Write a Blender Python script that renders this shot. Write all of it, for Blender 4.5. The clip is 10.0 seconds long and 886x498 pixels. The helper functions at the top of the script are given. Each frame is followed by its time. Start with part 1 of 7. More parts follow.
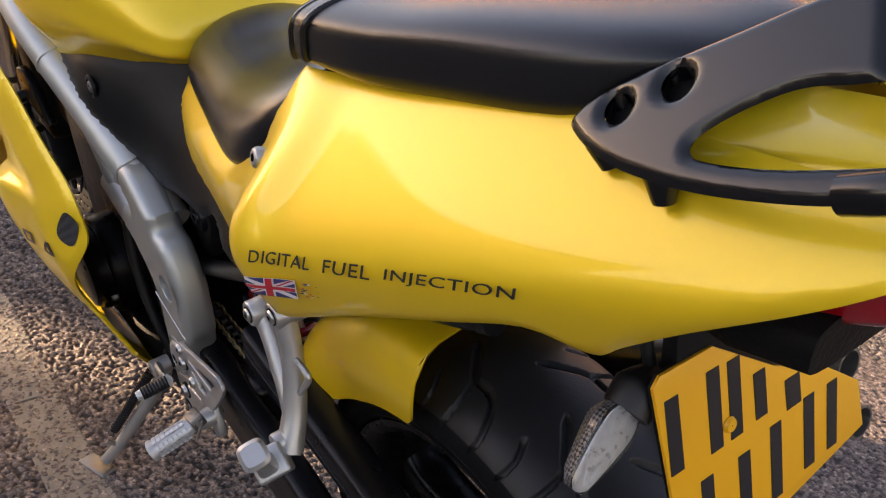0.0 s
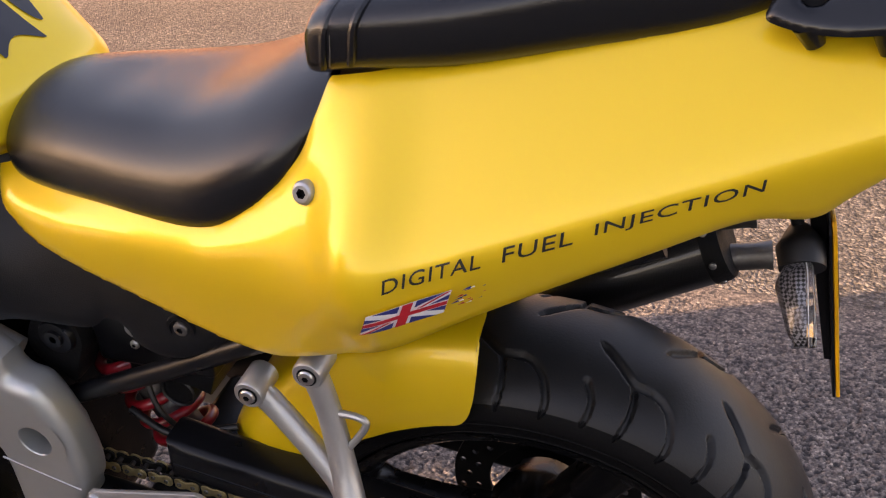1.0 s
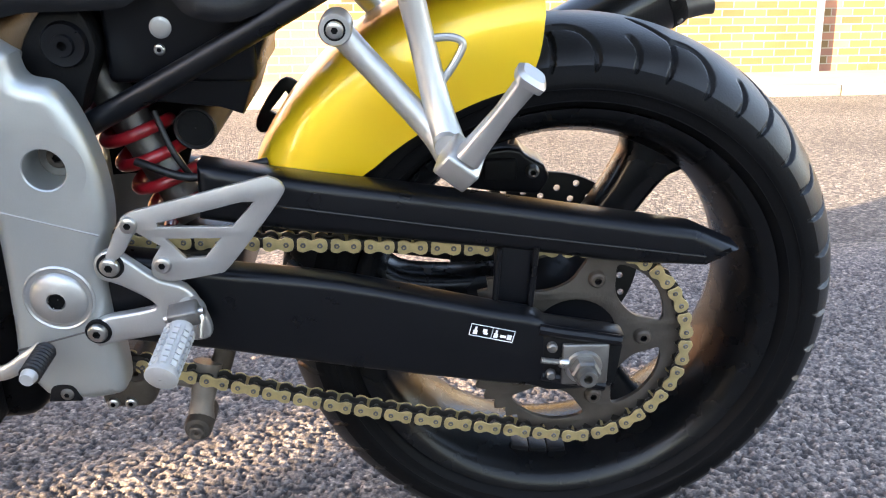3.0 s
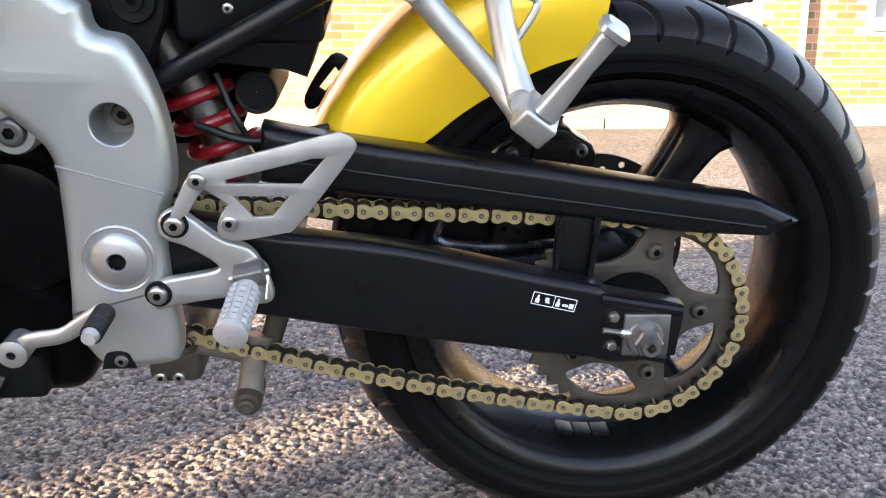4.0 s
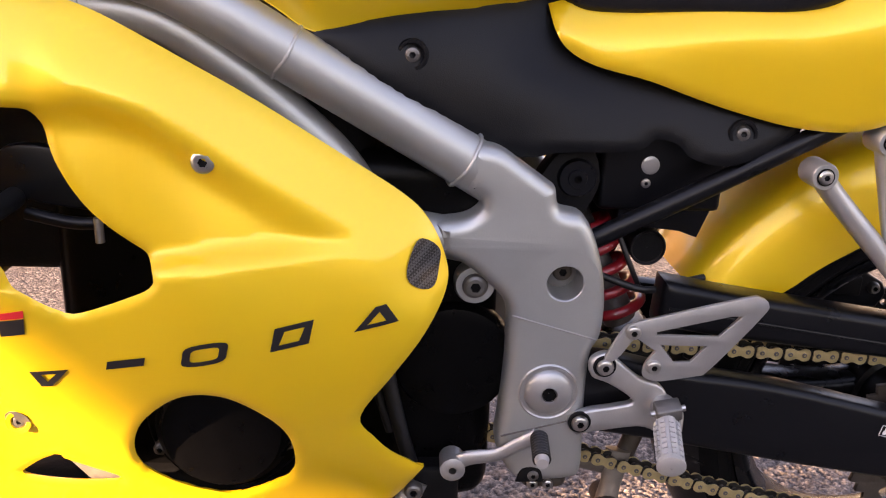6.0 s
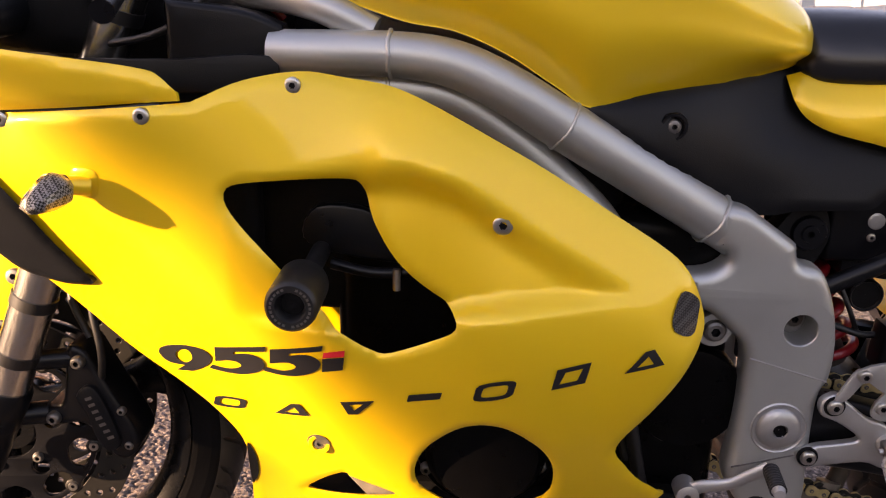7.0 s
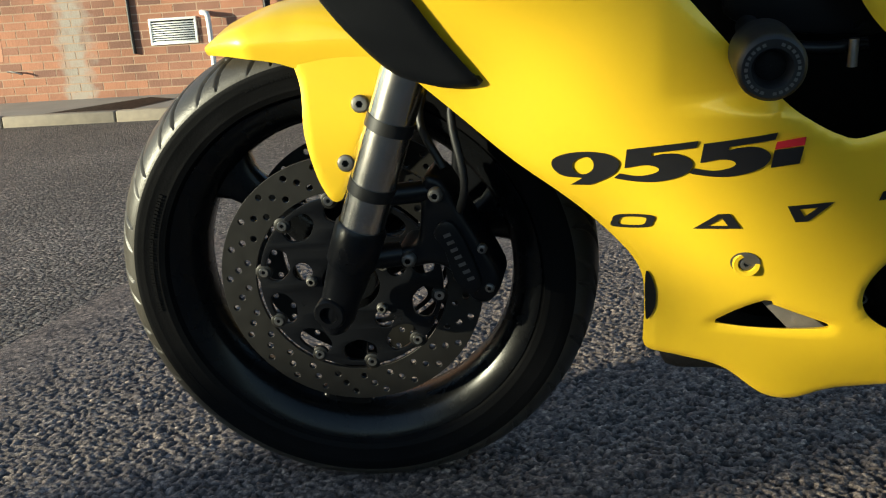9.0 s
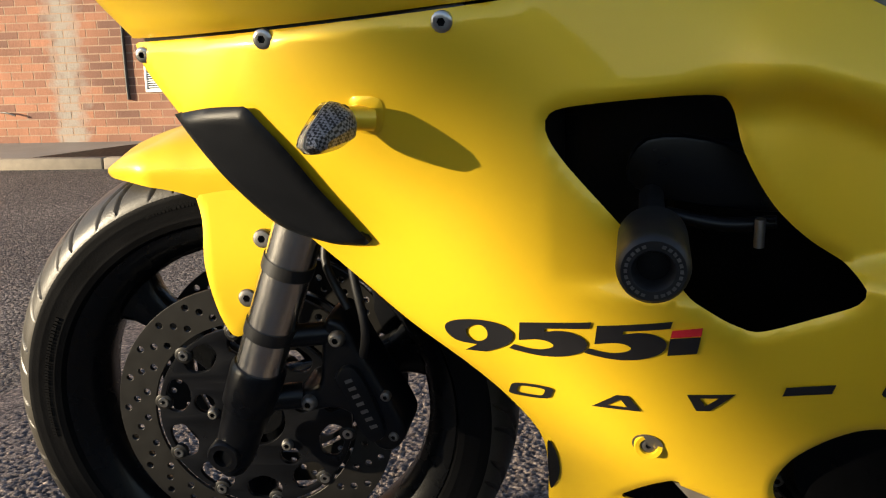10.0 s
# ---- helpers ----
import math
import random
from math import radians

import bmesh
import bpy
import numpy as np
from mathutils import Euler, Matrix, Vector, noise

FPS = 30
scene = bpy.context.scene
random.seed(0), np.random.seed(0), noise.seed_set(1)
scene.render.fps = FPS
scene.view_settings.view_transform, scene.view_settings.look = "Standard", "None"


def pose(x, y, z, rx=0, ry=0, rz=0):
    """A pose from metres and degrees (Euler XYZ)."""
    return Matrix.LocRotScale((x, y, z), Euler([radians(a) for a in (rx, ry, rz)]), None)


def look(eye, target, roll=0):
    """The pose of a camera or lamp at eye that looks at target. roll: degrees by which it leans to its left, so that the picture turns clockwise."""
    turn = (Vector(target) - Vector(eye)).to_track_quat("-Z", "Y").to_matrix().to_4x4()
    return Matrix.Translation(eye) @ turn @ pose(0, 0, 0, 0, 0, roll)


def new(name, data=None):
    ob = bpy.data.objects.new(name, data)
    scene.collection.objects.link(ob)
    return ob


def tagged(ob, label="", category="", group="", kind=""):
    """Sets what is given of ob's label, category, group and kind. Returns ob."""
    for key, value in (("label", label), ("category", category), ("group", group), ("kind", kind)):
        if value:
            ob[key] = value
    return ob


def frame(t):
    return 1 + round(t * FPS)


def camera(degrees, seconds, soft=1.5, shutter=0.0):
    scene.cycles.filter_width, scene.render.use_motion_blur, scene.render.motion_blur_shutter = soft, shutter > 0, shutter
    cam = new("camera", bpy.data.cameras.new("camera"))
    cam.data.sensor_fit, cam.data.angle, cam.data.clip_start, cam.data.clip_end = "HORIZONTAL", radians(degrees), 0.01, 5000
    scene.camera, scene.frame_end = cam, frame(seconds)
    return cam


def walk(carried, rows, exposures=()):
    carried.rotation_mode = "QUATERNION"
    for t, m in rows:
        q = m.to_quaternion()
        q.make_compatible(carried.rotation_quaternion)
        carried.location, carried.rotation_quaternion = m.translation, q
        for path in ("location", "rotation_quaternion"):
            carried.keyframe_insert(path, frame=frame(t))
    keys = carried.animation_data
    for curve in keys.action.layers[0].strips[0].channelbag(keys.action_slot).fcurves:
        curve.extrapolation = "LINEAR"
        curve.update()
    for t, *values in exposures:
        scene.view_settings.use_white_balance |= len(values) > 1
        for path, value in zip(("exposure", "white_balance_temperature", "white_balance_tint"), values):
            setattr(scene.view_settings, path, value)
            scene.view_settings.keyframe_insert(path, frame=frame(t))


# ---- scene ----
LEAN = 9.2
BIKE = pose(0, 0, 0.0, LEAN, 0, 0)          # the motorcycle leans on its side stand; x to its rear, -y to its left
cam = camera(53.4, 10.0, soft=1.15)
PATH = [
    (0, (0.446, -0.378, 1.182), (-0.885, 0.589, 0.043), -1.1),
    (0.3, (0.352, -0.464, 1.175), (-0.719, 0.783, 0.036), -0.6),
    (0.5, (0.26, -0.507, 1.176), (-0.642, 0.864, 0.033), -1.2),
    (0.6, (0.221, -0.518, 1.168), (-0.628, 0.898, 0.04), -2.0),
    (1, (0.106, -0.614, 1.151), (-0.392, 0.97, 0.037), -1.9),
    (1.5, (-0.008, -0.809, 1.131), (-0.239, 0.855, 0.047), -2.2),
    (2, (-0.097, -0.875, 1.042), (-0.227, 0.83, 0.006), -1.1),
    (2.5, (-0.153, -0.851, 0.873), (-0.196, 0.912, -0.07), -1.2),
    (2.7, (-0.164, -0.847, 0.818), (-0.134, 0.947, -0.065), -1.0),
    (3.8, (-0.222, -0.863, 0.688), (-0.081, 0.992, -0.047), 0.9),
    (4, (-0.252, -0.866, 0.695), (-0.112, 0.988, -0.042), 0.9),
    (4.5, (-0.341, -0.887, 0.73), (-0.211, 0.966, -0.012), 0.8),
    (5, (-0.422, -0.92, 0.761), (-0.276, 0.931, 0.018), 1.9),
    (5.5, (-0.521, -0.923, 0.792), (-0.377, 0.944, 0.088), 2.4),
    (5.7, (-0.572, -0.926, 0.807), (-0.441, 0.95, 0.127), 2.3),
    (6.8, (-0.78, -1.007, 0.888), (-0.8, 0.89, 0.255), 1.6),
    (7, (-0.826, -1.027, 0.898), (-0.894, 0.867, 0.261), 1.1),
    (7.1, (-0.846, -1.038, 0.9), (-0.946, 0.851, 0.251), 0.8),
    (7.5, (-0.909, -1.036, 0.878), (-1.164, 0.836, 0.222), -1.1),
    (8, (-0.991, -1.007, 0.841), (-1.4, 0.829, 0.163), -3.0),
    (8.5, (-1.053, -0.975, 0.78), (-1.495, 0.834, 0.049), -4.2),
    (9, (-1.078, -0.959, 0.75), (-1.513, 0.824, -0.045), -5.9),
    (9.5, (-1.04, -0.911, 0.784), (-1.453, 0.886, 0.01), -5.8),
    (10, (-0.997, -0.853, 0.818), (-1.426, 0.971, 0.119), -3.6),
]
EXPOSURES = [(0.0, 2.62, 8300, 36), (1.0, 2.85, 8700, 41), (1.5, 2.95, 8500, 36), (2.0, 3.42, 7600, 31), (2.5, 3.88, 7000, 24), (4.4, 3.90, 7500, 29), (5.0, 3.76, 7700, 41), (6.0, 3.28, 8200, 46), (7.0, 2.62, 8600, 46), (7.5, 2.08, 8200, 46), (8.0, 1.45, 7300, 36), (8.5, 1.35, 6500, 17), (9.0, 1.33, 5900, 6), (9.5, 1.25, 6300, 18), (10.0, 1.43, 6500, 20)]
walk(cam, [(t, BIKE @ look(eye, target, roll)) for t, eye, target, roll in PATH], EXPOSURES)

# ---- light ----
SUN_DIR = Vector((0.828, 0.537, -0.165)).normalized()
world = bpy.data.worlds.new("world")
scene.world = world
world.use_nodes = True
sky = world.node_tree.nodes.new("ShaderNodeTexSky")
sky.sky_type = "NISHITA"
sky.sun_disc = False
sky.dust_density = 0.4
sky.sun_elevation = math.asin(-SUN_DIR.z)
sky.sun_rotation = math.atan2(-SUN_DIR.x, -SUN_DIR.y)
background = world.node_tree.nodes["Background"]
background.inputs[1].default_value = 0.105
world.node_tree.links.new(sky.outputs[0], background.inputs[0])
sun = new("sun", bpy.data.lights.new("sun", "SUN"))
sun.data.energy, sun.data.angle, sun.data.color = 4.2, radians(0.53), (1.0, 0.89, 0.59)
sun.matrix_world = look((0, 0, 20), Vector((0, 0, 20)) + SUN_DIR)


# ---- materials ----
def material(name, base, rough=0.5, metal=0.0, coat=0.0, vary=0.0, scale=30.0, bump=0.0, bump_scale=200.0, spec=0.5, coat_rough=0.05):
    m = bpy.data.materials.new(name)
    m.use_nodes = True
    nt = m.node_tree
    b = nt.nodes["Principled BSDF"]
    b.inputs["Base Color"].default_value = (*base, 1)
    b.inputs["Roughness"].default_value = rough
    b.inputs["Metallic"].default_value = metal
    b.inputs["Coat Weight"].default_value = coat
    b.inputs["Coat Roughness"].default_value = coat_rough
    b.inputs["Specular IOR Level"].default_value = spec
    co = nt.nodes.new("ShaderNodeTexCoord")
    if vary:
        n = nt.nodes.new("ShaderNodeTexNoise")
        n.inputs["Scale"].default_value, n.inputs["Detail"].default_value = scale, 6
        nt.links.new(co.outputs["Object"], n.inputs["Vector"])
        r = nt.nodes.new("ShaderNodeMapRange")
        r.inputs[3].default_value, r.inputs[4].default_value = 1 - vary, 1 + vary
        nt.links.new(n.outputs["Fac"], r.inputs[0])
        x = nt.nodes.new("ShaderNodeVectorMath")
        x.operation = "SCALE"
        x.inputs[0].default_value = base
        nt.links.new(r.outputs[0], x.inputs["Scale"])
        nt.links.new(x.outputs[0], b.inputs["Base Color"])
        rr = nt.nodes.new("ShaderNodeMapRange")
        rr.inputs[3].default_value, rr.inputs[4].default_value = max(0.02, rough - vary * 0.35), min(1, rough + vary * 0.35)
        nt.links.new(n.outputs["Fac"], rr.inputs[0])
        nt.links.new(rr.outputs[0], b.inputs["Roughness"])
    if bump:
        n2 = nt.nodes.new("ShaderNodeTexNoise")
        n2.inputs["Scale"].default_value, n2.inputs["Detail"].default_value = bump_scale, 4
        nt.links.new(co.outputs["Object"], n2.inputs["Vector"])
        bp = nt.nodes.new("ShaderNodeBump")
        bp.inputs["Strength"].default_value, bp.inputs["Distance"].default_value = bump, 0.002
        nt.links.new(n2.outputs["Fac"], bp.inputs["Height"])
        nt.links.new(bp.outputs[0], b.inputs["Normal"])
    return m


YELLOW = material("yellow_paint", (0.87, 0.556, 0.014), 0.38, metal=0.28, coat=0.55, vary=0.03, scale=9, coat_rough=0.05)
PLASTIC = material("black_plastic", (0.0050, 0.0055, 0.0068), 0.36, spec=0.18, vary=0.25, scale=40, bump=0.15, bump_scale=900)
SATIN = material("black_satin_paint", (0.0042, 0.0046, 0.0060), 0.30, spec=0.24, vary=0.25, scale=25, bump=0.05, bump_scale=500)
MOULDED = material("black_moulded_gloss", (0.0044, 0.0048, 0.0062), 0.20, spec=0.46, vary=0.2, scale=30, bump=0.02, bump_scale=420)
DARK = material("dark_engine", (0.0058, 0.0058, 0.0064), 0.55, spec=0.11, vary=0.4, scale=30, bump=0.3, bump_scale=250)
LEATHER = material("black_vinyl", (0.006, 0.0063, 0.008), 0.25, vary=0.12, scale=14, bump=0.12, bump_scale=650)
SILVER = material("silver_paint", (0.43, 0.448, 0.44), 0.44, metal=0.75, vary=0.10, scale=18, bump=0.05, bump_scale=700)
CAST = material("cast_aluminium", (0.44, 0.44, 0.435), 0.42, metal=0.8, vary=0.16, scale=45, bump=0.09, bump_scale=500)
STEEL = material("steel", (0.50, 0.49, 0.47), 0.3, metal=1.0, vary=0.2, scale=120)
DULL = material("dull_steel", (0.17, 0.163, 0.155), 0.45, metal=0.8, vary=0.35, scale=70, bump=0.2, bump_scale=300)
DISC = material("brake_disc_steel", (0.0095, 0.0088, 0.0080), 0.5, metal=0.3, vary=0.25, scale=60)
RUBBER = material("tyre_rubber", (0.0045, 0.0045, 0.0050), 0.52, spec=0.07, vary=0.35, scale=22, bump=0.15, bump_scale=420)
DUSTY = material("dusty_tread", (0.036, 0.031, 0.024), 0.42, vary=0.4, scale=16, bump=0.15, bump_scale=420)
RIM = material("black_wheel_paint", (0.0036, 0.0039, 0.0046), 0.27, spec=0.26, vary=0.2, scale=25, bump=0.04, bump_scale=300)
TREAD = material("worn_tread_rubber", (0.0125, 0.0127, 0.0140), 0.42, spec=0.27, vary=0.35, scale=18, bump=0.12, bump_scale=420)
SPROCKET = material("worn_sprocket_steel", (0.105, 0.092, 0.08), 0.42, metal=0.7, vary=0.45, scale=45, bump=0.2, bump_scale=300)
WEATHERED = material("weathered_alloy", (0.20, 0.175, 0.15), 0.5, metal=0.5, vary=0.45, scale=55, bump=0.25, bump_scale=260)
BLACKRUB = material("black_rubber", (0.006, 0.006, 0.007), 0.5, vary=0.2, scale=60)
GOLD = material("chain_gold", (0.55, 0.44, 0.22), 0.42, metal=0.75, vary=0.35, scale=150)
COVER = material("black_engine_paint", (0.0022, 0.0022, 0.0025), 0.30, spec=0.08, vary=0.3, scale=40, bump=0.1, bump_scale=300)
OILY = material("oily_chain", (0.03, 0.028, 0.024), 0.45, metal=0.5, vary=0.4, scale=120)
RUSTY = material("rusty_steel", (0.065, 0.052, 0.042), 0.55, metal=0.35, vary=0.5, scale=60, bump=0.25, bump_scale=300)
RED = material("red_paint", (0.30, 0.009, 0.015), 0.35, coat=0.5, vary=0.15, scale=40)
WHITE = material("white_print", (0.8, 0.8, 0.8), 0.4)
BLUE = material("blue_print", (0.02, 0.03, 0.16), 0.4)
REDPRINT = material("red_print", (0.6, 0.02, 0.03), 0.4)
PRINT = material("black_print", (0.010, 0.010, 0.012), 0.35, coat=0.3)
PLATE = material("plate_yellow", (0.82, 0.37, 0.008), 0.4, vary=0.06, scale=20)
WHITERUB = material("worn_peg_aluminium", (0.50, 0.50, 0.50), 0.42, metal=0.5, vary=0.12, scale=90, bump=0.2, bump_scale=400)
REDLENS = material("red_lens", (0.35, 0.006, 0.012), 0.12, coat=1.0, vary=0.1, scale=60)
FORKSILVER = material("fork_tube_silver", (0.62, 0.60, 0.56), 0.22, metal=1.0, vary=0.08, scale=60)
REFLECTOR = material("lamp_reflector", (0.72, 0.73, 0.74), 0.30, metal=0.35, vary=0.3, scale=160, bump=0.9, bump_scale=260)
EDGING = material("dirty_concrete", (0.23, 0.205, 0.165), 0.85, vary=0.55, scale=22, bump=1.0, bump_scale=120)
CONCRETE = material("concrete", (0.25, 0.21, 0.16), 0.85, vary=0.3, scale=14, bump=0.8, bump_scale=160)
PAVING = material("paving", (0.24, 0.215, 0.185), 0.85, vary=0.3, scale=3, bump=0.5, bump_scale=80)


def carbon(name, pale):
    m = material(name, (0.03, 0.03, 0.033), 0.35, coat=0.45, spec=0.3)
    nt = m.node_tree
    b = nt.nodes["Principled BSDF"]
    co = nt.nodes.new("ShaderNodeTexCoord")
    ck = nt.nodes.new("ShaderNodeTexChecker")
    ck.inputs["Scale"].default_value = 460
    ck.inputs["Color1"].default_value, ck.inputs["Color2"].default_value = (0.004, 0.004, 0.005, 1), (pale, pale, pale * 1.08, 1)
    mp = nt.nodes.new("ShaderNodeMapping")
    mp.inputs["Rotation"].default_value = (0.3, radians(45), 0.4)
    mp.inputs["Scale"].default_value = (1, 1, 1)
    nt.links.new(co.outputs["Object"], mp.inputs["Vector"])
    nt.links.new(mp.outputs[0], ck.inputs["Vector"])
    nt.links.new(ck.outputs["Color"], b.inputs["Base Color"])
    return m


CARBON = carbon("carbon_fibre", 0.009)
STICKER = carbon("carbon_sticker", 0.055)
WEAVE = carbon("pale_carbon_weave", 0.17)


def glass(name, tint, rough=0.02):
    m = bpy.data.materials.new(name)
    m.use_nodes = True
    b = m.node_tree.nodes["Principled BSDF"]
    b.inputs["Base Color"].default_value = (*tint, 1)
    b.inputs["Roughness"].default_value = rough
    b.inputs["Transmission Weight"].default_value = 1.0
    b.inputs["IOR"].default_value = 1.45
    return m


LENS = glass("clear_lens", (0.93, 0.93, 0.9), 0.06)


def asphalt():
    """Coarse rolled chippings: two sizes of rounded stone, dark binder between, worn and tarry patches."""
    m = bpy.data.materials.new("asphalt")
    m.use_nodes = True
    nt = m.node_tree
    N, K = nt.nodes, nt.links
    b = N["Principled BSDF"]
    co = N.new("ShaderNodeTexCoord")
    wob = N.new("ShaderNodeTexNoise")
    wob.inputs["Scale"].default_value, wob.inputs["Detail"].default_value = 130, 2
    K.new(co.outputs["Object"], wob.inputs["Vector"])
    wadd = N.new("ShaderNodeVectorMath")
    wadd.operation = "MULTIPLY_ADD"
    wadd.inputs[1].default_value = (0.007, 0.007, 0.007)
    K.new(wob.outputs["Color"], wadd.inputs[0])
    K.new(co.outputs["Object"], wadd.inputs[2])
    v = N.new("ShaderNodeTexVoronoi")
    v.inputs["Scale"].default_value = 88
    v2 = N.new("ShaderNodeTexVoronoi")
    v2.inputs["Scale"].default_value = 230
    for n in (v, v2):
        K.new(wadd.outputs[0], n.inputs["Vector"])
    big = N.new("ShaderNodeTexNoise")
    big.inputs["Scale"].default_value, big.inputs["Detail"].default_value = 1.1, 7
    fine = N.new("ShaderNodeTexNoise")
    fine.inputs["Scale"].default_value, fine.inputs["Detail"].default_value = 420, 3
    mid = N.new("ShaderNodeTexNoise")
    mid.inputs["Scale"].default_value, mid.inputs["Detail"].default_value = 38, 3
    for n in (big, fine, mid):
        K.new(co.outputs["Object"], n.inputs["Vector"])
    stone = N.new("ShaderNodeValToRGB")
    ramp = stone.color_ramp.elements
    ramp[0].position, ramp[0].color = 0.0, (0.030, 0.026, 0.025, 1)
    ramp[1].position, ramp[1].color = 1.0, (0.30, 0.248, 0.205, 1)
    for p, q in ((0.35, (0.078, 0.066, 0.061, 1)), (0.75, (0.150, 0.126, 0.112, 1))):
        ramp.new(p).color = q
    K.new(v.outputs["Color"], stone.inputs[0])
    gap = N.new("ShaderNodeMapRange")
    gap.inputs[1].default_value, gap.inputs[2].default_value = 0.38, 0.72
    gap.inputs[3].default_value, gap.inputs[4].default_value = 1.05, 0.45
    K.new(v.outputs["Distance"], gap.inputs[0])
    patch = N.new("ShaderNodeMapRange")
    patch.inputs[1].default_value, patch.inputs[2].default_value = 0.3, 0.7
    patch.inputs[3].default_value, patch.inputs[4].default_value = 1.05, 1.75
    K.new(big.outputs["Fac"], patch.inputs[0])
    tar = N.new("ShaderNodeMapRange")
    tar.inputs[1].default_value, tar.inputs[2].default_value = 0.42, 0.50
    tar.inputs[3].default_value, tar.inputs[4].default_value = 0.6, 1.05
    K.new(mid.outputs["Fac"], tar.inputs[0])
    mul = N.new("ShaderNodeMath")
    mul.operation = "MULTIPLY"
    K.new(gap.outputs[0], mul.inputs[0])
    K.new(patch.outputs[0], mul.inputs[1])
    mul2 = N.new("ShaderNodeMath")
    mul2.operation = "MULTIPLY"
    K.new(mul.outputs[0], mul2.inputs[0])
    K.new(tar.outputs[0], mul2.inputs[1])
    sc = N.new("ShaderNodeVectorMath")
    sc.operation = "SCALE"
    K.new(stone.outputs[0], sc.inputs[0])
    K.new(mul2.outputs[0], sc.inputs["Scale"])
    K.new(sc.outputs[0], b.inputs["Base Color"])
    b.inputs["Roughness"].default_value = 0.7
    b.inputs["Specular IOR Level"].default_value = 0.35
    sq = N.new("ShaderNodeMath")
    sq.operation = "POWER"
    sq.inputs[1].default_value = 1.8
    K.new(v.outputs["Distance"], sq.inputs[0])
    h = N.new("ShaderNodeMath")
    h.operation = "MULTIPLY_ADD"
    h.inputs[1].default_value = 0.25
    K.new(v2.outputs["Distance"], h.inputs[0])
    K.new(sq.outputs[0], h.inputs[2])
    h2 = N.new("ShaderNodeMath")
    h2.operation = "MULTIPLY_ADD"
    h2.inputs[1].default_value = 0.12
    K.new(fine.outputs["Fac"], h2.inputs[0])
    K.new(h.outputs[0], h2.inputs[2])
    bp = N.new("ShaderNodeBump")
    bp.invert = True
    bp.inputs["Strength"].default_value, bp.inputs["Distance"].default_value = 1.0, 0.009
    K.new(h2.outputs[0], bp.inputs["Height"])
    K.new(bp.outputs[0], b.inputs["Normal"])
    return m


ASPHALT = asphalt()


def chippings():
    """Colour of the single chips from their own tone, with a fine grain; the binder between them is nearly black."""
    m = material("asphalt_chippings", (0.1, 0.09, 0.08), 0.68, spec=0.4, bump=1.0, bump_scale=420)
    nt = m.node_tree
    at = nt.nodes.new("ShaderNodeAttribute")
    at.attribute_name = "tone"
    ramp = nt.nodes.new("ShaderNodeValToRGB")
    e = ramp.color_ramp.elements
    e[0].position, e[0].color = 0.0, (0.0150, 0.0125, 0.0130, 1)
    e[1].position, e[1].color = 1.0, (0.52, 0.410, 0.322, 1)
    for p, q in ((0.3, (0.104, 0.081, 0.072, 1)), (0.65, (0.250, 0.196, 0.167, 1))):
        e.new(p).color = q
    grain = nt.nodes.new("ShaderNodeTexNoise")
    grain.inputs["Scale"].default_value, grain.inputs["Detail"].default_value = 230, 5
    co = nt.nodes.new("ShaderNodeTexCoord")
    nt.links.new(co.outputs["Object"], grain.inputs["Vector"])
    spread = nt.nodes.new("ShaderNodeMapRange")
    spread.inputs[1].default_value, spread.inputs[2].default_value = 0.28, 0.72
    spread.inputs[3].default_value, spread.inputs[4].default_value = 0.35, 1.55
    nt.links.new(grain.outputs["Fac"], spread.inputs[0])
    mixed = nt.nodes.new("ShaderNodeMath")
    mixed.operation = "MULTIPLY"
    nt.links.new(at.outputs["Fac"], mixed.inputs[0])
    nt.links.new(spread.outputs[0], mixed.inputs[1])
    nt.links.new(mixed.outputs[0], ramp.inputs[0])
    nt.links.new(ramp.outputs[0], nt.nodes["Principled BSDF"].inputs["Base Color"])
    return m


CHIPPINGS = chippings()


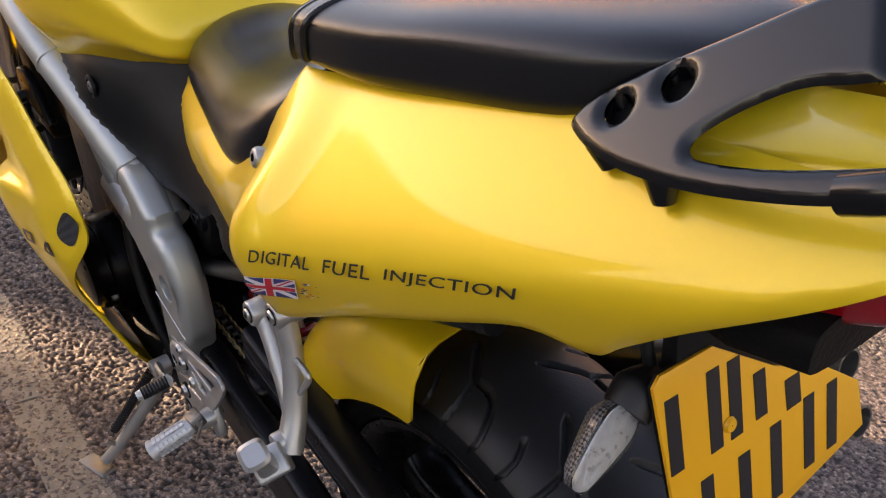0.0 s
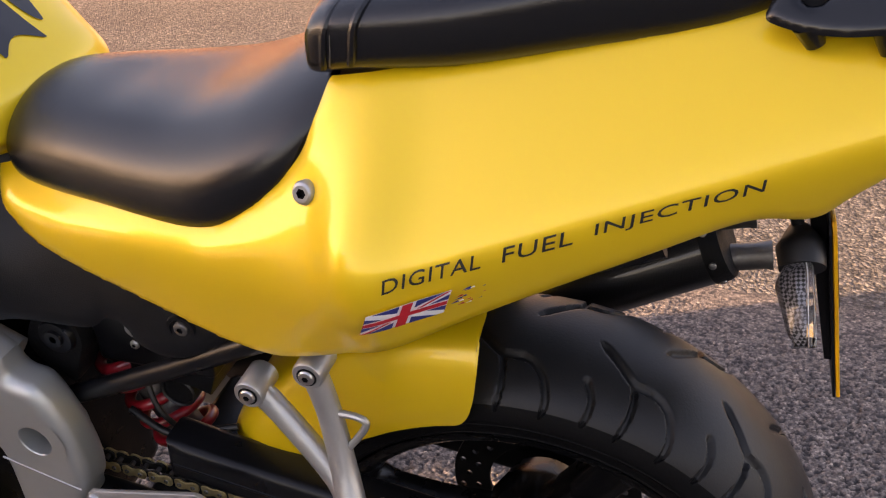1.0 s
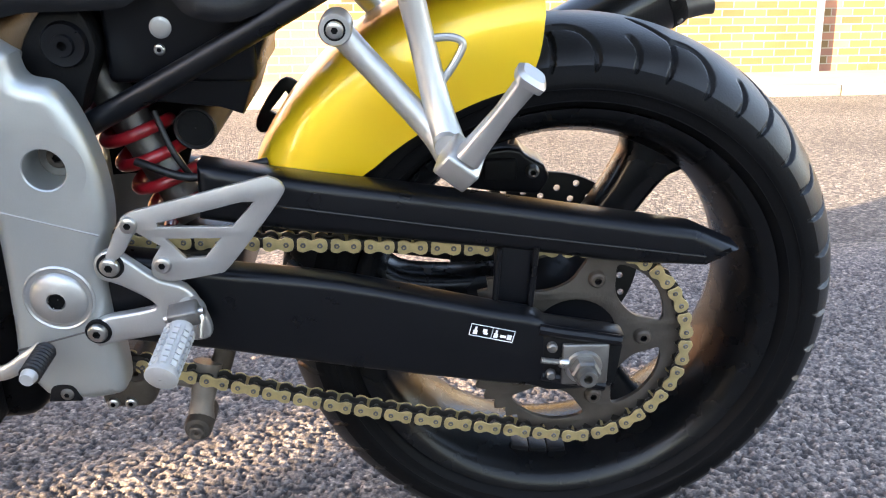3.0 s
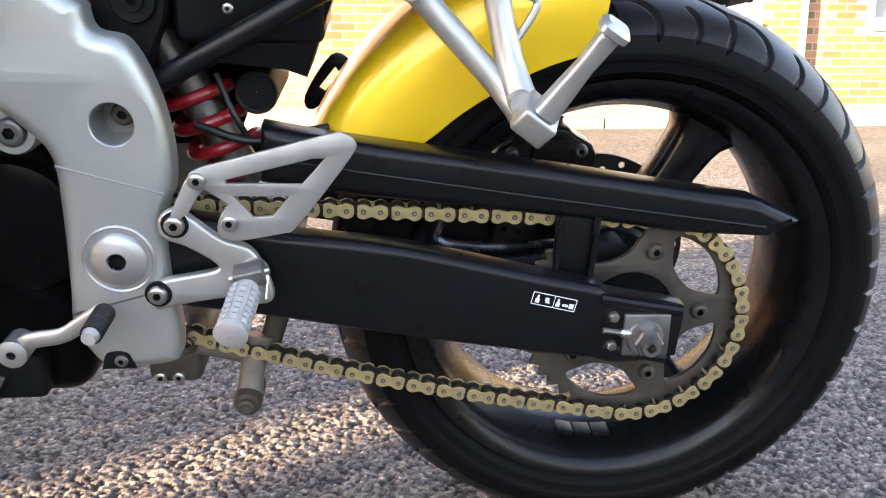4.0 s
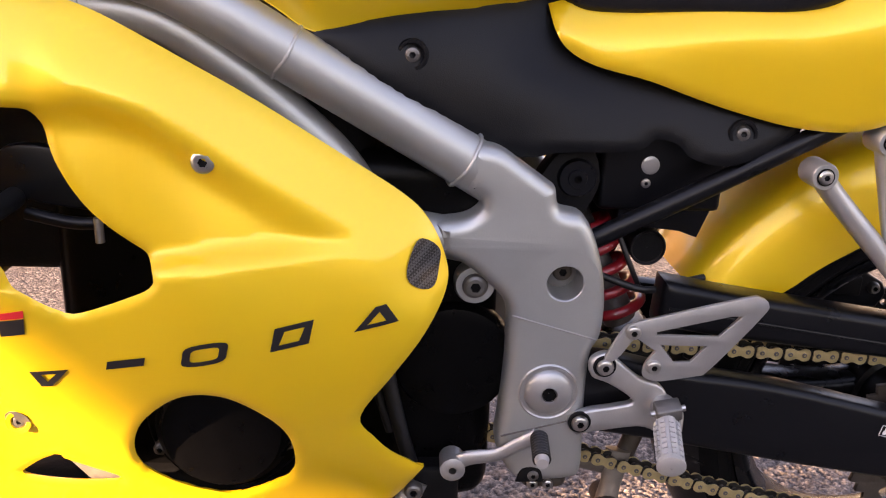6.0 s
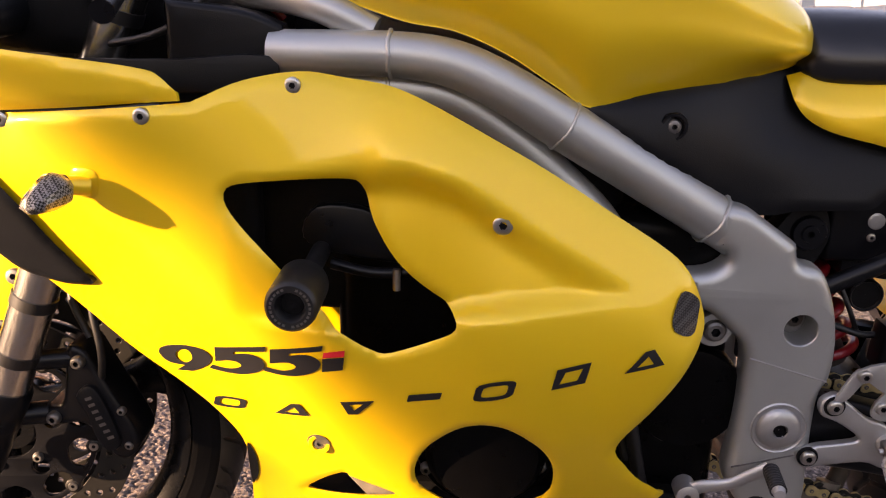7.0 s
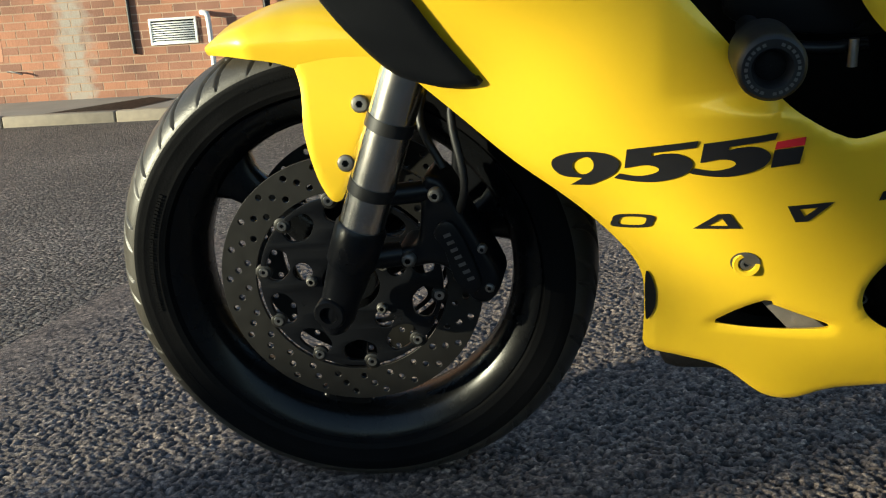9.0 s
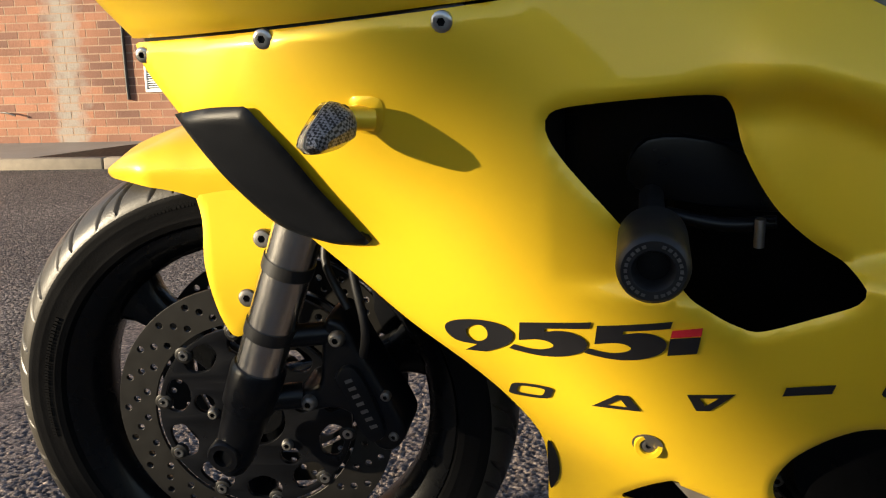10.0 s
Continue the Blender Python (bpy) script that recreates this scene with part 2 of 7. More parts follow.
def masonry(name, tint_a, tint_b, streak=-90.0):
    """Brick colour that changes from brick to brick, with soot and pale stains."""
    m = bpy.data.materials.new(name)
    m.use_nodes = True
    nt = m.node_tree
    N, K = nt.nodes, nt.links
    b = N["Principled BSDF"]
    info = N.new("ShaderNodeObjectInfo")
    isl = N.new("ShaderNodeNewGeometry")
    add = N.new("ShaderNodeMath")
    add.operation = "ADD"
    K.new(info.outputs["Random"], add.inputs[0])
    K.new(isl.outputs["Random Per Island"], add.inputs[1])
    fr = N.new("ShaderNodeMath")
    fr.operation = "FRACT"
    K.new(add.outputs[0], fr.inputs[0])
    co = N.new("ShaderNodeNewGeometry")
    n = N.new("ShaderNodeTexNoise")
    n.inputs["Scale"].default_value, n.inputs["Detail"].default_value = 1.3, 8
    K.new(co.outputs["Position"], n.inputs["Vector"])
    mx = N.new("ShaderNodeMix")
    mx.data_type = "RGBA"
    mx.inputs[6].default_value, mx.inputs[7].default_value = (*tint_a, 1), (*tint_b, 1)
    K.new(fr.outputs[0], mx.inputs[0])
    mr = N.new("ShaderNodeMapRange")
    mr.inputs[1].default_value, mr.inputs[2].default_value = 0.3, 0.7
    mr.inputs[3].default_value, mr.inputs[4].default_value = 0.7, 1.2
    K.new(n.outputs["Fac"], mr.inputs[0])
    sc = N.new("ShaderNodeVectorMath")
    sc.operation = "SCALE"
    K.new(mx.outputs[2], sc.inputs[0])
    K.new(mr.outputs[0], sc.inputs["Scale"])
    # a pale streak of lime that has run down one stretch of the wall
    turn = N.new("ShaderNodeMapping")
    a = radians(-6.2)
    turn.inputs["Rotation"].default_value = (0, 0, a)
    turn.inputs["Location"].default_value = (5.3 * math.cos(a) + 4.93 * math.sin(a), 5.3 * math.sin(a) - 4.93 * math.cos(a), 0)
    K.new(co.outputs["Position"], turn.inputs["Vector"])
    xyz = N.new("ShaderNodeSeparateXYZ")
    K.new(turn.outputs[0], xyz.inputs[0])
    ragged = N.new("ShaderNodeTexNoise")
    ragged.inputs["Scale"].default_value, ragged.inputs["Detail"].default_value = 9, 6
    K.new(co.outputs["Position"], ragged.inputs["Vector"])
    shift = N.new("ShaderNodeMath")
    shift.operation = "MULTIPLY_ADD"
    shift.inputs[1].default_value = 0.34
    K.new(ragged.outputs["Fac"], shift.inputs[0])
    K.new(xyz.outputs[0], shift.inputs[2])
    off = N.new("ShaderNodeMath")
    off.operation = "SUBTRACT"
    off.inputs[1].default_value = streak + 0.17
    K.new(shift.outputs[0], off.inputs[0])
    size = N.new("ShaderNodeMath")
    size.operation = "ABSOLUTE"
    K.new(off.outputs[0], size.inputs[0])
    fade = N.new("ShaderNodeMapRange")
    fade.inputs[1].default_value, fade.inputs[2].default_value = 0.05, 0.20
    fade.inputs[3].default_value, fade.inputs[4].default_value = 0.85, 0.0
    K.new(size.outputs[0], fade.inputs[0])
    lime = N.new("ShaderNodeMix")
    lime.data_type = "RGBA"
    lime.inputs[7].default_value = (0.34, 0.315, 0.275, 1)
    K.new(fade.outputs[0], lime.inputs[0])
    K.new(sc.outputs[0], lime.inputs[6])
    K.new(lime.outputs[2], b.inputs["Base Color"])
    b.inputs["Roughness"].default_value = 0.85
    g = N.new("ShaderNodeTexNoise")
    g.inputs["Scale"].default_value, g.inputs["Detail"].default_value = 60, 4
    K.new(co.outputs["Position"], g.inputs["Vector"])
    bp = N.new("ShaderNodeBump")
    bp.inputs["Strength"].default_value, bp.inputs["Distance"].default_value = 0.5, 0.004
    K.new(g.outputs["Fac"], bp.inputs["Height"])
    K.new(bp.outputs[0], b.inputs["Normal"])
    return m


BRICK = masonry("red_brick", (0.42, 0.188, 0.108), (0.21, 0.104, 0.074), streak=-0.80)
BRICK_PALE = masonry("buff_brick", (0.19, 0.125, 0.046), (0.115, 0.066, 0.026))
MORTAR = material("mortar", (0.40, 0.27, 0.19), 0.9, vary=0.2, scale=8, bump=0.4, bump_scale=90)

PALE_MORTAR = material("pale_mortar", (0.31, 0.28, 0.215), 0.9, vary=0.2, scale=8, bump=0.4, bump_scale=90)


MID = 0.025                                  # the machine's middle plane, across


def sy(side, v):
    """A distance to the left (side -1) or mirrored to the right of the middle plane."""
    return -v if side < 0 else 2 * MID + v


# ---- mesh tools ----
def mesh_of(name, verts, faces, mat, smooth=True, angle=35):
    me = bpy.data.meshes.new(name)
    me.from_pydata([tuple(v) for v in verts], [], [tuple(f) for f in faces])
    me.validate()
    bm = bmesh.new()
    bm.from_mesh(me)
    bmesh.ops.recalc_face_normals(bm, faces=bm.faces)
    return finish(name, bm, mat, smooth, angle, me)


def finish(name, bm, mat, smooth=True, angle=35, me=None):
    me = me or bpy.data.meshes.new(name)
    if smooth:
        lim = radians(angle)
        for f in bm.faces:
            f.smooth = True
        for e in bm.edges:
            if len(e.link_faces) == 2 and e.calc_face_angle(0) > lim:
                e.smooth = False
    bm.to_mesh(me)
    bm.free()
    for m in mat if isinstance(mat, (list, tuple)) else (mat,):
        me.materials.append(m)
    return me


def put(name, me, parent=None, label="", m=None):
    ob = new(name, me)
    if parent is not None:
        ob.parent = parent
    if m is not None:
        ob.matrix_local = m
    return tagged(ob, label)


def spline(points, n=6, closed=False):
    """A smooth line through the points; a point given with a further True is a sharp corner."""
    pts = [np.array(p[:-1] if isinstance(p[-1], bool) else p, float) for p in points]
    sharp = [isinstance(p[-1], bool) and p[-1] for p in points]
    out, k = [], len(pts)
    for i in range(k if closed else k - 1):
        p1, p2 = pts[i], pts[(i + 1) % k]
        p0 = pts[i - 1] if (closed or i > 0) and not sharp[i] else p1 * 2 - p2 if not sharp[i] else p1 - (p2 - p1)
        p3 = pts[(i + 2) % k] if (closed or i + 2 < k) and not sharp[(i + 1) % k] else p2 + (p2 - p1)
        for j in range(n):
            t = j / n
            out.append(0.5 * (2 * p1 + (p2 - p0) * t + (2 * p0 - 5 * p1 + 4 * p2 - p3) * t * t + (3 * p1 - p0 - 3 * p2 + p3) * t ** 3))
    if not closed:
        out.append(pts[-1])
    return out


def tube_data(path, radius, seg=14, flat=1.0, cap=True):
    """A round bar along a path; radius: one number or one for each point."""
    path = [Vector(p) for p in path]
    rad = radius if isinstance(radius, (list, tuple, np.ndarray)) else [radius] * len(path)
    verts, faces = [], []
    up = None
    for i, p in enumerate(path):
        d = (path[min(i + 1, len(path) - 1)] - path[max(i - 1, 0)]).normalized()
        if up is None:
            up = Vector((0, 1, 0)) if abs(d.y) < 0.9 else Vector((0, 0, 1))
        side = d.cross(up).normalized()
        up = side.cross(d).normalized()
        for j in range(seg):
            a = 2 * math.pi * j / seg
            verts.append(p + side * math.cos(a) * rad[i] + up * math.sin(a) * rad[i] * flat)
    for i in range(len(path) - 1):
        for j in range(seg):
            k = (j + 1) % seg
            faces.append((i * seg + j, i * seg + k, (i + 1) * seg + k, (i + 1) * seg + j))
    if cap:
        faces.append(tuple(range(seg)))
        faces.append(tuple((len(path) - 1) * seg + j for j in range(seg)))
    return verts, faces


def merge(*parts):
    verts, faces = [], []
    for v, f in parts:
        o = len(verts)
        verts += [tuple(p) for p in v]
        faces += [tuple(i + o for i in q) for q in f]
    return verts, faces


def bar(name, path, radius, mat, parent, label="", seg=14, flat=1.0, smooth_path=5):
    pts = spline(path, smooth_path) if len(path) > 2 and smooth_path else path
    if isinstance(radius, (list, tuple)):
        t = np.linspace(0, 1, len(pts))
        radius = list(np.interp(t, np.linspace(0, 1, len(radius)), radius))
    return put(name, mesh_of(name, *tube_data(pts, radius, seg, flat), mat), parent, label)


def lathe_data(profile, seg=48, axis="y", centre=(0, 0, 0), close=False):
    """Turn (r, along) pairs about the axis."""
    verts, faces = [], []
    n = len(profile)
    c = Vector(centre)
    for i in range(seg):
        a = 2 * math.pi * i / seg
        for r, h in profile:
            verts.append(c + (Vector((r * math.cos(a), h, r * math.sin(a))) if axis == "y" else Vector((r * math.cos(a), r * math.sin(a), h)) if axis == "z" else Vector((h, r * math.cos(a), r * math.sin(a)))))
    for i in range(seg):
        k = (i + 1) % seg
        for j in range(n if close else n - 1):
            l = (j + 1) % n
            faces.append((i * n + j, i * n + l, k * n + l, k * n + j))
    return verts, faces


def lathe(name, profile, mat, parent, label="", seg=48, axis="y", centre=(0, 0, 0), close=False, m=None, angle=35):
    return put(name, mesh_of(name, *lathe_data(profile, seg, axis, centre, close), mat, angle=angle), parent, label, m)


def box_data(x0, x1, y0, y1, z0, z1):
    v = [(x, y, z) for x in (x0, x1) for y in (y0, y1) for z in (z0, z1)]
    return v, [(0, 1, 3, 2), (4, 6, 7, 5), (0, 4, 5, 1), (2, 3, 7, 6), (0, 2, 6, 4), (1, 5, 7, 3)]


def bevelled_box(name, x0, x1, y0, y1, z0, z1, mat, parent, label="", bevel=0.004, m=None, segs=2):
    me = bpy.data.meshes.new(name)
    v, f = box_data(x0, x1, y0, y1, z0, z1)
    me.from_pydata(v, [], f)
    bm = bmesh.new()
    bm.from_mesh(me)
    bmesh.ops.recalc_face_normals(bm, faces=bm.faces)
    bmesh.ops.bevel(bm, geom=list(bm.edges), offset=bevel, segments=segs, affect="EDGES", profile=0.5)
    return put(name, finish(name, bm, mat, True, 50, me), parent, label, m)


def curve_mesh(name, loops, depth, bevel, mat, smooth=True, res=1):
    """A flat shape with holes, given as loops in (x, z), as a plate of that depth with rounded edges, lying in y = 0."""
    cu = bpy.data.curves.new(name, "CURVE")
    cu.dimensions, cu.fill_mode = "2D", "BOTH"
    cu.extrude, cu.bevel_depth, cu.bevel_resolution = depth / 2 - bevel, bevel, res
    cu.offset = -bevel
    for loop in loops:
        s = cu.splines.new("POLY")
        s.points.add(len(loop) - 1)
        for p, q in zip(s.points, loop):
            p.co = (q[0], q[1], 0, 1)
        s.use_cyclic_u = True
    ob = bpy.data.objects.new(name, cu)
    scene.collection.objects.link(ob)
    me = bpy.data.meshes.new_from_object(ob.evaluated_get(bpy.context.evaluated_depsgraph_get()))
    bpy.data.objects.remove(ob)
    bpy.data.curves.remove(cu)
    me.name = name
    me.transform(Matrix(((1, 0, 0, 0), (0, 0, -1, 0), (0, 1, 0, 0), (0, 0, 0, 1))))
    bm = bmesh.new()
    bm.from_mesh(me)
    bmesh.ops.remove_doubles(bm, verts=bm.verts, dist=1e-5)
    me.materials.clear()
    return finish(name, bm, mat, smooth, 40, me)


def plate(name, loops, y0, y1, mat, parent, label="", bevel=0.002, res=1):
    me = curve_mesh(name, loops, y1 - y0, bevel, mat, res=res)
    me.transform(Matrix.Translation((0, (y0 + y1) / 2, 0)))
    return put(name, me, parent, label)


def ring(cx, cz, r, n=24, squash=1.0, turn=0.0):
    return [(cx + r * math.cos(2 * math.pi * i / n + turn), cz + r * squash * math.sin(2 * math.pi * i / n + turn)) for i in range(n)]


def inside(poly, x, z):
    """Even-odd test for arrays of points."""
    p = np.array(poly)
    c = np.zeros(x.shape, bool)
    j = len(p) - 1
    for i in range(len(p)):
        xi, zi, xj, zj = p[i, 0], p[i, 1], p[j, 0], p[j, 1]
        if zi != zj:
            c ^= ((zi > z) != (zj > z)) & (x < (xj - xi) * (z - zi) / (zj - zi) + xi)
        j = i
    return c


def nearest(poly, q):
    p = np.array(poly)
    d = np.roll(p, -1, 0) - p
    t = np.clip(((q[None, :] - p) * d).sum(1) / np.maximum((d * d).sum(1), 1e-12), 0, 1)
    h = p + d * t[:, None]
    k = ((h - q) ** 2).sum(1)
    return h[k.argmin()], k.min()


class Skin:
    """A smooth height y over (x, z) through some control points (thin plate)."""

    def __init__(self, controls, soft=1e-4):
        c = np.array(controls, float)
        self.p = c[:, :2]
        n = len(c)
        a = np.zeros((n + 3, n + 3))
        a[:n, :n] = self.kernel(self.p[:, None] - self.p[None]) + np.diag(np.broadcast_to(soft, n))
        a[:n, n], a[:n, n + 1:], a[n, :n], a[n + 1:, :n] = 1, self.p, 1, self.p.T
        self.w = np.linalg.solve(a, np.concatenate([c[:, 2], np.zeros(3)]))

    @staticmethod
    def kernel(d):
        r2 = (d ** 2).sum(-1)
        return 0.5 * r2 * np.log(np.maximum(r2, 1e-12))

    def __call__(self, x, z):
        q = np.stack([np.asarray(x, float).ravel(), np.asarray(z, float).ravel()], 1)
        k = self.kernel(q[:, None] - self.p[None])
        n = len(self.p)
        return k @ self.w[:n] + self.w[n] + q @ self.w[n + 1:]


def panel_data(outline, holes, height, cell=0.007, lip=0.0):
    """A curved sheet over an outline in (x, z) with holes; lip: how far its rim is rolled inwards (to +y)."""
    o = np.array(outline)
    x0, z0 = o.min(0) - cell
    x1, z1 = o.max(0) + cell
    nx, nz = int((x1 - x0) / cell) + 2, int((z1 - z0) / cell) + 2
    gx, gz = np.meshgrid(x0 + cell * np.arange(nx), z0 + cell * np.arange(nz), indexing="ij")
    mx, mz = gx[:-1, :-1] + cell / 2, gz[:-1, :-1] + cell / 2
    keep = inside(outline, mx, mz)
    for h in holes:
        keep &= ~inside(h, mx, mz)
    index, verts, faces, count = {}, [], [], {}
    for i, j in zip(*np.nonzero(keep)):
        f = []
        for a, b in ((0, 0), (1, 0), (1, 1), (0, 1)):
            k = (i + a, j + b)
            if k not in index:
                index[k] = len(verts)
                verts.append((gx[k], gz[k]))
                count[k] = 0
            count[k] += 1
            f.append(index[k])
        faces.append(f)
    v = np.array(verts)
    for k, n in count.items():
        if n < 4:
            q = v[index[k]]
            v[index[k]] = min((nearest(l, q) for l in [outline, *holes]), key=lambda r: r[1])[0]
    y = height(v[:, 0], v[:, 1])
    if lip:
        d = np.array([min(nearest(l, q)[1] for l in [outline, *holes]) for q in v]) ** 0.5
        y = y + lip * np.clip(1 - d / (abs(lip) * 1.6), 0, 1) ** 2
    return [(p[0], h, p[1]) for p, h in zip(v, y)], faces


def panel(name, outline, holes, height, mat, parent, label="", cell=0.007, thick=0.004, mirror=False, lip=0.004):
    verts, faces = panel_data(outline, holes, height, cell, lip)
    if mirror:
        verts = [(x, 2 * MID - y, z) for x, y, z in verts]
    me = bpy.data.meshes.new(name)
    me.from_pydata(verts, [], faces)
    bm = bmesh.new()
    bm.from_mesh(me)
    bmesh.ops.recalc_face_normals(bm, faces=bm.faces)
    mean = sum((f.normal.y for f in bm.faces))
    if (mean > 0) != mirror:
        bmesh.ops.reverse_faces(bm, faces=bm.faces)
    for _ in range(2):
        bmesh.ops.smooth_vert(bm, verts=[v for v in bm.verts if not v.is_boundary], factor=0.5, use_axis_x=True, use_axis_y=False, use_axis_z=True)
    bmesh.ops.solidify(bm, geom=bm.faces[:], thickness=thick)
    return put(name, finish(name, bm, mat, True, 50, me), parent, label)


def loft_data(rings, closed=True, caps=True):
    n = len(rings[0])
    verts = [p for r in rings for p in r]
    faces = []
    for i in range(len(rings) - 1):
        for j in range(n if closed else n - 1):
            k = (j + 1) % n
            faces.append((i * n + j, i * n + k, (i + 1) * n + k, (i + 1) * n + j))
    if caps and closed:
        faces += [tuple(range(n)), tuple((len(rings) - 1) * n + j for j in range(n))]
    return verts, faces


def cushion(stations, n=40, power=3.0):
    """Rings across x: each station x, half width, bottom, top; a rounded box shape."""
    rings = []
    for x, w, z0, z1 in stations:
        r = []
        for j in range(n):
            a = 2 * math.pi * j / n
            c, s = math.cos(a), math.sin(a)
            r.append((x, MID + w * math.copysign(abs(c) ** (2 / power), c), (z0 + z1) / 2 + (z1 - z0) / 2 * math.copysign(abs(s) ** (2 / power), s)))
        rings.append(r)
    return rings


def bolt(name, place, parent, r=0.009, height=0.005, mat=None, facing=(0, -1, 0), label="", socket=True):
    """A round-headed screw with a hexagonal socket, on a surface that faces that way."""
    d = Vector(facing).normalized()
    prof = [(0.0005, -0.004), (r, -0.004), (r, height * 0.35), (r * 0.86, height * 0.8), (r * 0.66, height)]
    v, f = lathe_data(prof, 20, "z")
    a = [(0.42 * r * math.cos(k * math.pi / 3), 0.42 * r * math.sin(k * math.pi / 3), height) for k in range(6)]
    if socket:
        n0 = len(v)
        prof_n = len(prof)
        v = list(v) + a + [(p[0], p[1], height * 0.25) for p in a]
        for k in range(20):
            l = (k + 1) % 20
            s0, s1 = int(k * 6 / 20) % 6, int((k + 1) * 6 / 20) % 6
            q = [k * prof_n + prof_n - 1, l * prof_n + prof_n - 1, n0 + s1, n0 + s0]
            f.append(tuple(dict.fromkeys(q)))
        for k in range(6):
            l = (k + 1) % 6
            f.append((n0 + k, n0 + l, n0 + 6 + l, n0 + 6 + k))
        f.append(tuple(n0 + 6 + k for k in range(6)))
    else:
        f = list(f) + [tuple(k * len(prof) + len(prof) - 1 for k in range(20))]
    me = mesh_of(name, v, f, [mat or STEEL, DARK], angle=30)
    if socket:
        for p in me.polygons:
            if all(math.hypot(me.vertices[i].co.x, me.vertices[i].co.y) < 0.45 * r for i in p.vertices):
                p.material_index = 1
    me.transform(Matrix.Translation(place) @ d.to_track_quat("Z", "Y").to_matrix().to_4x4())
    return put(name, me, parent, label)


def wrapped(name, shapes, mat, parent, height, lift=0.0012, label="", cut=0.02):
    """Flat (x, z) shapes laid on a curved side: cut fine, then set on the skin."""
    me = curve_mesh(name, shapes, 0.0004, 0.0, mat, smooth=False)
    return lay(name, me, parent, height, lift, label, cut)


def lay(name, me, parent, height, lift=0.0012, label="", cut=0.02):
    bm = bmesh.new()
    bm.from_mesh(me)
    for _ in range(4):
        long = [e for e in bm.edges if e.calc_length() > cut]
        if not long:
            break
        bmesh.ops.subdivide_edges(bm, edges=long, cuts=1)
        bmesh.ops.triangulate(bm, faces=[f for f in bm.faces if len(f.verts) > 4])
    co = np.array([v.co for v in bm.verts])
    y = height(co[:, 0], co[:, 2])
    for v, h in zip(bm.verts, y):
        v.co.y = h - lift + v.co.y
    bm.to_mesh(me)
    bm.free()
    return put(name, me, parent, label)


def text_mesh(name, words, mat, size=1.0, shear=0.0, bold=0.0, space=1.0):
    cu = bpy.data.curves.new(name, "FONT")
    cu.body, cu.size, cu.shear, cu.offset, cu.space_character = words, size, shear, bold, space
    cu.extrude = 0.0002
    cu.resolution_u = 3
    ob = bpy.data.objects.new(name, cu)
    scene.collection.objects.link(ob)
    me = bpy.data.meshes.new_from_object(ob.evaluated_get(bpy.context.evaluated_depsgraph_get()))
    bpy.data.objects.remove(ob)
    bpy.data.curves.remove(cu)
    me.materials.clear()
    me.materials.append(mat)
    me.transform(Matrix(((1, 0, 0, 0), (0, 0, -1, 0), (0, 1, 0, 0), (0, 0, 0, 1))))
    return me


from mathutils.bvhtree import BVHTree

# ---- the setting ----
def flat(name, x0, x1, y0, y1, z, mat, label, category):
    me = mesh_of(name, [(x0, y0, z), (x1, y0, z), (x1, y1, z), (x0, y1, z)], [(0, 1, 2, 3)], mat, smooth=False)
    return tagged(put(name, me), label, category, kind="structure")


ground = flat("road", -300, 300, -300, 300, 0.0, ASPHALT, "coarse grey asphalt road surface in low sun", "road")



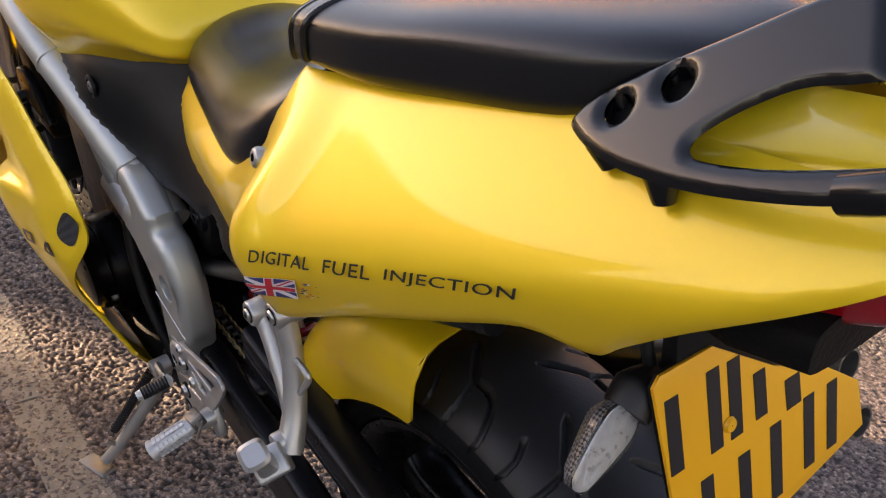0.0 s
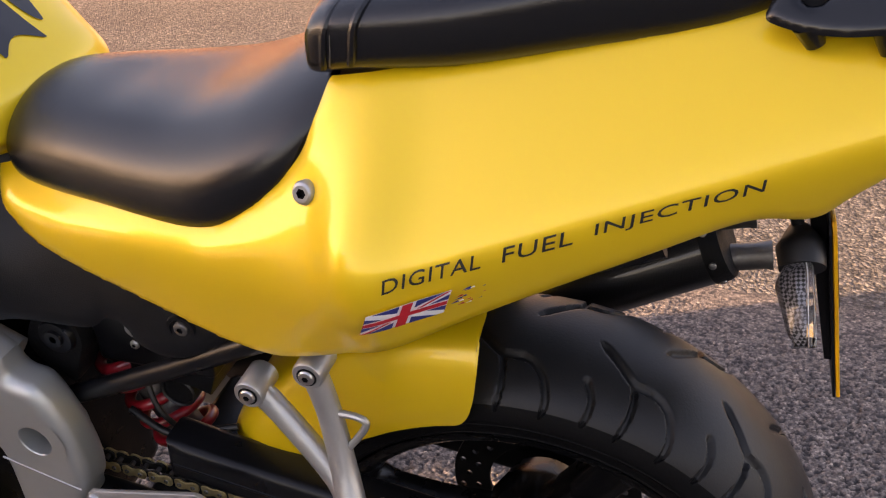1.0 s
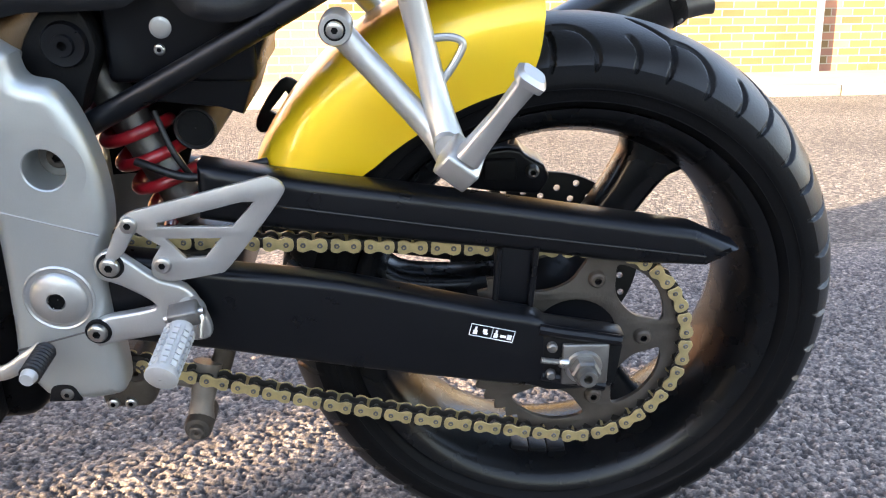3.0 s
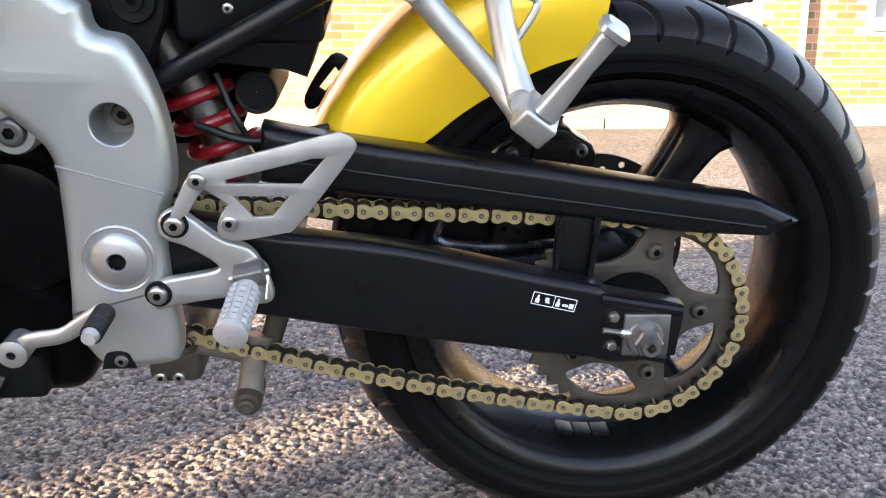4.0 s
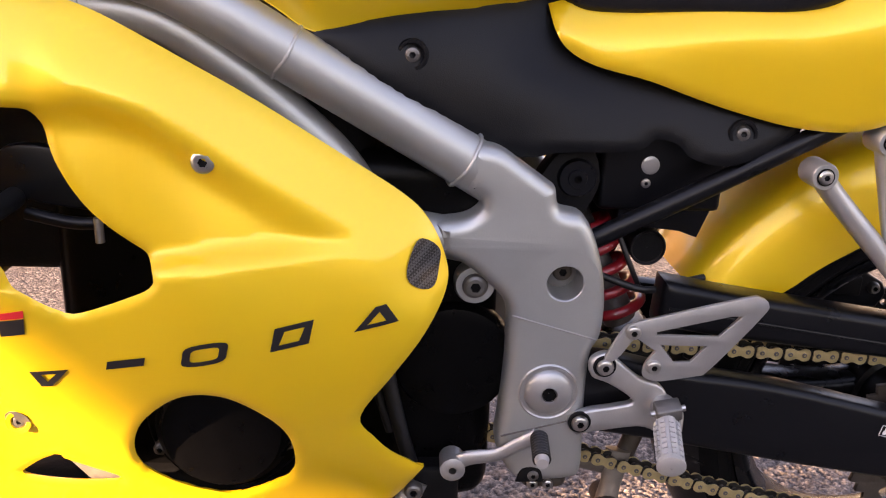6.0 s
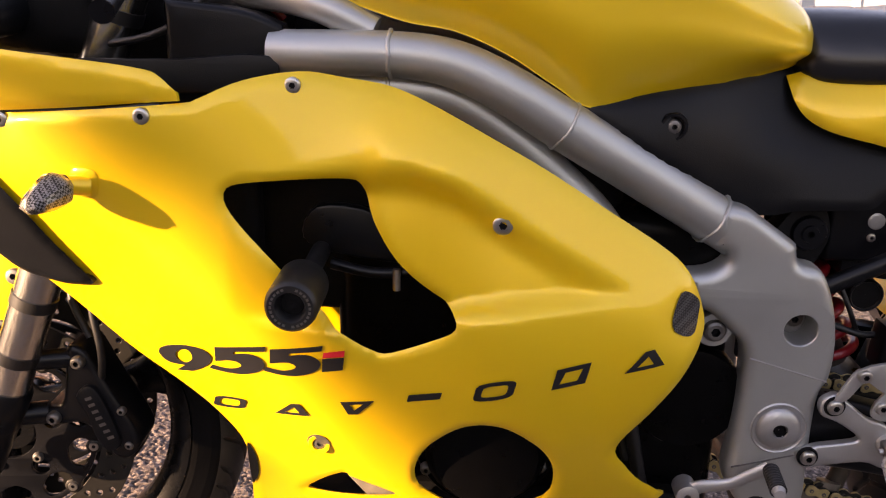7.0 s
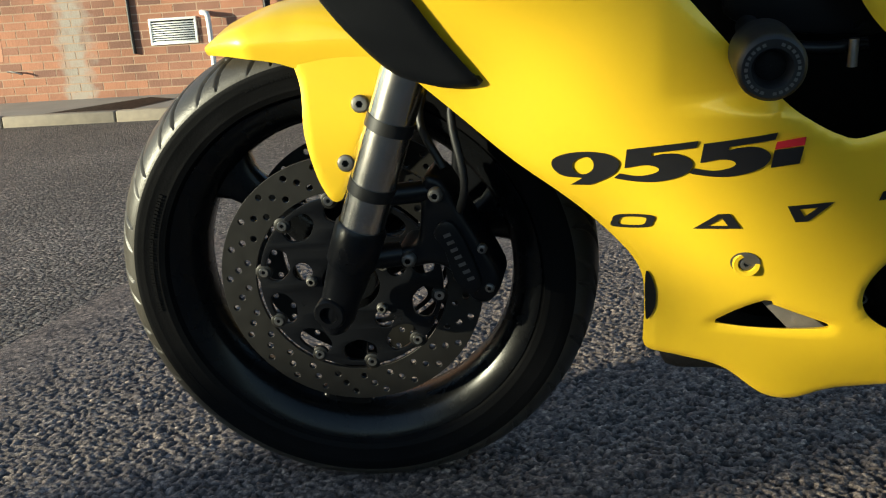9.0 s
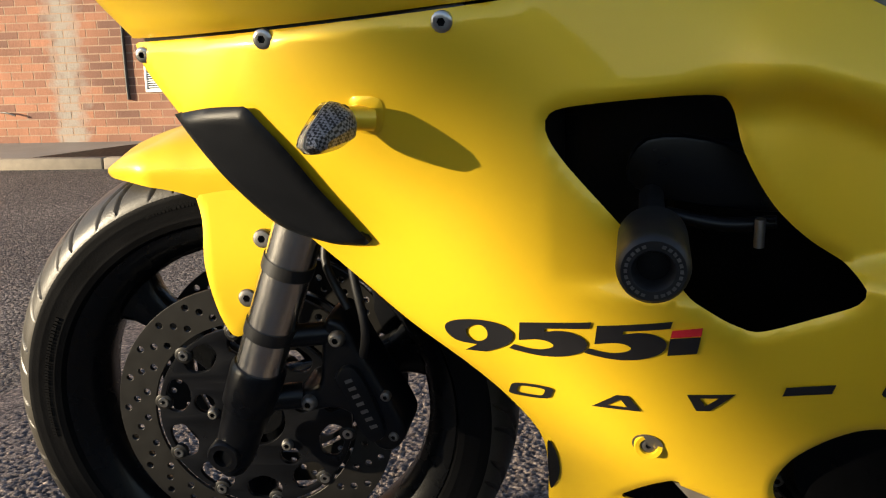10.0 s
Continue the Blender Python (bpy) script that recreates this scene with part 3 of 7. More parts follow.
def chip_bed(x0, x1, y0, y1, step, cell):
    """Road surface of packed chips: domed, tilted, some missing; returns a mesh with a tone for each vertex."""
    r = np.random.default_rng(5)
    gx, gy = int((x1 - x0) / cell) + 4, int((y1 - y0) / cell) + 4
    px = (np.arange(gx)[:, None] - 1 + r.uniform(0.05, 0.95, (gx, gy))) * cell + x0
    py = (np.arange(gy)[None, :] - 1 + r.uniform(0.05, 0.95, (gx, gy))) * cell + y0
    size, rise, tone = r.uniform(0.75, 1.2, (gx, gy)), r.normal(0, 0.0007, (gx, gy)), r.beta(3.4, 4.4, (gx, gy))
    tx, ty = r.normal(0, 0.12, (gx, gy)), r.normal(0, 0.12, (gx, gy))
    wave = np.sin(px * 61 + 3 * np.sin(py * 47)) + np.sin(py * 83 + 2 * np.sin(px * 71)) + np.sin(px * 23 - py * 31)
    gone = (r.random((gx, gy)) < 0.07 + 0.11 * np.clip(wave, 0, 2))
    nx, ny = int((x1 - x0) / step) + 1, int((y1 - y0) / step) + 1
    X, Y = np.meshgrid(x0 + step * np.arange(nx), y0 + step * np.arange(ny), indexing="ij")
    X += r.normal(0, step * 0.12, X.shape)
    Y += r.normal(0, step * 0.12, Y.shape)
    i0, j0 = ((X - x0) / cell).astype(int) + 1, ((Y - y0) / cell).astype(int) + 1
    best = np.full(X.shape, 9.0)
    H, T = np.full(X.shape, -0.002), np.zeros(X.shape)
    for di in (-1, 0, 1):
        for dj in (-1, 0, 1):
            i, j = np.clip(i0 + di, 0, gx - 1), np.clip(j0 + dj, 0, gy - 1)
            ox, oy = X - px[i, j], Y - py[i, j]
            dist = np.maximum(np.abs(ox + 0.35 * oy), np.abs(oy - 0.25 * ox)) * 0.55 + np.hypot(ox, oy) * 0.5
            q = dist / (cell * 0.62 * size[i, j])
            near = q < best
            best = np.where(near, q, best)
            dome = 0.0025 * np.clip(1 - q ** 6, -0.5, 1) + rise[i, j] + tx[i, j] * ox + ty[i, j] * oy
            H = np.where(near, np.where(gone[i, j], -0.0022, dome), H)
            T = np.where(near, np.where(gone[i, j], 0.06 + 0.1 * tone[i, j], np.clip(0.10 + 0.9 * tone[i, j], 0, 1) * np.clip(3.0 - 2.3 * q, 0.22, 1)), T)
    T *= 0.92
    edge = np.minimum(np.minimum(X - x0, x1 - X), np.minimum(Y - y0, y1 - Y))
    Z = (H + 0.0035) * np.clip(edge / 0.4, 0, 1) + 0.0012 * np.clip(edge / 0.02, 0, 1) - 0.0004
    verts = np.stack([X, Y, Z], -1).reshape(-1, 3)
    k = (np.arange(nx - 1)[:, None] * ny + np.arange(ny - 1)[None, :]).ravel()
    quads = np.stack([k, k + ny, k + ny + 1, k + 1], 1)
    me = bpy.data.meshes.new("road_chippings")
    me.vertices.add(len(verts))
    me.vertices.foreach_set("co", verts.ravel().astype(np.float32))
    me.loops.add(quads.size)
    me.loops.foreach_set("vertex_index", quads.ravel().astype(np.int32))
    me.polygons.add(len(quads))
    me.polygons.foreach_set("loop_start", np.arange(0, quads.size, 4, dtype=np.int32))
    me.update(calc_edges=True)
    me.polygons.foreach_set("use_smooth", np.ones(len(quads), dtype=bool))
    layer = me.attributes.new("tone", "FLOAT", "POINT")
    layer.data.foreach_set("value", T.ravel().astype(np.float32))
    me.materials.append(CHIPPINGS)
    return me


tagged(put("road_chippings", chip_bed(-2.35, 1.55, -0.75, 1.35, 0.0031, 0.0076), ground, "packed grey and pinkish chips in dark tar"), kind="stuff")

# ---- the motorcycle ----
bike = new("motorcycle")
bike.matrix_world = BIKE
tagged(bike, "yellow sports motorcycle with black seats leaning on its side stand", "motorcycle")


# ---- wheels ----
def tyre_mesh(name, R, w, bead, bead_w, n_around, grooves, tread, shoulder, relief):
    """A tyre turned about y with cut tread grooves. w: half width."""
    prof = []
    for k in range(133):                                  # crown, shoulder to shoulder
        u = -1 + 2 * k / 132
        y = w * math.sin(u * math.pi / 2 * 0.94) / math.sin(math.pi / 2 * 0.94)
        r = R - w * 0.62 * (1 - math.cos(u * math.pi / 2 * 0.94))
        prof.append((r, y, u))
    r_s = prof[0][0]
    wall = lambda k: w * 0.992 + (bead_w + 0.010 - w * 0.992) * k ** 1.6
    side = [(r_s - 0.002, w * 1.004)]
    for k in (0.17, 0.20, 0.23, 0.45, 0.60, 0.72, 0.75, 0.78):          # fine moulded rings round the wall
        side.append((r_s - 0.002 + (bead + 0.008 - r_s) * k, wall(k) + (relief if k in (0.20, 0.75) else 0)))
    side += [(bead + 0.007, bead_w + 0.009), (bead + 0.005, bead_w + 0.003), (bead, bead_w)]
    full = [(r, -y, None) for r, y in reversed(side)] + prof + [(r, y, None) for r, y in side]
    n = len(full)
    verts = np.zeros((n_around, n, 3))
    a = 2 * np.pi * np.arange(n_around) / n_around
    for j, (r, y, u) in enumerate(full):
        rr = np.full(n_around, r)
        if u is not None:
            cut = np.zeros(n_around)
            for pitch, line, wide in grooves:
                step = 2 * np.pi * R / pitch
                for s in (-1, 1):
                    uu = u * s
                    ph = (a / (2 * np.pi) * pitch + (0.5 if s > 0 else 0)) % 1.0
                    for (p0, u0), (p1, u1) in zip(line, line[1:]):
                        ax, ay, bx, by = p0 * step, u0 * 1.2 * w, p1 * step, u1 * 1.2 * w
                        for turn in (-1, 0, 1):
                            px, py = (ph + turn) * step - ax, uu * 1.2 * w - ay
                            k = np.clip((px * (bx - ax) + py * (by - ay)) / ((bx - ax) ** 2 + (by - ay) ** 2), 0, 1)
                            d = np.hypot(px - k * (bx - ax), py - k * (by - ay))
                            far = u0 + (u1 - u0) * k
                            size = wide * np.clip(np.minimum((far - 0.04) / 0.08, (0.94 - far) / 0.16), 0.25, 1)
                            cut = np.maximum(cut, np.clip((size - d) / 0.0021, 0, 1))
            rr -= 0.0052 * cut
        verts[:, j, 0], verts[:, j, 1], verts[:, j, 2] = rr * np.cos(a), y, rr * np.sin(a)
    faces = []
    for i in range(n_around):
        k = (i + 1) % n_around
        for j in range(n - 1):
            faces.append((i * n + j, i * n + j + 1, k * n + j + 1, k * n + j))
    me = bpy.data.meshes.new(name)
    me.from_pydata(verts.reshape(-1, 3).tolist(), [], faces)
    bm = bmesh.new()
    bm.from_mesh(me)
    bmesh.ops.recalc_face_normals(bm, faces=bm.faces)
    for f in bm.faces:
        if f.calc_center_median().xz.length > shoulder:
            f.material_index = 1
    return finish(name, bm, [RUBBER, tread], True, 45, me)


def rim_mesh(name, r, w, deep, hub_r, hub_w, spokes, mat, spoke_w=0.03):
    """A cast wheel: hollow rim, hub and wide spokes at the angles given."""
    rim = [(r - 0.006, -w), (r + 0.003, -w - 0.002), (r + 0.004, -w + 0.003), (r - 0.012, -w + 0.012), (r - deep + 0.004, -w * 0.45), (r - deep + 0.004, w * 0.45), (r - 0.012, w - 0.012), (r + 0.004, w - 0.003), (r + 0.003, w + 0.002),
           (r - 0.006, w), (r - 0.017, w - 0.010), (r - 0.022, w * 0.72), (r - deep - 0.004, w * 0.42), (r - deep - 0.006, 0), (r - deep - 0.004, -w * 0.42), (r - 0.022, -w * 0.72), (r - 0.017, -w + 0.010)]
    pieces = [("", mesh_of(name, *lathe_data(rim, 128, close=True), mat, angle=40))]
    pieces.append(("hub", mesh_of("hub", *lathe_data([(0.012, -hub_w), (hub_r * 0.7, -hub_w), (hub_r * 0.75, -hub_w * 0.9), (hub_r * 0.8, -hub_w * 0.5), (hub_r, -hub_w * 0.4), (hub_r, hub_w * 0.4), (hub_r * 0.75, hub_w), (0.012, hub_w)], 40), mat)))
    for deg in spokes:
        a = radians(deg)
        d, t = Vector((math.cos(a), 0, math.sin(a))), Vector((-math.sin(a), 0, math.cos(a)))
        rings = []
        for k in range(15):
            u = k / 14
            rad = hub_r * 0.7 + (r - deep + 0.002 - hub_r * 0.7) * u
            half = spoke_w * (0.95 - 0.25 * math.sin(u * math.pi)) + (0.020 * max(0, (u - 0.8) / 0.2) ** 2)
            th = w * (0.34 + 0.05 * u)
            rg = []
            for j in range(16):
                q = 2 * math.pi * j / 16
                c, s = math.cos(q), math.sin(q)
                p = d * rad + t * half * math.copysign(abs(c) ** 0.6, c)
                rg.append((p.x, th * math.copysign(abs(s) ** 0.7, s), p.z))
            rings.append(rg)
        pieces.append(("spoke", mesh_of("spoke", *loft_data(rings), mat, angle=40)))
    return pieces


def wheel(name, label, m, *spec):
    pieces = rim_mesh(name, *spec)
    ob = put(name, pieces[0][1], bike, label, m)
    for part_name, me in pieces[1:]:
        put(part_name, me, ob)
    return ob


def disc_mesh(name, r0, r1, th, holes, mat, arms=0):
    loops = [ring(0, 0, r1, 96), ring(0, 0, r0, 64)]
    for rad, count, size, phase in holes:
        for k in range(count):
            a = 2 * math.pi * (k + phase) / count
            loops.append(ring(rad * math.cos(a), rad * math.sin(a), size, 10))
    return curve_mesh(name, loops, th, 0.0004, mat, res=0)


# rear wheel
RW = (-0.002, 0.050, 0.308)
rear_wheel = wheel("rear_wheel", "black cast three-spoke rear wheel", Matrix.Translation(RW), 0.226, 0.080, 0.028, 0.062, 0.07, (59, 179, 299), RIM, 0.034)
REAR_GROOVES = [(15, spline([(0.30, 0.08), (0.12, 0.24), (0.0, 0.34), (-0.16, 0.35), (-0.28, 0.42), (-0.36, 0.56), (-0.39, 0.72), (-0.36, 0.88)], 2), 0.0042),
                (15, spline([(0.0, 0.34), (-0.03, 0.50), (-0.02, 0.70), (0.02, 0.88)], 2), 0.0036), (15, spline([(0.34, 0.44), (0.28, 0.56), (0.27, 0.70), (0.30, 0.84)], 2), 0.0038)]
put("tyre", tyre_mesh("tyre", 0.308, 0.091, 0.226, 0.076, 1200, REAR_GROOVES, TREAD, 0.272, 0.0008), rear_wheel, "wide black tyre with curved tread grooves")
sprocket_loops = [[((0.1095 + 0.004 * math.cos(k * math.pi / 2) * 1.0) * math.cos(2 * math.pi * k / (43 * 4)), (0.1095 + 0.004 * math.cos(k * math.pi / 2)) * math.sin(2 * math.pi * k / (43 * 4))) for k in range(43 * 4)], ring(0, 0, 0.045, 40)]
for k in range(5):
    a0 = radians(74 + 72 * k + 36)
    sprocket_loops.append([(r * math.cos(a0 + da), r * math.sin(a0 + da)) for r, da in spline([(0.092, -0.44), (0.0975, -0.2), (0.0985, 0.0), (0.0975, 0.2), (0.092, 0.44), (0.080, 0.40), (0.066, 0.26), (0.061, 0.0), (0.066, -0.26), (0.080, -0.40)], 4, True)])
put("sprocket", curve_mesh("sprocket", sprocket_loops, 0.006, 0.0006, SPROCKET), rear_wheel, "worn steel rear sprocket", Matrix.Translation((0, -0.072 - RW[1], 0)))
for k in range(5):
    a0 = radians(74 + 72 * k)
    bolt("sprocket_nut", (0.071 * math.cos(a0), -0.0755 - RW[1], 0.071 * math.sin(a0)), rear_wheel, 0.009, 0.007, RUSTY)
lathe("sprocket_carrier", [(0.02, -0.116), (0.052, -0.116), (0.056, -0.110), (0.056, -0.03), (0.02, -0.03)], SATIN, rear_wheel, seg=40)
put("brake_disc", disc_mesh("brake_disc", 0.07, 0.115, 0.005, [(0.086, 15, 0.004, 0), (0.096, 15, 0.004, 0.5), (0.106, 15, 0.004, 0)], DISC), rear_wheel, "drilled rear brake disc", Matrix.Translation((0, 0.066, 0)))

# front wheel, turned a little to the left
FRONT = Matrix.Translation((-1.425, 0.012, 0.297)) @ Euler((radians(-2.0), 0, radians(6.5))).to_matrix().to_4x4()
front_wheel = wheel("front_wheel", "black cast three-spoke front wheel turned slightly aside", FRONT, 0.226, 0.048, 0.026, 0.04, 0.05, (138, 258, 18), RIM, 0.03)
FRONT_GROOVES = [(24, spline([(0.0, 0.06), (0.40, 0.30), (0.66, 0.55), (0.80, 0.86)], 2), 0.0036), (24, spline([(0.58, 0.30), (0.98, 0.56), (1.22, 0.90)], 2), 0.0030)]
put("tyre", tyre_mesh("tyre", 0.300, 0.060, 0.226, 0.046, 1200, FRONT_GROOVES, DUSTY, 0.270, 0.0003), front_wheel, "black front tyre with curved tread grooves and dusty tread")
for side in (-1, 1):
    y = side * 0.058
    disc = put("brake_disc", disc_mesh("brake_disc", 0.117, 0.160, 0.005, [(0.128, 24, 0.0040, 0.0), (0.139, 24, 0.0040, 0.33), (0.150, 24, 0.0040, 0.66)], DISC), front_wheel, "drilled floating front brake disc", Matrix.Translation((0, y, 0)))
    loops = [ring(0, 0, 0.112, 60), ring(0, 0, 0.035, 30)]
    for k in range(10):
        a0 = 2 * math.pi * (k + 0.5) / 10
        loops.append([(r * math.cos(a0 + da), r * math.sin(a0 + da)) for r, da in spline([(0.1025, -0.185), (0.1055, 0), (0.1025, 0.185), (0.086, 0.215), (0.076, 0.0), (0.086, -0.215)], 3, True)])
    for k in range(5):
        a0 = 2 * math.pi * (k + 0.25) / 5
        loops.append(ring(0.060 * math.cos(a0), 0.060 * math.sin(a0), 0.012, 14))
    put("disc_carrier", curve_mesh("disc_carrier", loops, 0.006, 0.0006, SATIN), disc, "black slotted disc carrier", Matrix.Translation((0, side * 0.001, 0)))
    if side < 0:
        for k in range(10):
            a0 = 2 * math.pi * k / 10 + radians(133)
            v, f = lathe_data([(0.0038, -0.0045), (0.0052, -0.0045), (0.0086, -0.004), (0.0102, -0.003), (0.0102, 0.002)], 18)
            me = mesh_of("disc_button", v, f, DISC)
            me.transform(Matrix.Translation((0.1076 * math.cos(a0), 0, 0.1076 * math.sin(a0))))
            button = put("disc_button", me, disc, "dark floating button")
            v, f = lathe_data([(0.0024, -0.0046), (0.0028, -0.0056), (0.0056, -0.0056), (0.0062, -0.0043)], 16)
            me = mesh_of("button_ring", v, f, STEEL)
            me.transform(Matrix.Translation((0.1076 * math.cos(a0), 0, 0.1076 * math.sin(a0))))
            put("button_ring", me, button, "bright steel ring")
        for k in range(5):
            a0 = 2 * math.pi * k / 5 + radians(100)
            bolt("disc_bolt", (0.048 * math.cos(a0), -0.004, 0.048 * math.sin(a0)), disc, 0.007, 0.006, DULL)

# ---- bodywork skins ----
FAIRING_BASE = Skin([
    (-1.420, 0.737, -0.160), (-1.275, 0.742, -0.220), (-1.132, 0.753, -0.240), (-1.09, 0.764, -0.232), (-0.99, 0.790, -0.205), (-0.90, 0.776, -0.190), (-0.77, 0.709, -0.203),
    (-0.636, 0.625, -0.195), (-0.598, 0.560, -0.198), (-0.615, 0.582, -0.204), (-0.627, 0.519, -0.227), (-0.67, 0.51, -0.233), (-0.798, 0.491, -0.245), (-0.665, 0.404, -0.205),
    (-0.605, 0.330, -0.175), (-0.65, 0.290, -0.155), (-0.75, 0.245, -0.140), (-0.85, 0.235, -0.142), (-0.93, 0.223, -0.145), (-1.04, 0.33, -0.165), (-1.07, 0.285, -0.150), (-1.0, 0.27, -0.155),
    (-1.154, 0.484, -0.184), (-0.948, 0.521, -0.244), (-1.105, 0.431, -0.176), (-0.985, 0.400, -0.204), (-0.80, 0.425, -0.228), (-0.80, 0.305, -0.178), (-0.885, 0.36, -0.200),
    (-0.728, 0.355, -0.195), (-1.22, 0.570, -0.187), (-1.35, 0.690, -0.198), (-1.06, 0.690, -0.237), (-1.13, 0.69, -0.236), (-1.2, 0.69, -0.232), (-1.04, 0.62, -0.244), (-0.99, 0.56, -0.247),
    (-0.798, 0.652, -0.230), (-0.80, 0.548, -0.252), (-0.72, 0.556, -0.238),
    (-0.91, 0.725, -0.224), (-0.84, 0.705, -0.226), (-0.935, 0.703, -0.224), (-0.86, 0.54, -0.243), (-0.66, 0.565, -0.228)])
RIDGE = ([-0.93, -0.836, -0.79, -0.735, -0.68, -0.62], [0.545, 0.559, 0.567, 0.572, 0.577, 0.580])          # spear edge below the hollow
BROW = ([-1.03, -0.96, -0.89, -0.847, -0.809, -0.759, -0.703, -0.64], [0.700, 0.708, 0.714, 0.701, 0.676, 0.645, 0.613, 0.582])      # rounded edge above it


def FAIRING(x, z):
    """The side of the fairing: the broad skin less the hollow behind the air scoop."""
    x, z = np.asarray(x, float).ravel(), np.asarray(z, float).ravel()
    low = np.clip((z - np.interp(x, *RIDGE)) / 0.016, 0, 1)
    high = np.clip((np.interp(x, *BROW) - z) / 0.040, 0, 1)
    low, high = low * low * (3 - 2 * low), high * high * (3 - 2 * high)
    deep = np.interp(x, [-1.06, -0.96, -0.87, -0.66, -0.62], [0.0, 0.020, 0.030, 0.006, 0.0])
    return FAIRING_BASE(x, z) + deep * low * high


TAIL_POINTS = [
    (-0.491, 0.776, -0.056), (-0.473, 0.737, -0.074), (-0.447, 0.724, -0.088), (-0.397, 0.713, -0.100), (-0.348, 0.697, -0.102), (-0.297, 0.683, -0.108), (-0.250, 0.674, -0.116), (-0.204, 0.673, -0.124),
    (-0.169, 0.683, -0.130), (-0.459, 0.750, -0.080), (-0.400, 0.757, -0.096), (-0.345, 0.761, -0.107), (-0.290, 0.767, -0.117), (-0.235, 0.778, -0.128), (-0.200, 0.788, -0.136), (-0.400, 0.735, -0.099),
    (-0.345, 0.728, -0.108), (-0.290, 0.722, -0.117), (-0.235, 0.722, -0.127), (-0.190, 0.735, -0.139), (-0.479, 0.790, -0.046), (-0.455, 0.776, -0.058), (-0.403, 0.776, -0.072), (-0.307, 0.788, -0.094),
    (-0.246, 0.792, -0.104), (-0.190, 0.823, -0.113), (-0.165, 0.850, -0.112), (-0.147, 0.841, -0.119), (-0.147, 0.904, -0.089), (-0.100, 0.866, -0.139), (-0.105, 0.820, -0.183), (-0.073, 0.814, -0.184),
    (-0.091, 0.764, -0.173), (-0.115, 0.720, -0.148), (-0.060, 0.740, -0.152), (-0.050, 0.918, -0.075), (0.025, 0.930, -0.062), (0.120, 0.944, -0.047), (0.220, 0.958, -0.030), (-0.005, 0.824, -0.168),
    (0.050, 0.841, -0.150), (0.155, 0.887, -0.112), (0.000, 0.775, -0.138), (0.090, 0.819, -0.120), (0.150, 0.850, -0.104), (0.190, 0.852, -0.080), (0.225, 0.880, -0.073), (0.330, 0.955, -0.012),
    (0.340, 0.975, 0.000), (0.000, 0.876, -0.121), (0.100, 0.902, -0.098), (0.200, 0.926, -0.068),
]
LEDGE = ([-0.50, -0.459, -0.40, -0.345, -0.29, -0.235, -0.20, -0.163, -0.136], [0.744, 0.750, 0.757, 0.761, 0.767, 0.778, 0.788, 0.804, 0.818])          # ridge below the rider seat


def tail_ledge(x, z):
    """How far the shelf between that ridge and the seat leans inwards."""
    w = z - np.interp(x, *LEDGE)
    return 0.85 * np.interp(x, [-0.24, -0.15], [1.0, 0.0]) * 0.5 * (w + np.sqrt(w * w + 0.009 ** 2))


TAIL_BASE = Skin([(x, z, y - float(tail_ledge(x, z))) for x, z, y in TAIL_POINTS], 8e-4)


def TAIL(x, z):
    """The tail side: a shaped front and, behind the seat step, a straight-ruled wedge with a rounded ridge."""
    x, z = np.asarray(x, float).ravel(), np.asarray(z, float).ravel()
    w = z - (0.8075 + 0.355 * (x + 0.071))
    round_up, round_down = 0.5 * (w + np.sqrt(w * w + 0.018 ** 2)), 0.5 * (-w + np.sqrt(w * w + 0.018 ** 2))
    rear = -0.186 + 0.262 * (x + 0.071) + 0.95 * round_up + 0.42 * round_down
    mix = np.clip((x + 0.125) / 0.075, 0, 1)
    mix = mix * mix * (3 - 2 * mix)
    return (TAIL_BASE(x, z) + tail_ledge(x, z)) * (1 - mix) + rear * mix


fairing_outline = spline([(-1.09, 0.764, True), (-1.044, 0.783), (-0.992, 0.791), (-0.951, 0.785), (-0.905, 0.776), (-0.848, 0.752), (-0.769, 0.709), (-0.698, 0.665), (-0.636, 0.625), (-0.610, 0.601), (-0.594, 0.569), (-0.590, 0.540), (-0.607, 0.503),
                          (-0.638, 0.455), (-0.668, 0.405), (-0.654, 0.375), (-0.635, 0.352), (-0.605, 0.330, True), (-0.640, 0.270), (-0.68, 0.250), (-0.74, 0.238), (-0.847, 0.230), (-0.89, 0.226), (-0.926, 0.212), (-0.956, 0.219), (-0.996, 0.254), (-1.04, 0.266), (-1.072, 0.274),
                          (-1.0745, 0.300), (-1.0735, 0.330), (-1.0770, 0.372), (-1.098, 0.405), (-1.145, 0.452), (-1.203, 0.498), (-1.273, 0.565), (-1.325, 0.622), (-1.377, 0.680), (-1.412, 0.715), (-1.420, 0.735, True)], 5, True)
scoop = spline([(-1.062, 0.681), (-1.040, 0.690), (-0.955, 0.693), (-0.934, 0.685), (-0.923, 0.650), (-0.901, 0.612), (-0.873, 0.584), (-0.845, 0.566), (-0.840, 0.553), (-0.855, 0.541), (-0.904, 0.523), (-0.922, 0.526), (-0.943, 0.538), (-0.975, 0.563), (-1.020, 0.615), (-1.055, 0.658)], 4, True)
belly_hole = spline([(-0.882, 0.366), (-0.868, 0.404), (-0.831, 0.436), (-0.791, 0.438), (-0.754, 0.412), (-0.735, 0.382), (-0.732, 0.345), (-0.741, 0.322, True), (-0.774, 0.304), (-0.800, 0.296, True), (-0.840, 0.310), (-0.873, 0.335)], 5, True)
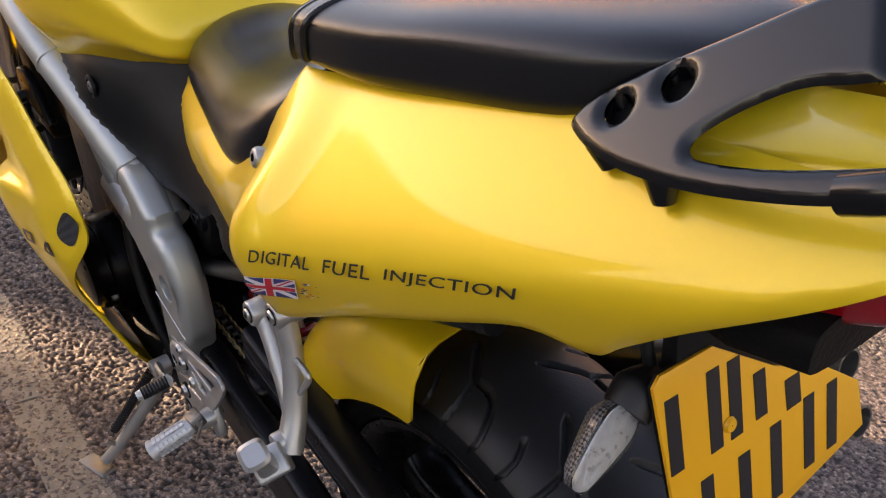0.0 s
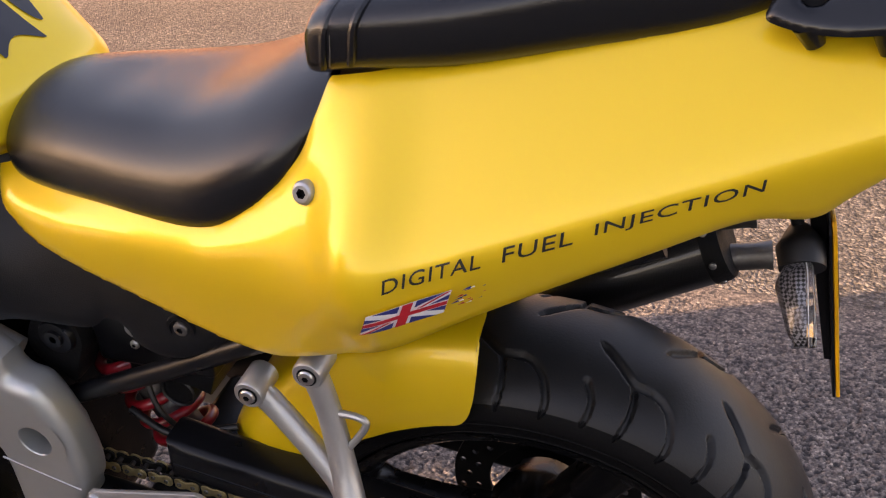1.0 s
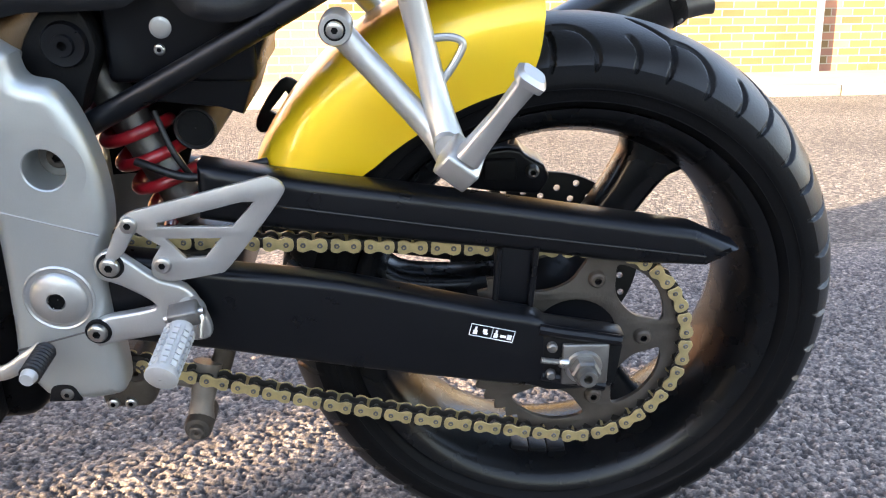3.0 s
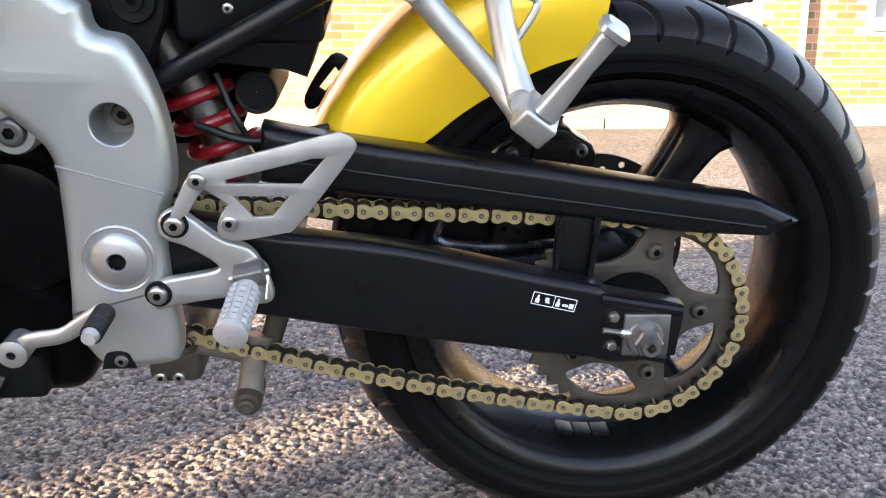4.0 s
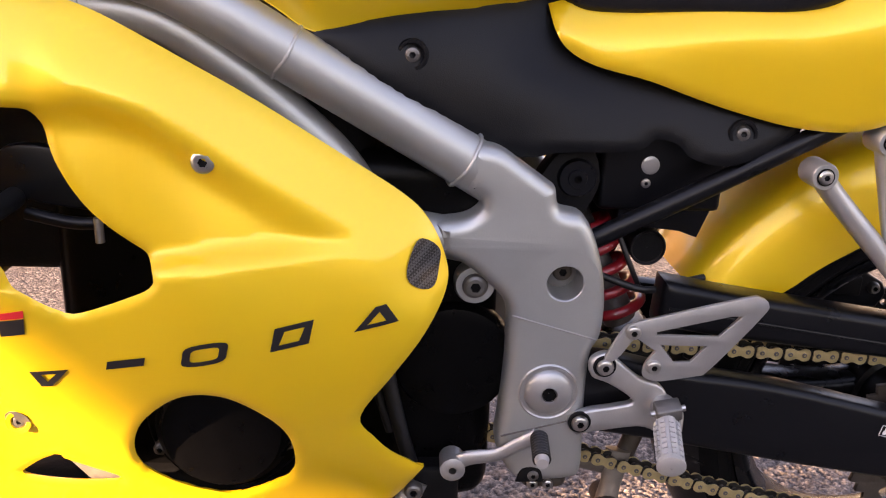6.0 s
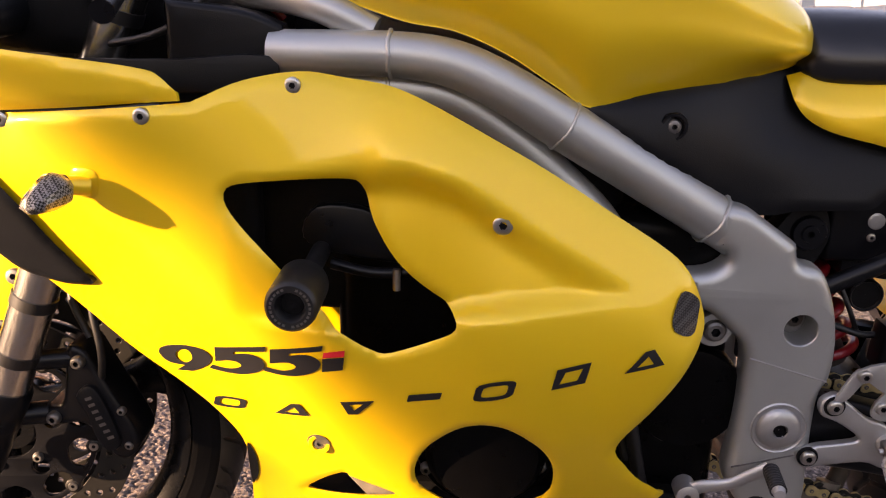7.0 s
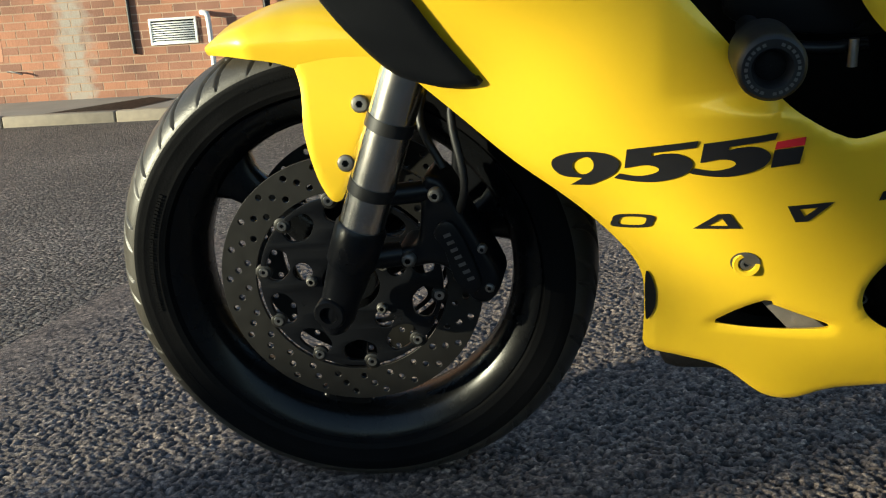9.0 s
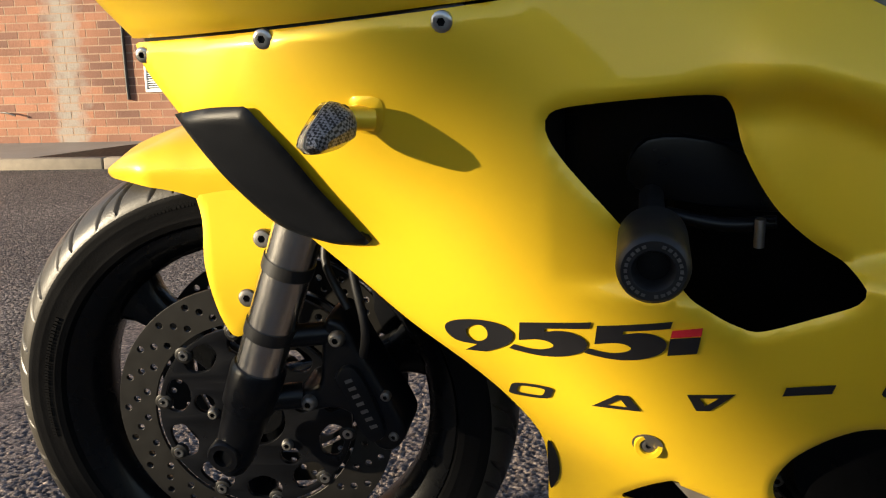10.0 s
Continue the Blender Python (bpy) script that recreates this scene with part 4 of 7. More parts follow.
slot = spline([(-1.0103, 0.3145, True), (-0.9846, 0.3365), (-0.9589, 0.3532, True), (-0.9557, 0.3451, True), (-0.9327, 0.335), (-0.9085, 0.3243), (-0.9045, 0.3198), (-0.9075, 0.3161), (-0.9409, 0.3135), (-0.9777, 0.3128)], 4, True)
fairing = panel("side_fairing", fairing_outline, [scoop, belly_hole, slot], FAIRING, YELLOW, bike, "glossy yellow side fairing with an air scoop", cell=0.006)
panel("side_fairing", fairing_outline, [scoop, belly_hole], FAIRING, YELLOW, bike, "glossy yellow side fairing on the far side", cell=0.012, mirror=True)

tail_outline = spline([(-0.493, 0.779, True), (-0.486, 0.754), (-0.473, 0.737), (-0.447, 0.724), (-0.397, 0.713), (-0.348, 0.697), (-0.297, 0.683), (-0.25, 0.674), (-0.204, 0.673), (-0.169, 0.683), (-0.115, 0.711), (-0.065, 0.739), (0.0, 0.776), (0.09, 0.820), (0.150, 0.848), (0.190, 0.846), (0.212, 0.866), (0.25, 0.90), (0.32, 0.955), (0.345, 0.985, True),
                       (0.28, 0.984), (0.2, 0.975), (0.113, 0.962), (-0.05, 0.926), (-0.140, 0.910, True), (-0.148, 0.885), (-0.160, 0.857), (-0.184, 0.832), (-0.24, 0.802), (-0.307, 0.798), (-0.403, 0.788), (-0.455, 0.788)], 5, True)
tail = panel("tail_fairing", tail_outline, [], TAIL, YELLOW, bike, "glossy yellow tail panel with lettering", cell=0.006)
panel("tail_fairing", tail_outline, [], TAIL, YELLOW, bike, "glossy yellow tail panel on the far side", cell=0.012, mirror=True)

# ---- tank and seats ----
def tank_mesh():
    rings = []
    for x, zb, zt, wb, wm, wt in ((-1.00, 0.865, 0.90, 0.09, 0.10, 0.05), (-0.96, 0.850, 0.945, 0.130, 0.142, 0.09), (-0.90, 0.832, 0.975, 0.143, 0.162, 0.11), (-0.85, 0.824, 0.992, 0.145, 0.170, 0.12), (-0.80, 0.804, 1.0, 0.145, 0.174, 0.125),
                                 (-0.75, 0.774, 1.0, 0.143, 0.174, 0.125), (-0.71, 0.752, 0.995, 0.140, 0.170, 0.12), (-0.65, 0.759, 0.985, 0.122, 0.153, 0.105), (-0.58, 0.768, 0.938, 0.096, 0.128, 0.088), (-0.54, 0.775, 0.904, 0.076, 0.108, 0.078), (-0.51, 0.781, 0.876, 0.064, 0.094, 0.068), (-0.487, 0.786, 0.858, 0.054, 0.080, 0.058), (-0.474, 0.792, 0.846, 0.040, 0.060, 0.042), (-0.467, 0.80, 0.836, 0.015, 0.022, 0.015)):
        h = zt - zb
        half = [(0.0, zb), (wb * 0.6, zb), (wb - 0.004, zb + 0.001), (wb + 0.002, zb + 0.006), (wm * 0.985, zb + h * 0.25), (wm, zb + h * 0.42), (wm * 0.97, zb + h * 0.62), (wt * 1.12, zb + h * 0.84), (wt * 0.7, zb + h * 0.965), (0.0, zt)]
        left = spline(half, 4)
        k = 1 + MID / wm
        rings.append([(x, MID - p[0] * k, p[1]) for p in left] + [(x, MID + p[0] * k, p[1]) for p in reversed(left[1:-1])])
    fine = []
    cols = list(zip(*rings))
    sm = [spline(list(c), 4) for c in cols]
    fine = [[tuple(s[i]) for s in sm] for i in range(len(sm[0]))]
    return mesh_of("tank", *loft_data(fine), YELLOW, angle=50)


tank = put("tank", tank_mesh(), bike, "glossy yellow fuel tank")
tank_tree = BVHTree.FromPolygons([v.co for v in tank.data.vertices], [tuple(p.vertices) for p in tank.data.polygons])


def on_tank(x, y):
    out = []
    for p, q in zip(np.ravel(x), np.ravel(y)):
        hit = tank_tree.ray_cast(Vector((p, q, 1.5)), Vector((0, 0, -1)))[0]
        out.append(hit.z if hit else 0.85)
    return np.array(out)


PAD_WING = [(-0.506, 0.046), (-0.516, 0.036), (-0.545, 0.030), (-0.60, 0.020), (-0.65, 0.014), (-0.655, 0.044), (-0.61, 0.060), (-0.56, 0.064), (-0.53, 0.056)]
for lobe in ([(-0.490, MID - 0.029, True), (-0.500, MID - 0.012), (-0.503, MID), (-0.500, MID + 0.012), (-0.490, MID + 0.029, True), (-0.530, MID + 0.026), (-0.575, MID + 0.016), (-0.63, MID + 0.006), (-0.63, MID - 0.006), (-0.575, MID - 0.016), (-0.530, MID - 0.026)], [(px, MID - w) for px, w in PAD_WING], [(px, MID + w) for px, w in PAD_WING]):
    lobe = spline(lobe, 4, True)
    v, f = panel_data(lobe, [], on_tank, 0.005, 0.0)
    pad_me = mesh_of("tank_pad", [(p[0], p[2], p[1] + 0.0015) for p in v], f, PRINT)
    put("tank_pad", pad_me, tank, "black protective tank pad")


def smooth_rings(stations, n=44, power=3.0, k=4):
    st = [tuple(s) for s in spline(stations, k)]
    return cushion(st, n, power)


seat_rings = smooth_rings([(-0.486, 0.040, 0.788, 0.822), (-0.480, 0.070, 0.772, 0.836), (-0.462, 0.088, 0.761, 0.847), (-0.42, 0.101, 0.757, 0.854), (-0.36, 0.116, 0.757, 0.859), (-0.30, 0.131, 0.757, 0.866), (-0.25, 0.142, 0.763, 0.879), (-0.21, 0.143, 0.779, 0.894), (-0.172, 0.133, 0.810, 0.908), (-0.142, 0.108, 0.855, 0.918)], n=72, power=2.25)
for r in seat_rings:                                      # the sides bulge low and the top is dished along its middle
    z0, z1 = min(p[2] for p in r), max(p[2] for p in r)
    w = max(abs(p[1] - MID) for p in r)
    dish = 0.010 * np.interp(r[0][0], [-0.47, -0.38, -0.28, -0.2], [0, 1, 1, 0])
    r[:] = [(x, y, z0 + (z1 - z0) * ((z - z0) / (z1 - z0)) ** 1.5 - dish * max(0, (z - z0) / (z1 - z0) - 0.5) * 2 * max(0, 1 - (abs(y - MID) / w / 0.7) ** 2)) for x, y, z in r]
put("rider_seat", mesh_of("rider_seat", *loft_data(seat_rings), LEATHER, angle=60), bike, "black vinyl rider seat")
pillion = put("pillion_seat", mesh_of("pillion_seat", *loft_data(smooth_rings([(-0.158, 0.098, 0.908, 0.935), (-0.155, 0.110, 0.902, 0.955), (-0.143, 0.115, 0.903, 0.964), (-0.122, 0.117, 0.908, 0.969), (-0.05, 0.112, 0.914, 0.980), (0.03, 0.100, 0.928, 0.996), (0.11, 0.086, 0.943, 1.009), (0.155, 0.072, 0.962, 1.014), (0.183, 0.052, 0.984, 1.012), (0.195, 0.025, 0.992, 1.004)], n=64, power=3.6)), LEATHER, angle=60), bike, "black vinyl pillion seat with stitched front band")

# ---- frame ----
for side in (-1, 1):
    s = -side
    bar("frame_tube", [(-1.03, sy(side, 0.140), 0.8015), (-1.0, sy(side, 0.145), 0.802), (-0.912, sy(side, 0.150), 0.803), (-0.851, sy(side, 0.150), 0.795), (-0.795, sy(side, 0.148), 0.770), (-0.738, sy(side, 0.140), 0.735), (-0.644, sy(side, 0.126), 0.679), (-0.57, sy(side, 0.116), 0.634), (-0.50, sy(side, 0.108), 0.59)], [0.0225, 0.0225, 0.0225, 0.0235, 0.025, 0.026, 0.0265, 0.0265, 0.026], SILVER, bike, "silver painted frame tube", seg=24)
    bar("frame_tube", [(-1.0, sy(side, 0.120), 0.77), (-0.914, sy(side, 0.128), 0.768), (-0.851, sy(side, 0.128), 0.757), (-0.793, sy(side, 0.126), 0.722), (-0.745, sy(side, 0.122), 0.682), (-0.695, sy(side, 0.118), 0.634), (-0.66, sy(side, 0.115), 0.58)], 0.020, SILVER, bike, "silver lower frame tube", seg=20)
    bar("frame_tube", [(-0.68, sy(side, 0.118), 0.574), (-0.60, sy(side, 0.120), 0.561), (-0.535, sy(side, 0.118), 0.548)], 0.021, SILVER, bike, "silver cross frame tube", seg=20)
cast_outline = spline([(-0.570, 0.650), (-0.544, 0.652), (-0.515, 0.634), (-0.486, 0.614, True), (-0.480, 0.594), (-0.455, 0.585), (-0.437, 0.547), (-0.428, 0.501), (-0.429, 0.462), (-0.438, 0.436), (-0.438, 0.366), (-0.436, 0.308), (-0.448, 0.294), (-0.498, 0.292), (-0.516, 0.306), (-0.529, 0.335), (-0.527, 0.372), (-0.524, 0.452), (-0.527, 0.492), (-0.545, 0.515), (-0.572, 0.536), (-0.600, 0.546, True), (-0.600, 0.578, True), (-0.573, 0.582), (-0.558, 0.592), (-0.558, 0.604), (-0.572, 0.612)], 5, True)
for side in (-1, 1):
    y0, y1 = (-0.142, -0.098) if side < 0 else (0.148, 0.192)
    cast = plate("frame_casting", [cast_outline, ring(-0.471, 0.520, 0.018)], y0, y1, SILVER, bike, "silver cast swingarm pivot plate", bevel=0.014, res=5)
    if side < 0:
        lathe("pivot_recess", [(0.004, -0.1424), (0.0285, -0.1424), (0.0300, -0.1436), (0.0315, -0.1424), (0.0320, -0.138)], CAST, cast, "round machined seat in the casting", centre=(-0.479, 0, 0.401))
        nut = lathe("pivot_nut", [(0.0072, -0.1480), (0.0085, -0.1500), (0.0150, -0.1490), (0.0215, -0.1470), (0.0242, -0.1448), (0.0252, -0.1426)], CAST, cast, "domed steel swingarm pivot nut", centre=(-0.479, 0, 0.401))
        lathe("pivot_socket", [(0.0005, -0.1450), (0.0070, -0.1450), (0.0080, -0.1496)], DARK, nut, "dark hexagonal socket", centre=(-0.479, 0, 0.401), seg=6)
        # shade at the bottom of the well, given by a darker material
        lathe("well_floor", [(0.0005, -0.1062), (0.0176, -0.1062), (0.0176, -0.104)], DULL, cast, "floor of the bolt well, coloured dark for the shade inside", centre=(-0.471, 0, 0.520), seg=24)
        lathe("bolt_well", [(0.0170, -0.1066), (0.0180, -0.1410), (0.0190, -0.1421), (0.0345, -0.1421)], SILVER, cast, "deep round bolt well in the casting", centre=(-0.471, 0, 0.520), seg=40)
        bolt("frame_bolt", (-0.469, -0.111, 0.522), cast, 0.0100, 0.005, RUSTY)

# ---- engine mass ----
bevelled_box("engine", -0.98, -0.53, -0.105, 0.105, 0.24, 0.64, COVER, bike, "dark engine block between the fairings", 0.03, segs=4)
lathe("engine_cover", [(0.001, -0.178), (0.045, -0.178), (0.058, -0.174), (0.068, -0.160), (0.072, -0.10)], COVER, bike, "black round engine cover", centre=(-0.805, 0, 0.368))

# ---- swingarm, chain, guard ----
arm_outline = spline([(-0.50, 0.43), (-0.42, 0.432), (-0.345, 0.417), (-0.234, 0.402), (-0.095, 0.370), (-0.052, 0.361), (-0.038, 0.352, True), (0.030, 0.339), (0.036, 0.330), (0.03, 0.285), (0.02, 0.281), (-0.03, 0.278), (-0.052, 0.284), (-0.102, 0.291), (-0.209, 0.308), (-0.358, 0.335), (-0.45, 0.35), (-0.50, 0.37)], 4, True)
swing = plate("swingarm", [arm_outline], -0.128, -0.093, SATIN, bike, "black box-section swingarm", bevel=0.009, res=3)
guard_outline = spline([(-0.357, 0.507, True), (-0.278, 0.493), (-0.1, 0.467), (0.105, 0.434, True), (0.151, 0.413, True), (0.119, 0.397, True), (0.037, 0.402), (-0.052, 0.415), (-0.2, 0.433), (-0.285, 0.443), (-0.36, 0.455, True)], 4, True)
plate("chain_guard", [guard_outline], -0.100, -0.055, SATIN, bike, "long black chain guard with a pointed end", bevel=0.010, res=2)


def hugger_mesh():
    """A rounded channel over the tyre; its rear end is cut square with a rounded lower corner."""
    rings = []
    for u in [*np.linspace(0, 0.13, 26), *np.linspace(0.15, 1, 32)]:
        a = radians(97.0 + 53.5 * u)
        top = 0.360 + 0.004 * math.sin(u * 3)
        foot = np.interp(u, [0, 0.5, 0.75, 1.0], [0.263, 0.263, 0.268, 0.282])
        t = top - foot
        half = np.array(spline([(-0.096, foot), (-0.1010, foot + t * 0.28), (-0.1005, foot + t * 0.55), (-0.093, top - 0.022), (-0.078, top - 0.008), (-0.045, top - 0.002), (0.0, top)], 8))
        cut = foot + (t - 0.012) * (1 - math.sqrt(max(0, 1 - (1 - min(1, u / 0.13)) ** 2)))
        start = np.interp(cut, half[:, 1], np.arange(len(half)))
        at = np.linspace(start, len(half) - 1, 26)
        left = np.stack([np.interp(at, np.arange(len(half)), half[:, k]) for k in (0, 1)], 1)
        sect = list(left) + [(-y, r) for y, r in left[-2::-1]]
        rings.append([(RW[0] + r * math.cos(a), 0.043 + y, RW[2] + r * math.sin(a)) for y, r in sect])
    v, f = loft_data(rings, closed=False)
    me = bpy.data.meshes.new("hugger")
    me.from_pydata(v, [], f)
    bm = bmesh.new()
    bm.from_mesh(me)
    bmesh.ops.recalc_face_normals(bm, faces=bm.faces)
    bmesh.ops.solidify(bm, geom=bm.faces[:], thickness=0.003)
    bmesh.ops.recalc_face_normals(bm, faces=bm.faces)
    return finish("hugger", bm, YELLOW, True, 50, me)


put("rear_hugger", hugger_mesh(), bike, "glossy yellow rear wheel hugger")
# ---- dark parts inside the fairing ----
bevelled_box("radiator", -1.15, -1.06, -0.115, 0.145, 0.47, 0.72, DARK, bike, "dark radiator behind the front wheel", 0.015)
bevelled_box("airbox_duct", -1.08, -0.66, -0.095, 0.095, 0.50, 0.76, DARK, bike, "dark airbox and ducting", 0.03, segs=3)
bevelled_box("belly_pan", -1.06, -0.63, -0.135, 0.135, 0.236, 0.29, DARK, bike, "dark inside of the belly pan", 0.02)
# hidden box, added to narrow the streak of sun on the road
bevelled_box("belly_light_block", -1.00, -0.785, 0.02, 0.12, 0.14, 0.245, DARK, bike, "hidden dark box added to block sun under the engine", 0.02, segs=3)
for bx, bz in ((-0.872, 0.337), (-0.845, 0.322), (-0.795, 0.318), (-0.768, 0.328), (-0.742, 0.345)):
    bolt("cover_bolt", (bx, -0.150, bz), bike, 0.007, 0.006, DULL, label="small steel engine cover bolt")
lathe("cover_flange", [(0.02, -0.146), (0.078, -0.146), (0.082, -0.14), (0.082, -0.10)], COVER, bike, "black flange of the engine cover", centre=(-0.805, 0, 0.368))
bar("engine_hose", [(-0.66, -0.112, 0.56), (-0.655, -0.125, 0.50), (-0.645, -0.128, 0.42), (-0.628, -0.122, 0.34), (-0.615, -0.11, 0.29)], 0.008, BLACKRUB, bike, "black rubber hose")
bar("engine_hose", [(-0.675, -0.108, 0.47), (-0.66, -0.118, 0.41), (-0.64, -0.118, 0.34)], 0.005, BLACKRUB, bike, "thin black hose")
lathe("clutch_cover", [(0.001, -0.120), (0.050, -0.120), (0.060, -0.117), (0.064, -0.108), (0.064, -0.09)], COVER, bike, "black round casing behind the frame plate", centre=(-0.575, 0, 0.42))
bolt("engine_mount_bolt", (-0.558, -0.124, 0.510), bike, 0.013, 0.008, DULL)
lathe("engine_mount_lug", [(0.008, -0.125), (0.019, -0.125), (0.021, -0.12), (0.021, -0.09)], SILVER, bike, centre=(-0.558, 0, 0.510))

# ---- fairing fittings ----
for bx, bz, r in ((-1.408, 0.726, 0.0075), (-1.275, 0.742, 0.0085), (-1.132, 0.752, 0.0085), (-0.998, 0.779, 0.0085), (-0.798, 0.653, 0.011)):
    by = float(FAIRING(bx, bz)[0])
    bolt("fairing_bolt", (bx, by - 0.0004, bz), fairing, r * 0.9, 0.0024, STEEL, label="round steel fairing bolt")
hx, hz = -0.984, 0.397
hy = float(FAIRING(hx, hz)[0])
cup = ring(hx - 0.001, hz + 0.0005, 0.0128, 20)
wrapped("bolt_well", [cup], DULL, fairing, FAIRING, 0.0012, "dark round bolt recess", 0.004)
lathe("bolt_cup", [(0.0068, hy - 0.0014), (0.0076, hy - 0.0034), (0.0112, hy - 0.0040), (0.0122, hy - 0.0010)], YELLOW, fairing, "yellow bolt collar", centre=(hx, 0, hz), seg=30)
bolt("fairing_bolt", (hx, hy - 0.0010, hz), fairing, 0.0062, 0.0012, DULL)

mouth = spline([(-1.0722, 0.372), (-1.0660, 0.366), (-1.0625, 0.349), (-1.0630, 0.332), (-1.0670, 0.320), (-1.0722, 0.317)], 4, True)
wrapped("chin_vent", [mouth], PLASTIC, fairing, FAIRING, 0.0016, "black vent mouth at the front of the belly", 0.004)
plate("slot_blade", [[(-0.972, 0.348), (-0.950, 0.348), (-0.895, 0.305), (-0.930, 0.300)]], -0.166, -0.162, WEATHERED, fairing, "grey exhaust shield behind the slot", 0.001)
fin_outline = spline([(-1.374, 0.680, True), (-1.335, 0.688), (-1.297, 0.691, True), (-1.268, 0.654), (-1.245, 0.615), (-1.213, 0.568, True), (-1.238, 0.565), (-1.260, 0.568), (-1.296, 0.581), (-1.330, 0.618), (-1.355, 0.653)], 5, True)
panel("air_scoop_trim", fin_outline, [], lambda x, z: FAIRING(x, z) - 0.012, PLASTIC, bike, "matt black plastic blade on the fairing nose", cell=0.005, thick=0.013, lip=0.006)

NOSE = Skin([(-1.420, 0.740, -0.162), (-1.275, 0.747, -0.224), (-1.10, 0.768, -0.238), (-1.117, 0.788, -0.234), (-1.186, 0.80, -0.238), (-1.2, 0.775, -0.238), (-1.312, 0.815, -0.228), (-1.33, 0.78, -0.220), (-1.41, 0.83, -0.195), (-1.46, 0.80, -0.160), (-1.43, 0.80, -0.180), (-1.52, 0.86, -0.125), (-1.56, 0.90, -0.09)])
nose_outline = spline([(-1.420, 0.7385, True), (-1.470, 0.788), (-1.55, 0.875), (-1.575, 0.905, True), (-1.50, 0.875), (-1.42, 0.838), (-1.312, 0.815), (-1.186, 0.801), (-1.135, 0.794), (-1.117, 0.788), (-1.093, 0.766, True)], 5, True)
panel("upper_fairing", nose_outline, [], NOSE, YELLOW, bike, "glossy yellow upper fairing round the cockpit", cell=0.007)
panel("upper_fairing", nose_outline, [], NOSE, YELLOW, bike, "glossy yellow upper fairing on the far side", cell=0.012, mirror=True)

bar("seam_backing", [(x, float(FAIRING(x, z)[0]) + 0.014, z + 0.001) for x, z in ((-1.405, 0.738), (-1.34, 0.740), (-1.275, 0.743), (-1.20, 0.748), (-1.150, 0.7525), (-1.118, 0.757))], 0.0080, PRINT, bike, "black flange behind the panel seam")

# carbon patch on the rear corner of the fairing
patch = spline([(-0.619, 0.583), (-0.609, 0.583), (-0.598, 0.573), (-0.598, 0.560), (-0.602, 0.543), (-0.612, 0.541), (-0.625, 0.549), (-0.627, 0.562)], 4, True)
wrapped("carbon_sticker", [patch], STICKER, fairing, FAIRING, 0.0016, "carbon-look protective sticker", 0.006)


# model marks on the fairing as plain slanted shapes
def slanted(cx, cz, w, h, shear, tilt, kind):
    base = {"block": [[(-.5, 0), (.5, 0), (.5, 1), (-.5, 1)]],
            "ring": [spline([(-.5, .5), (-.45, .9), (0, 1), (.45, .9), (.5, .5), (.45, .1), (0, 0), (-.45, .1)], 3, True), spline([(-.32, .5), (-.28, .75), (0, .8), (.28, .75), (.32, .5), (.28, .25), (0, .2), (-.28, .25)], 3, True)],
            "wedge": [[(-.5, 0), (.5, 0), (.12, 1), (-.12, 1)], [(-.22, .2), (.2, .2), (.0, .72)]],
            "drop": [[(-.5, 1), (.5, 1), (.14, 0), (-.14, 0)], [(-.2, .78), (.2, .78), (.0, .3)]],
            "bar": [[(-.5, 1), (.5, 1), (.5, .45), (-.5, .45)]],
            "slot": [[(-.5, 0), (.5, 0), (.5, 1), (-.5, 1)], [(-.3, .22), (.22, .22), (.3, .78), (-.22, .78)]]}[kind]
    c, s = math.cos(tilt), math.sin(tilt)
    out = []
    for loop in base:
        l = []
        for u, v in loop:
            x, z = u * w + shear * v * h, v * h
            l.append((cx + x * c - z * s, cz + x * s + z * c))
        out.append(l)
    return out


for cx, cz, w, h, tilt, kind in ((-1.087, 0.424, 0.038, 0.016, 0.10, "ring"), (-1.011, 0.434, 0.040, 0.016, 0.13, "wedge"), (-0.944, 0.447, 0.036, 0.017, 0.14, "drop"), (-0.873, 0.465, 0.034, 0.014, 0.17, "bar"), (-0.803, 0.477, 0.040, 0.0215, 0.20, "ring"), (-0.728, 0.494, 0.034, 0.0215, 0.22, "slot"), (-0.653, 0.512, 0.040, 0.0185, 0.24, "wedge")):
    wrapped("model_mark", slanted(cx, cz, w, h, 0.45, tilt, kind), PRINT, fairing, FAIRING, 0.0016, "black slanted mark", 0.008)
# the engine size on the fairing: heavy slanted figures, in millimetres from their foot
NINE = [(-11.8, 24.3), (-7.9, 30.0), (3.7, 33.2), (22.1, 33.0), (40.0, 28.4), (48.0, 21.5), (49.0, 15.5), (43.3, 7.7), (32.6, 2.1), (18.3, -2.5, True), (0.0, 0.0, True), (13.0, 5.9, True), (-2.7, 10.0), (-10.0, 16.7)]
NINE_EYE = [(6.6, 18.1), (9.8, 24.3), (17.1, 27.4), (24.2, 26.6), (26.9, 20.8), (24.5, 13.8), (17.7, 9.9), (10.0, 11.2)]
FIVE = [(17.5, 27.9, True), (77.2, 27.9, True), (74.3, 21.8, True), (37.6, 21.8, True), (36.4, 18.4, True), (47.6, 19.6), (59.0, 17.9), (67.1, 12.0), (68.7, 5.3), (62.4, -1.9), (49.8, -6.4), (35.0, -8.0), (20.4, -6.5), (6.1, -2.6), (0.0, 0.0, True), (5.6, 4.3, True), (16.9, 0.6), (26.7, -0.4), (36.9, 1.5), (40.4, 4.8), (35.9, 8.7), (26.5, 10.4), (11.3, 9.1, True)]


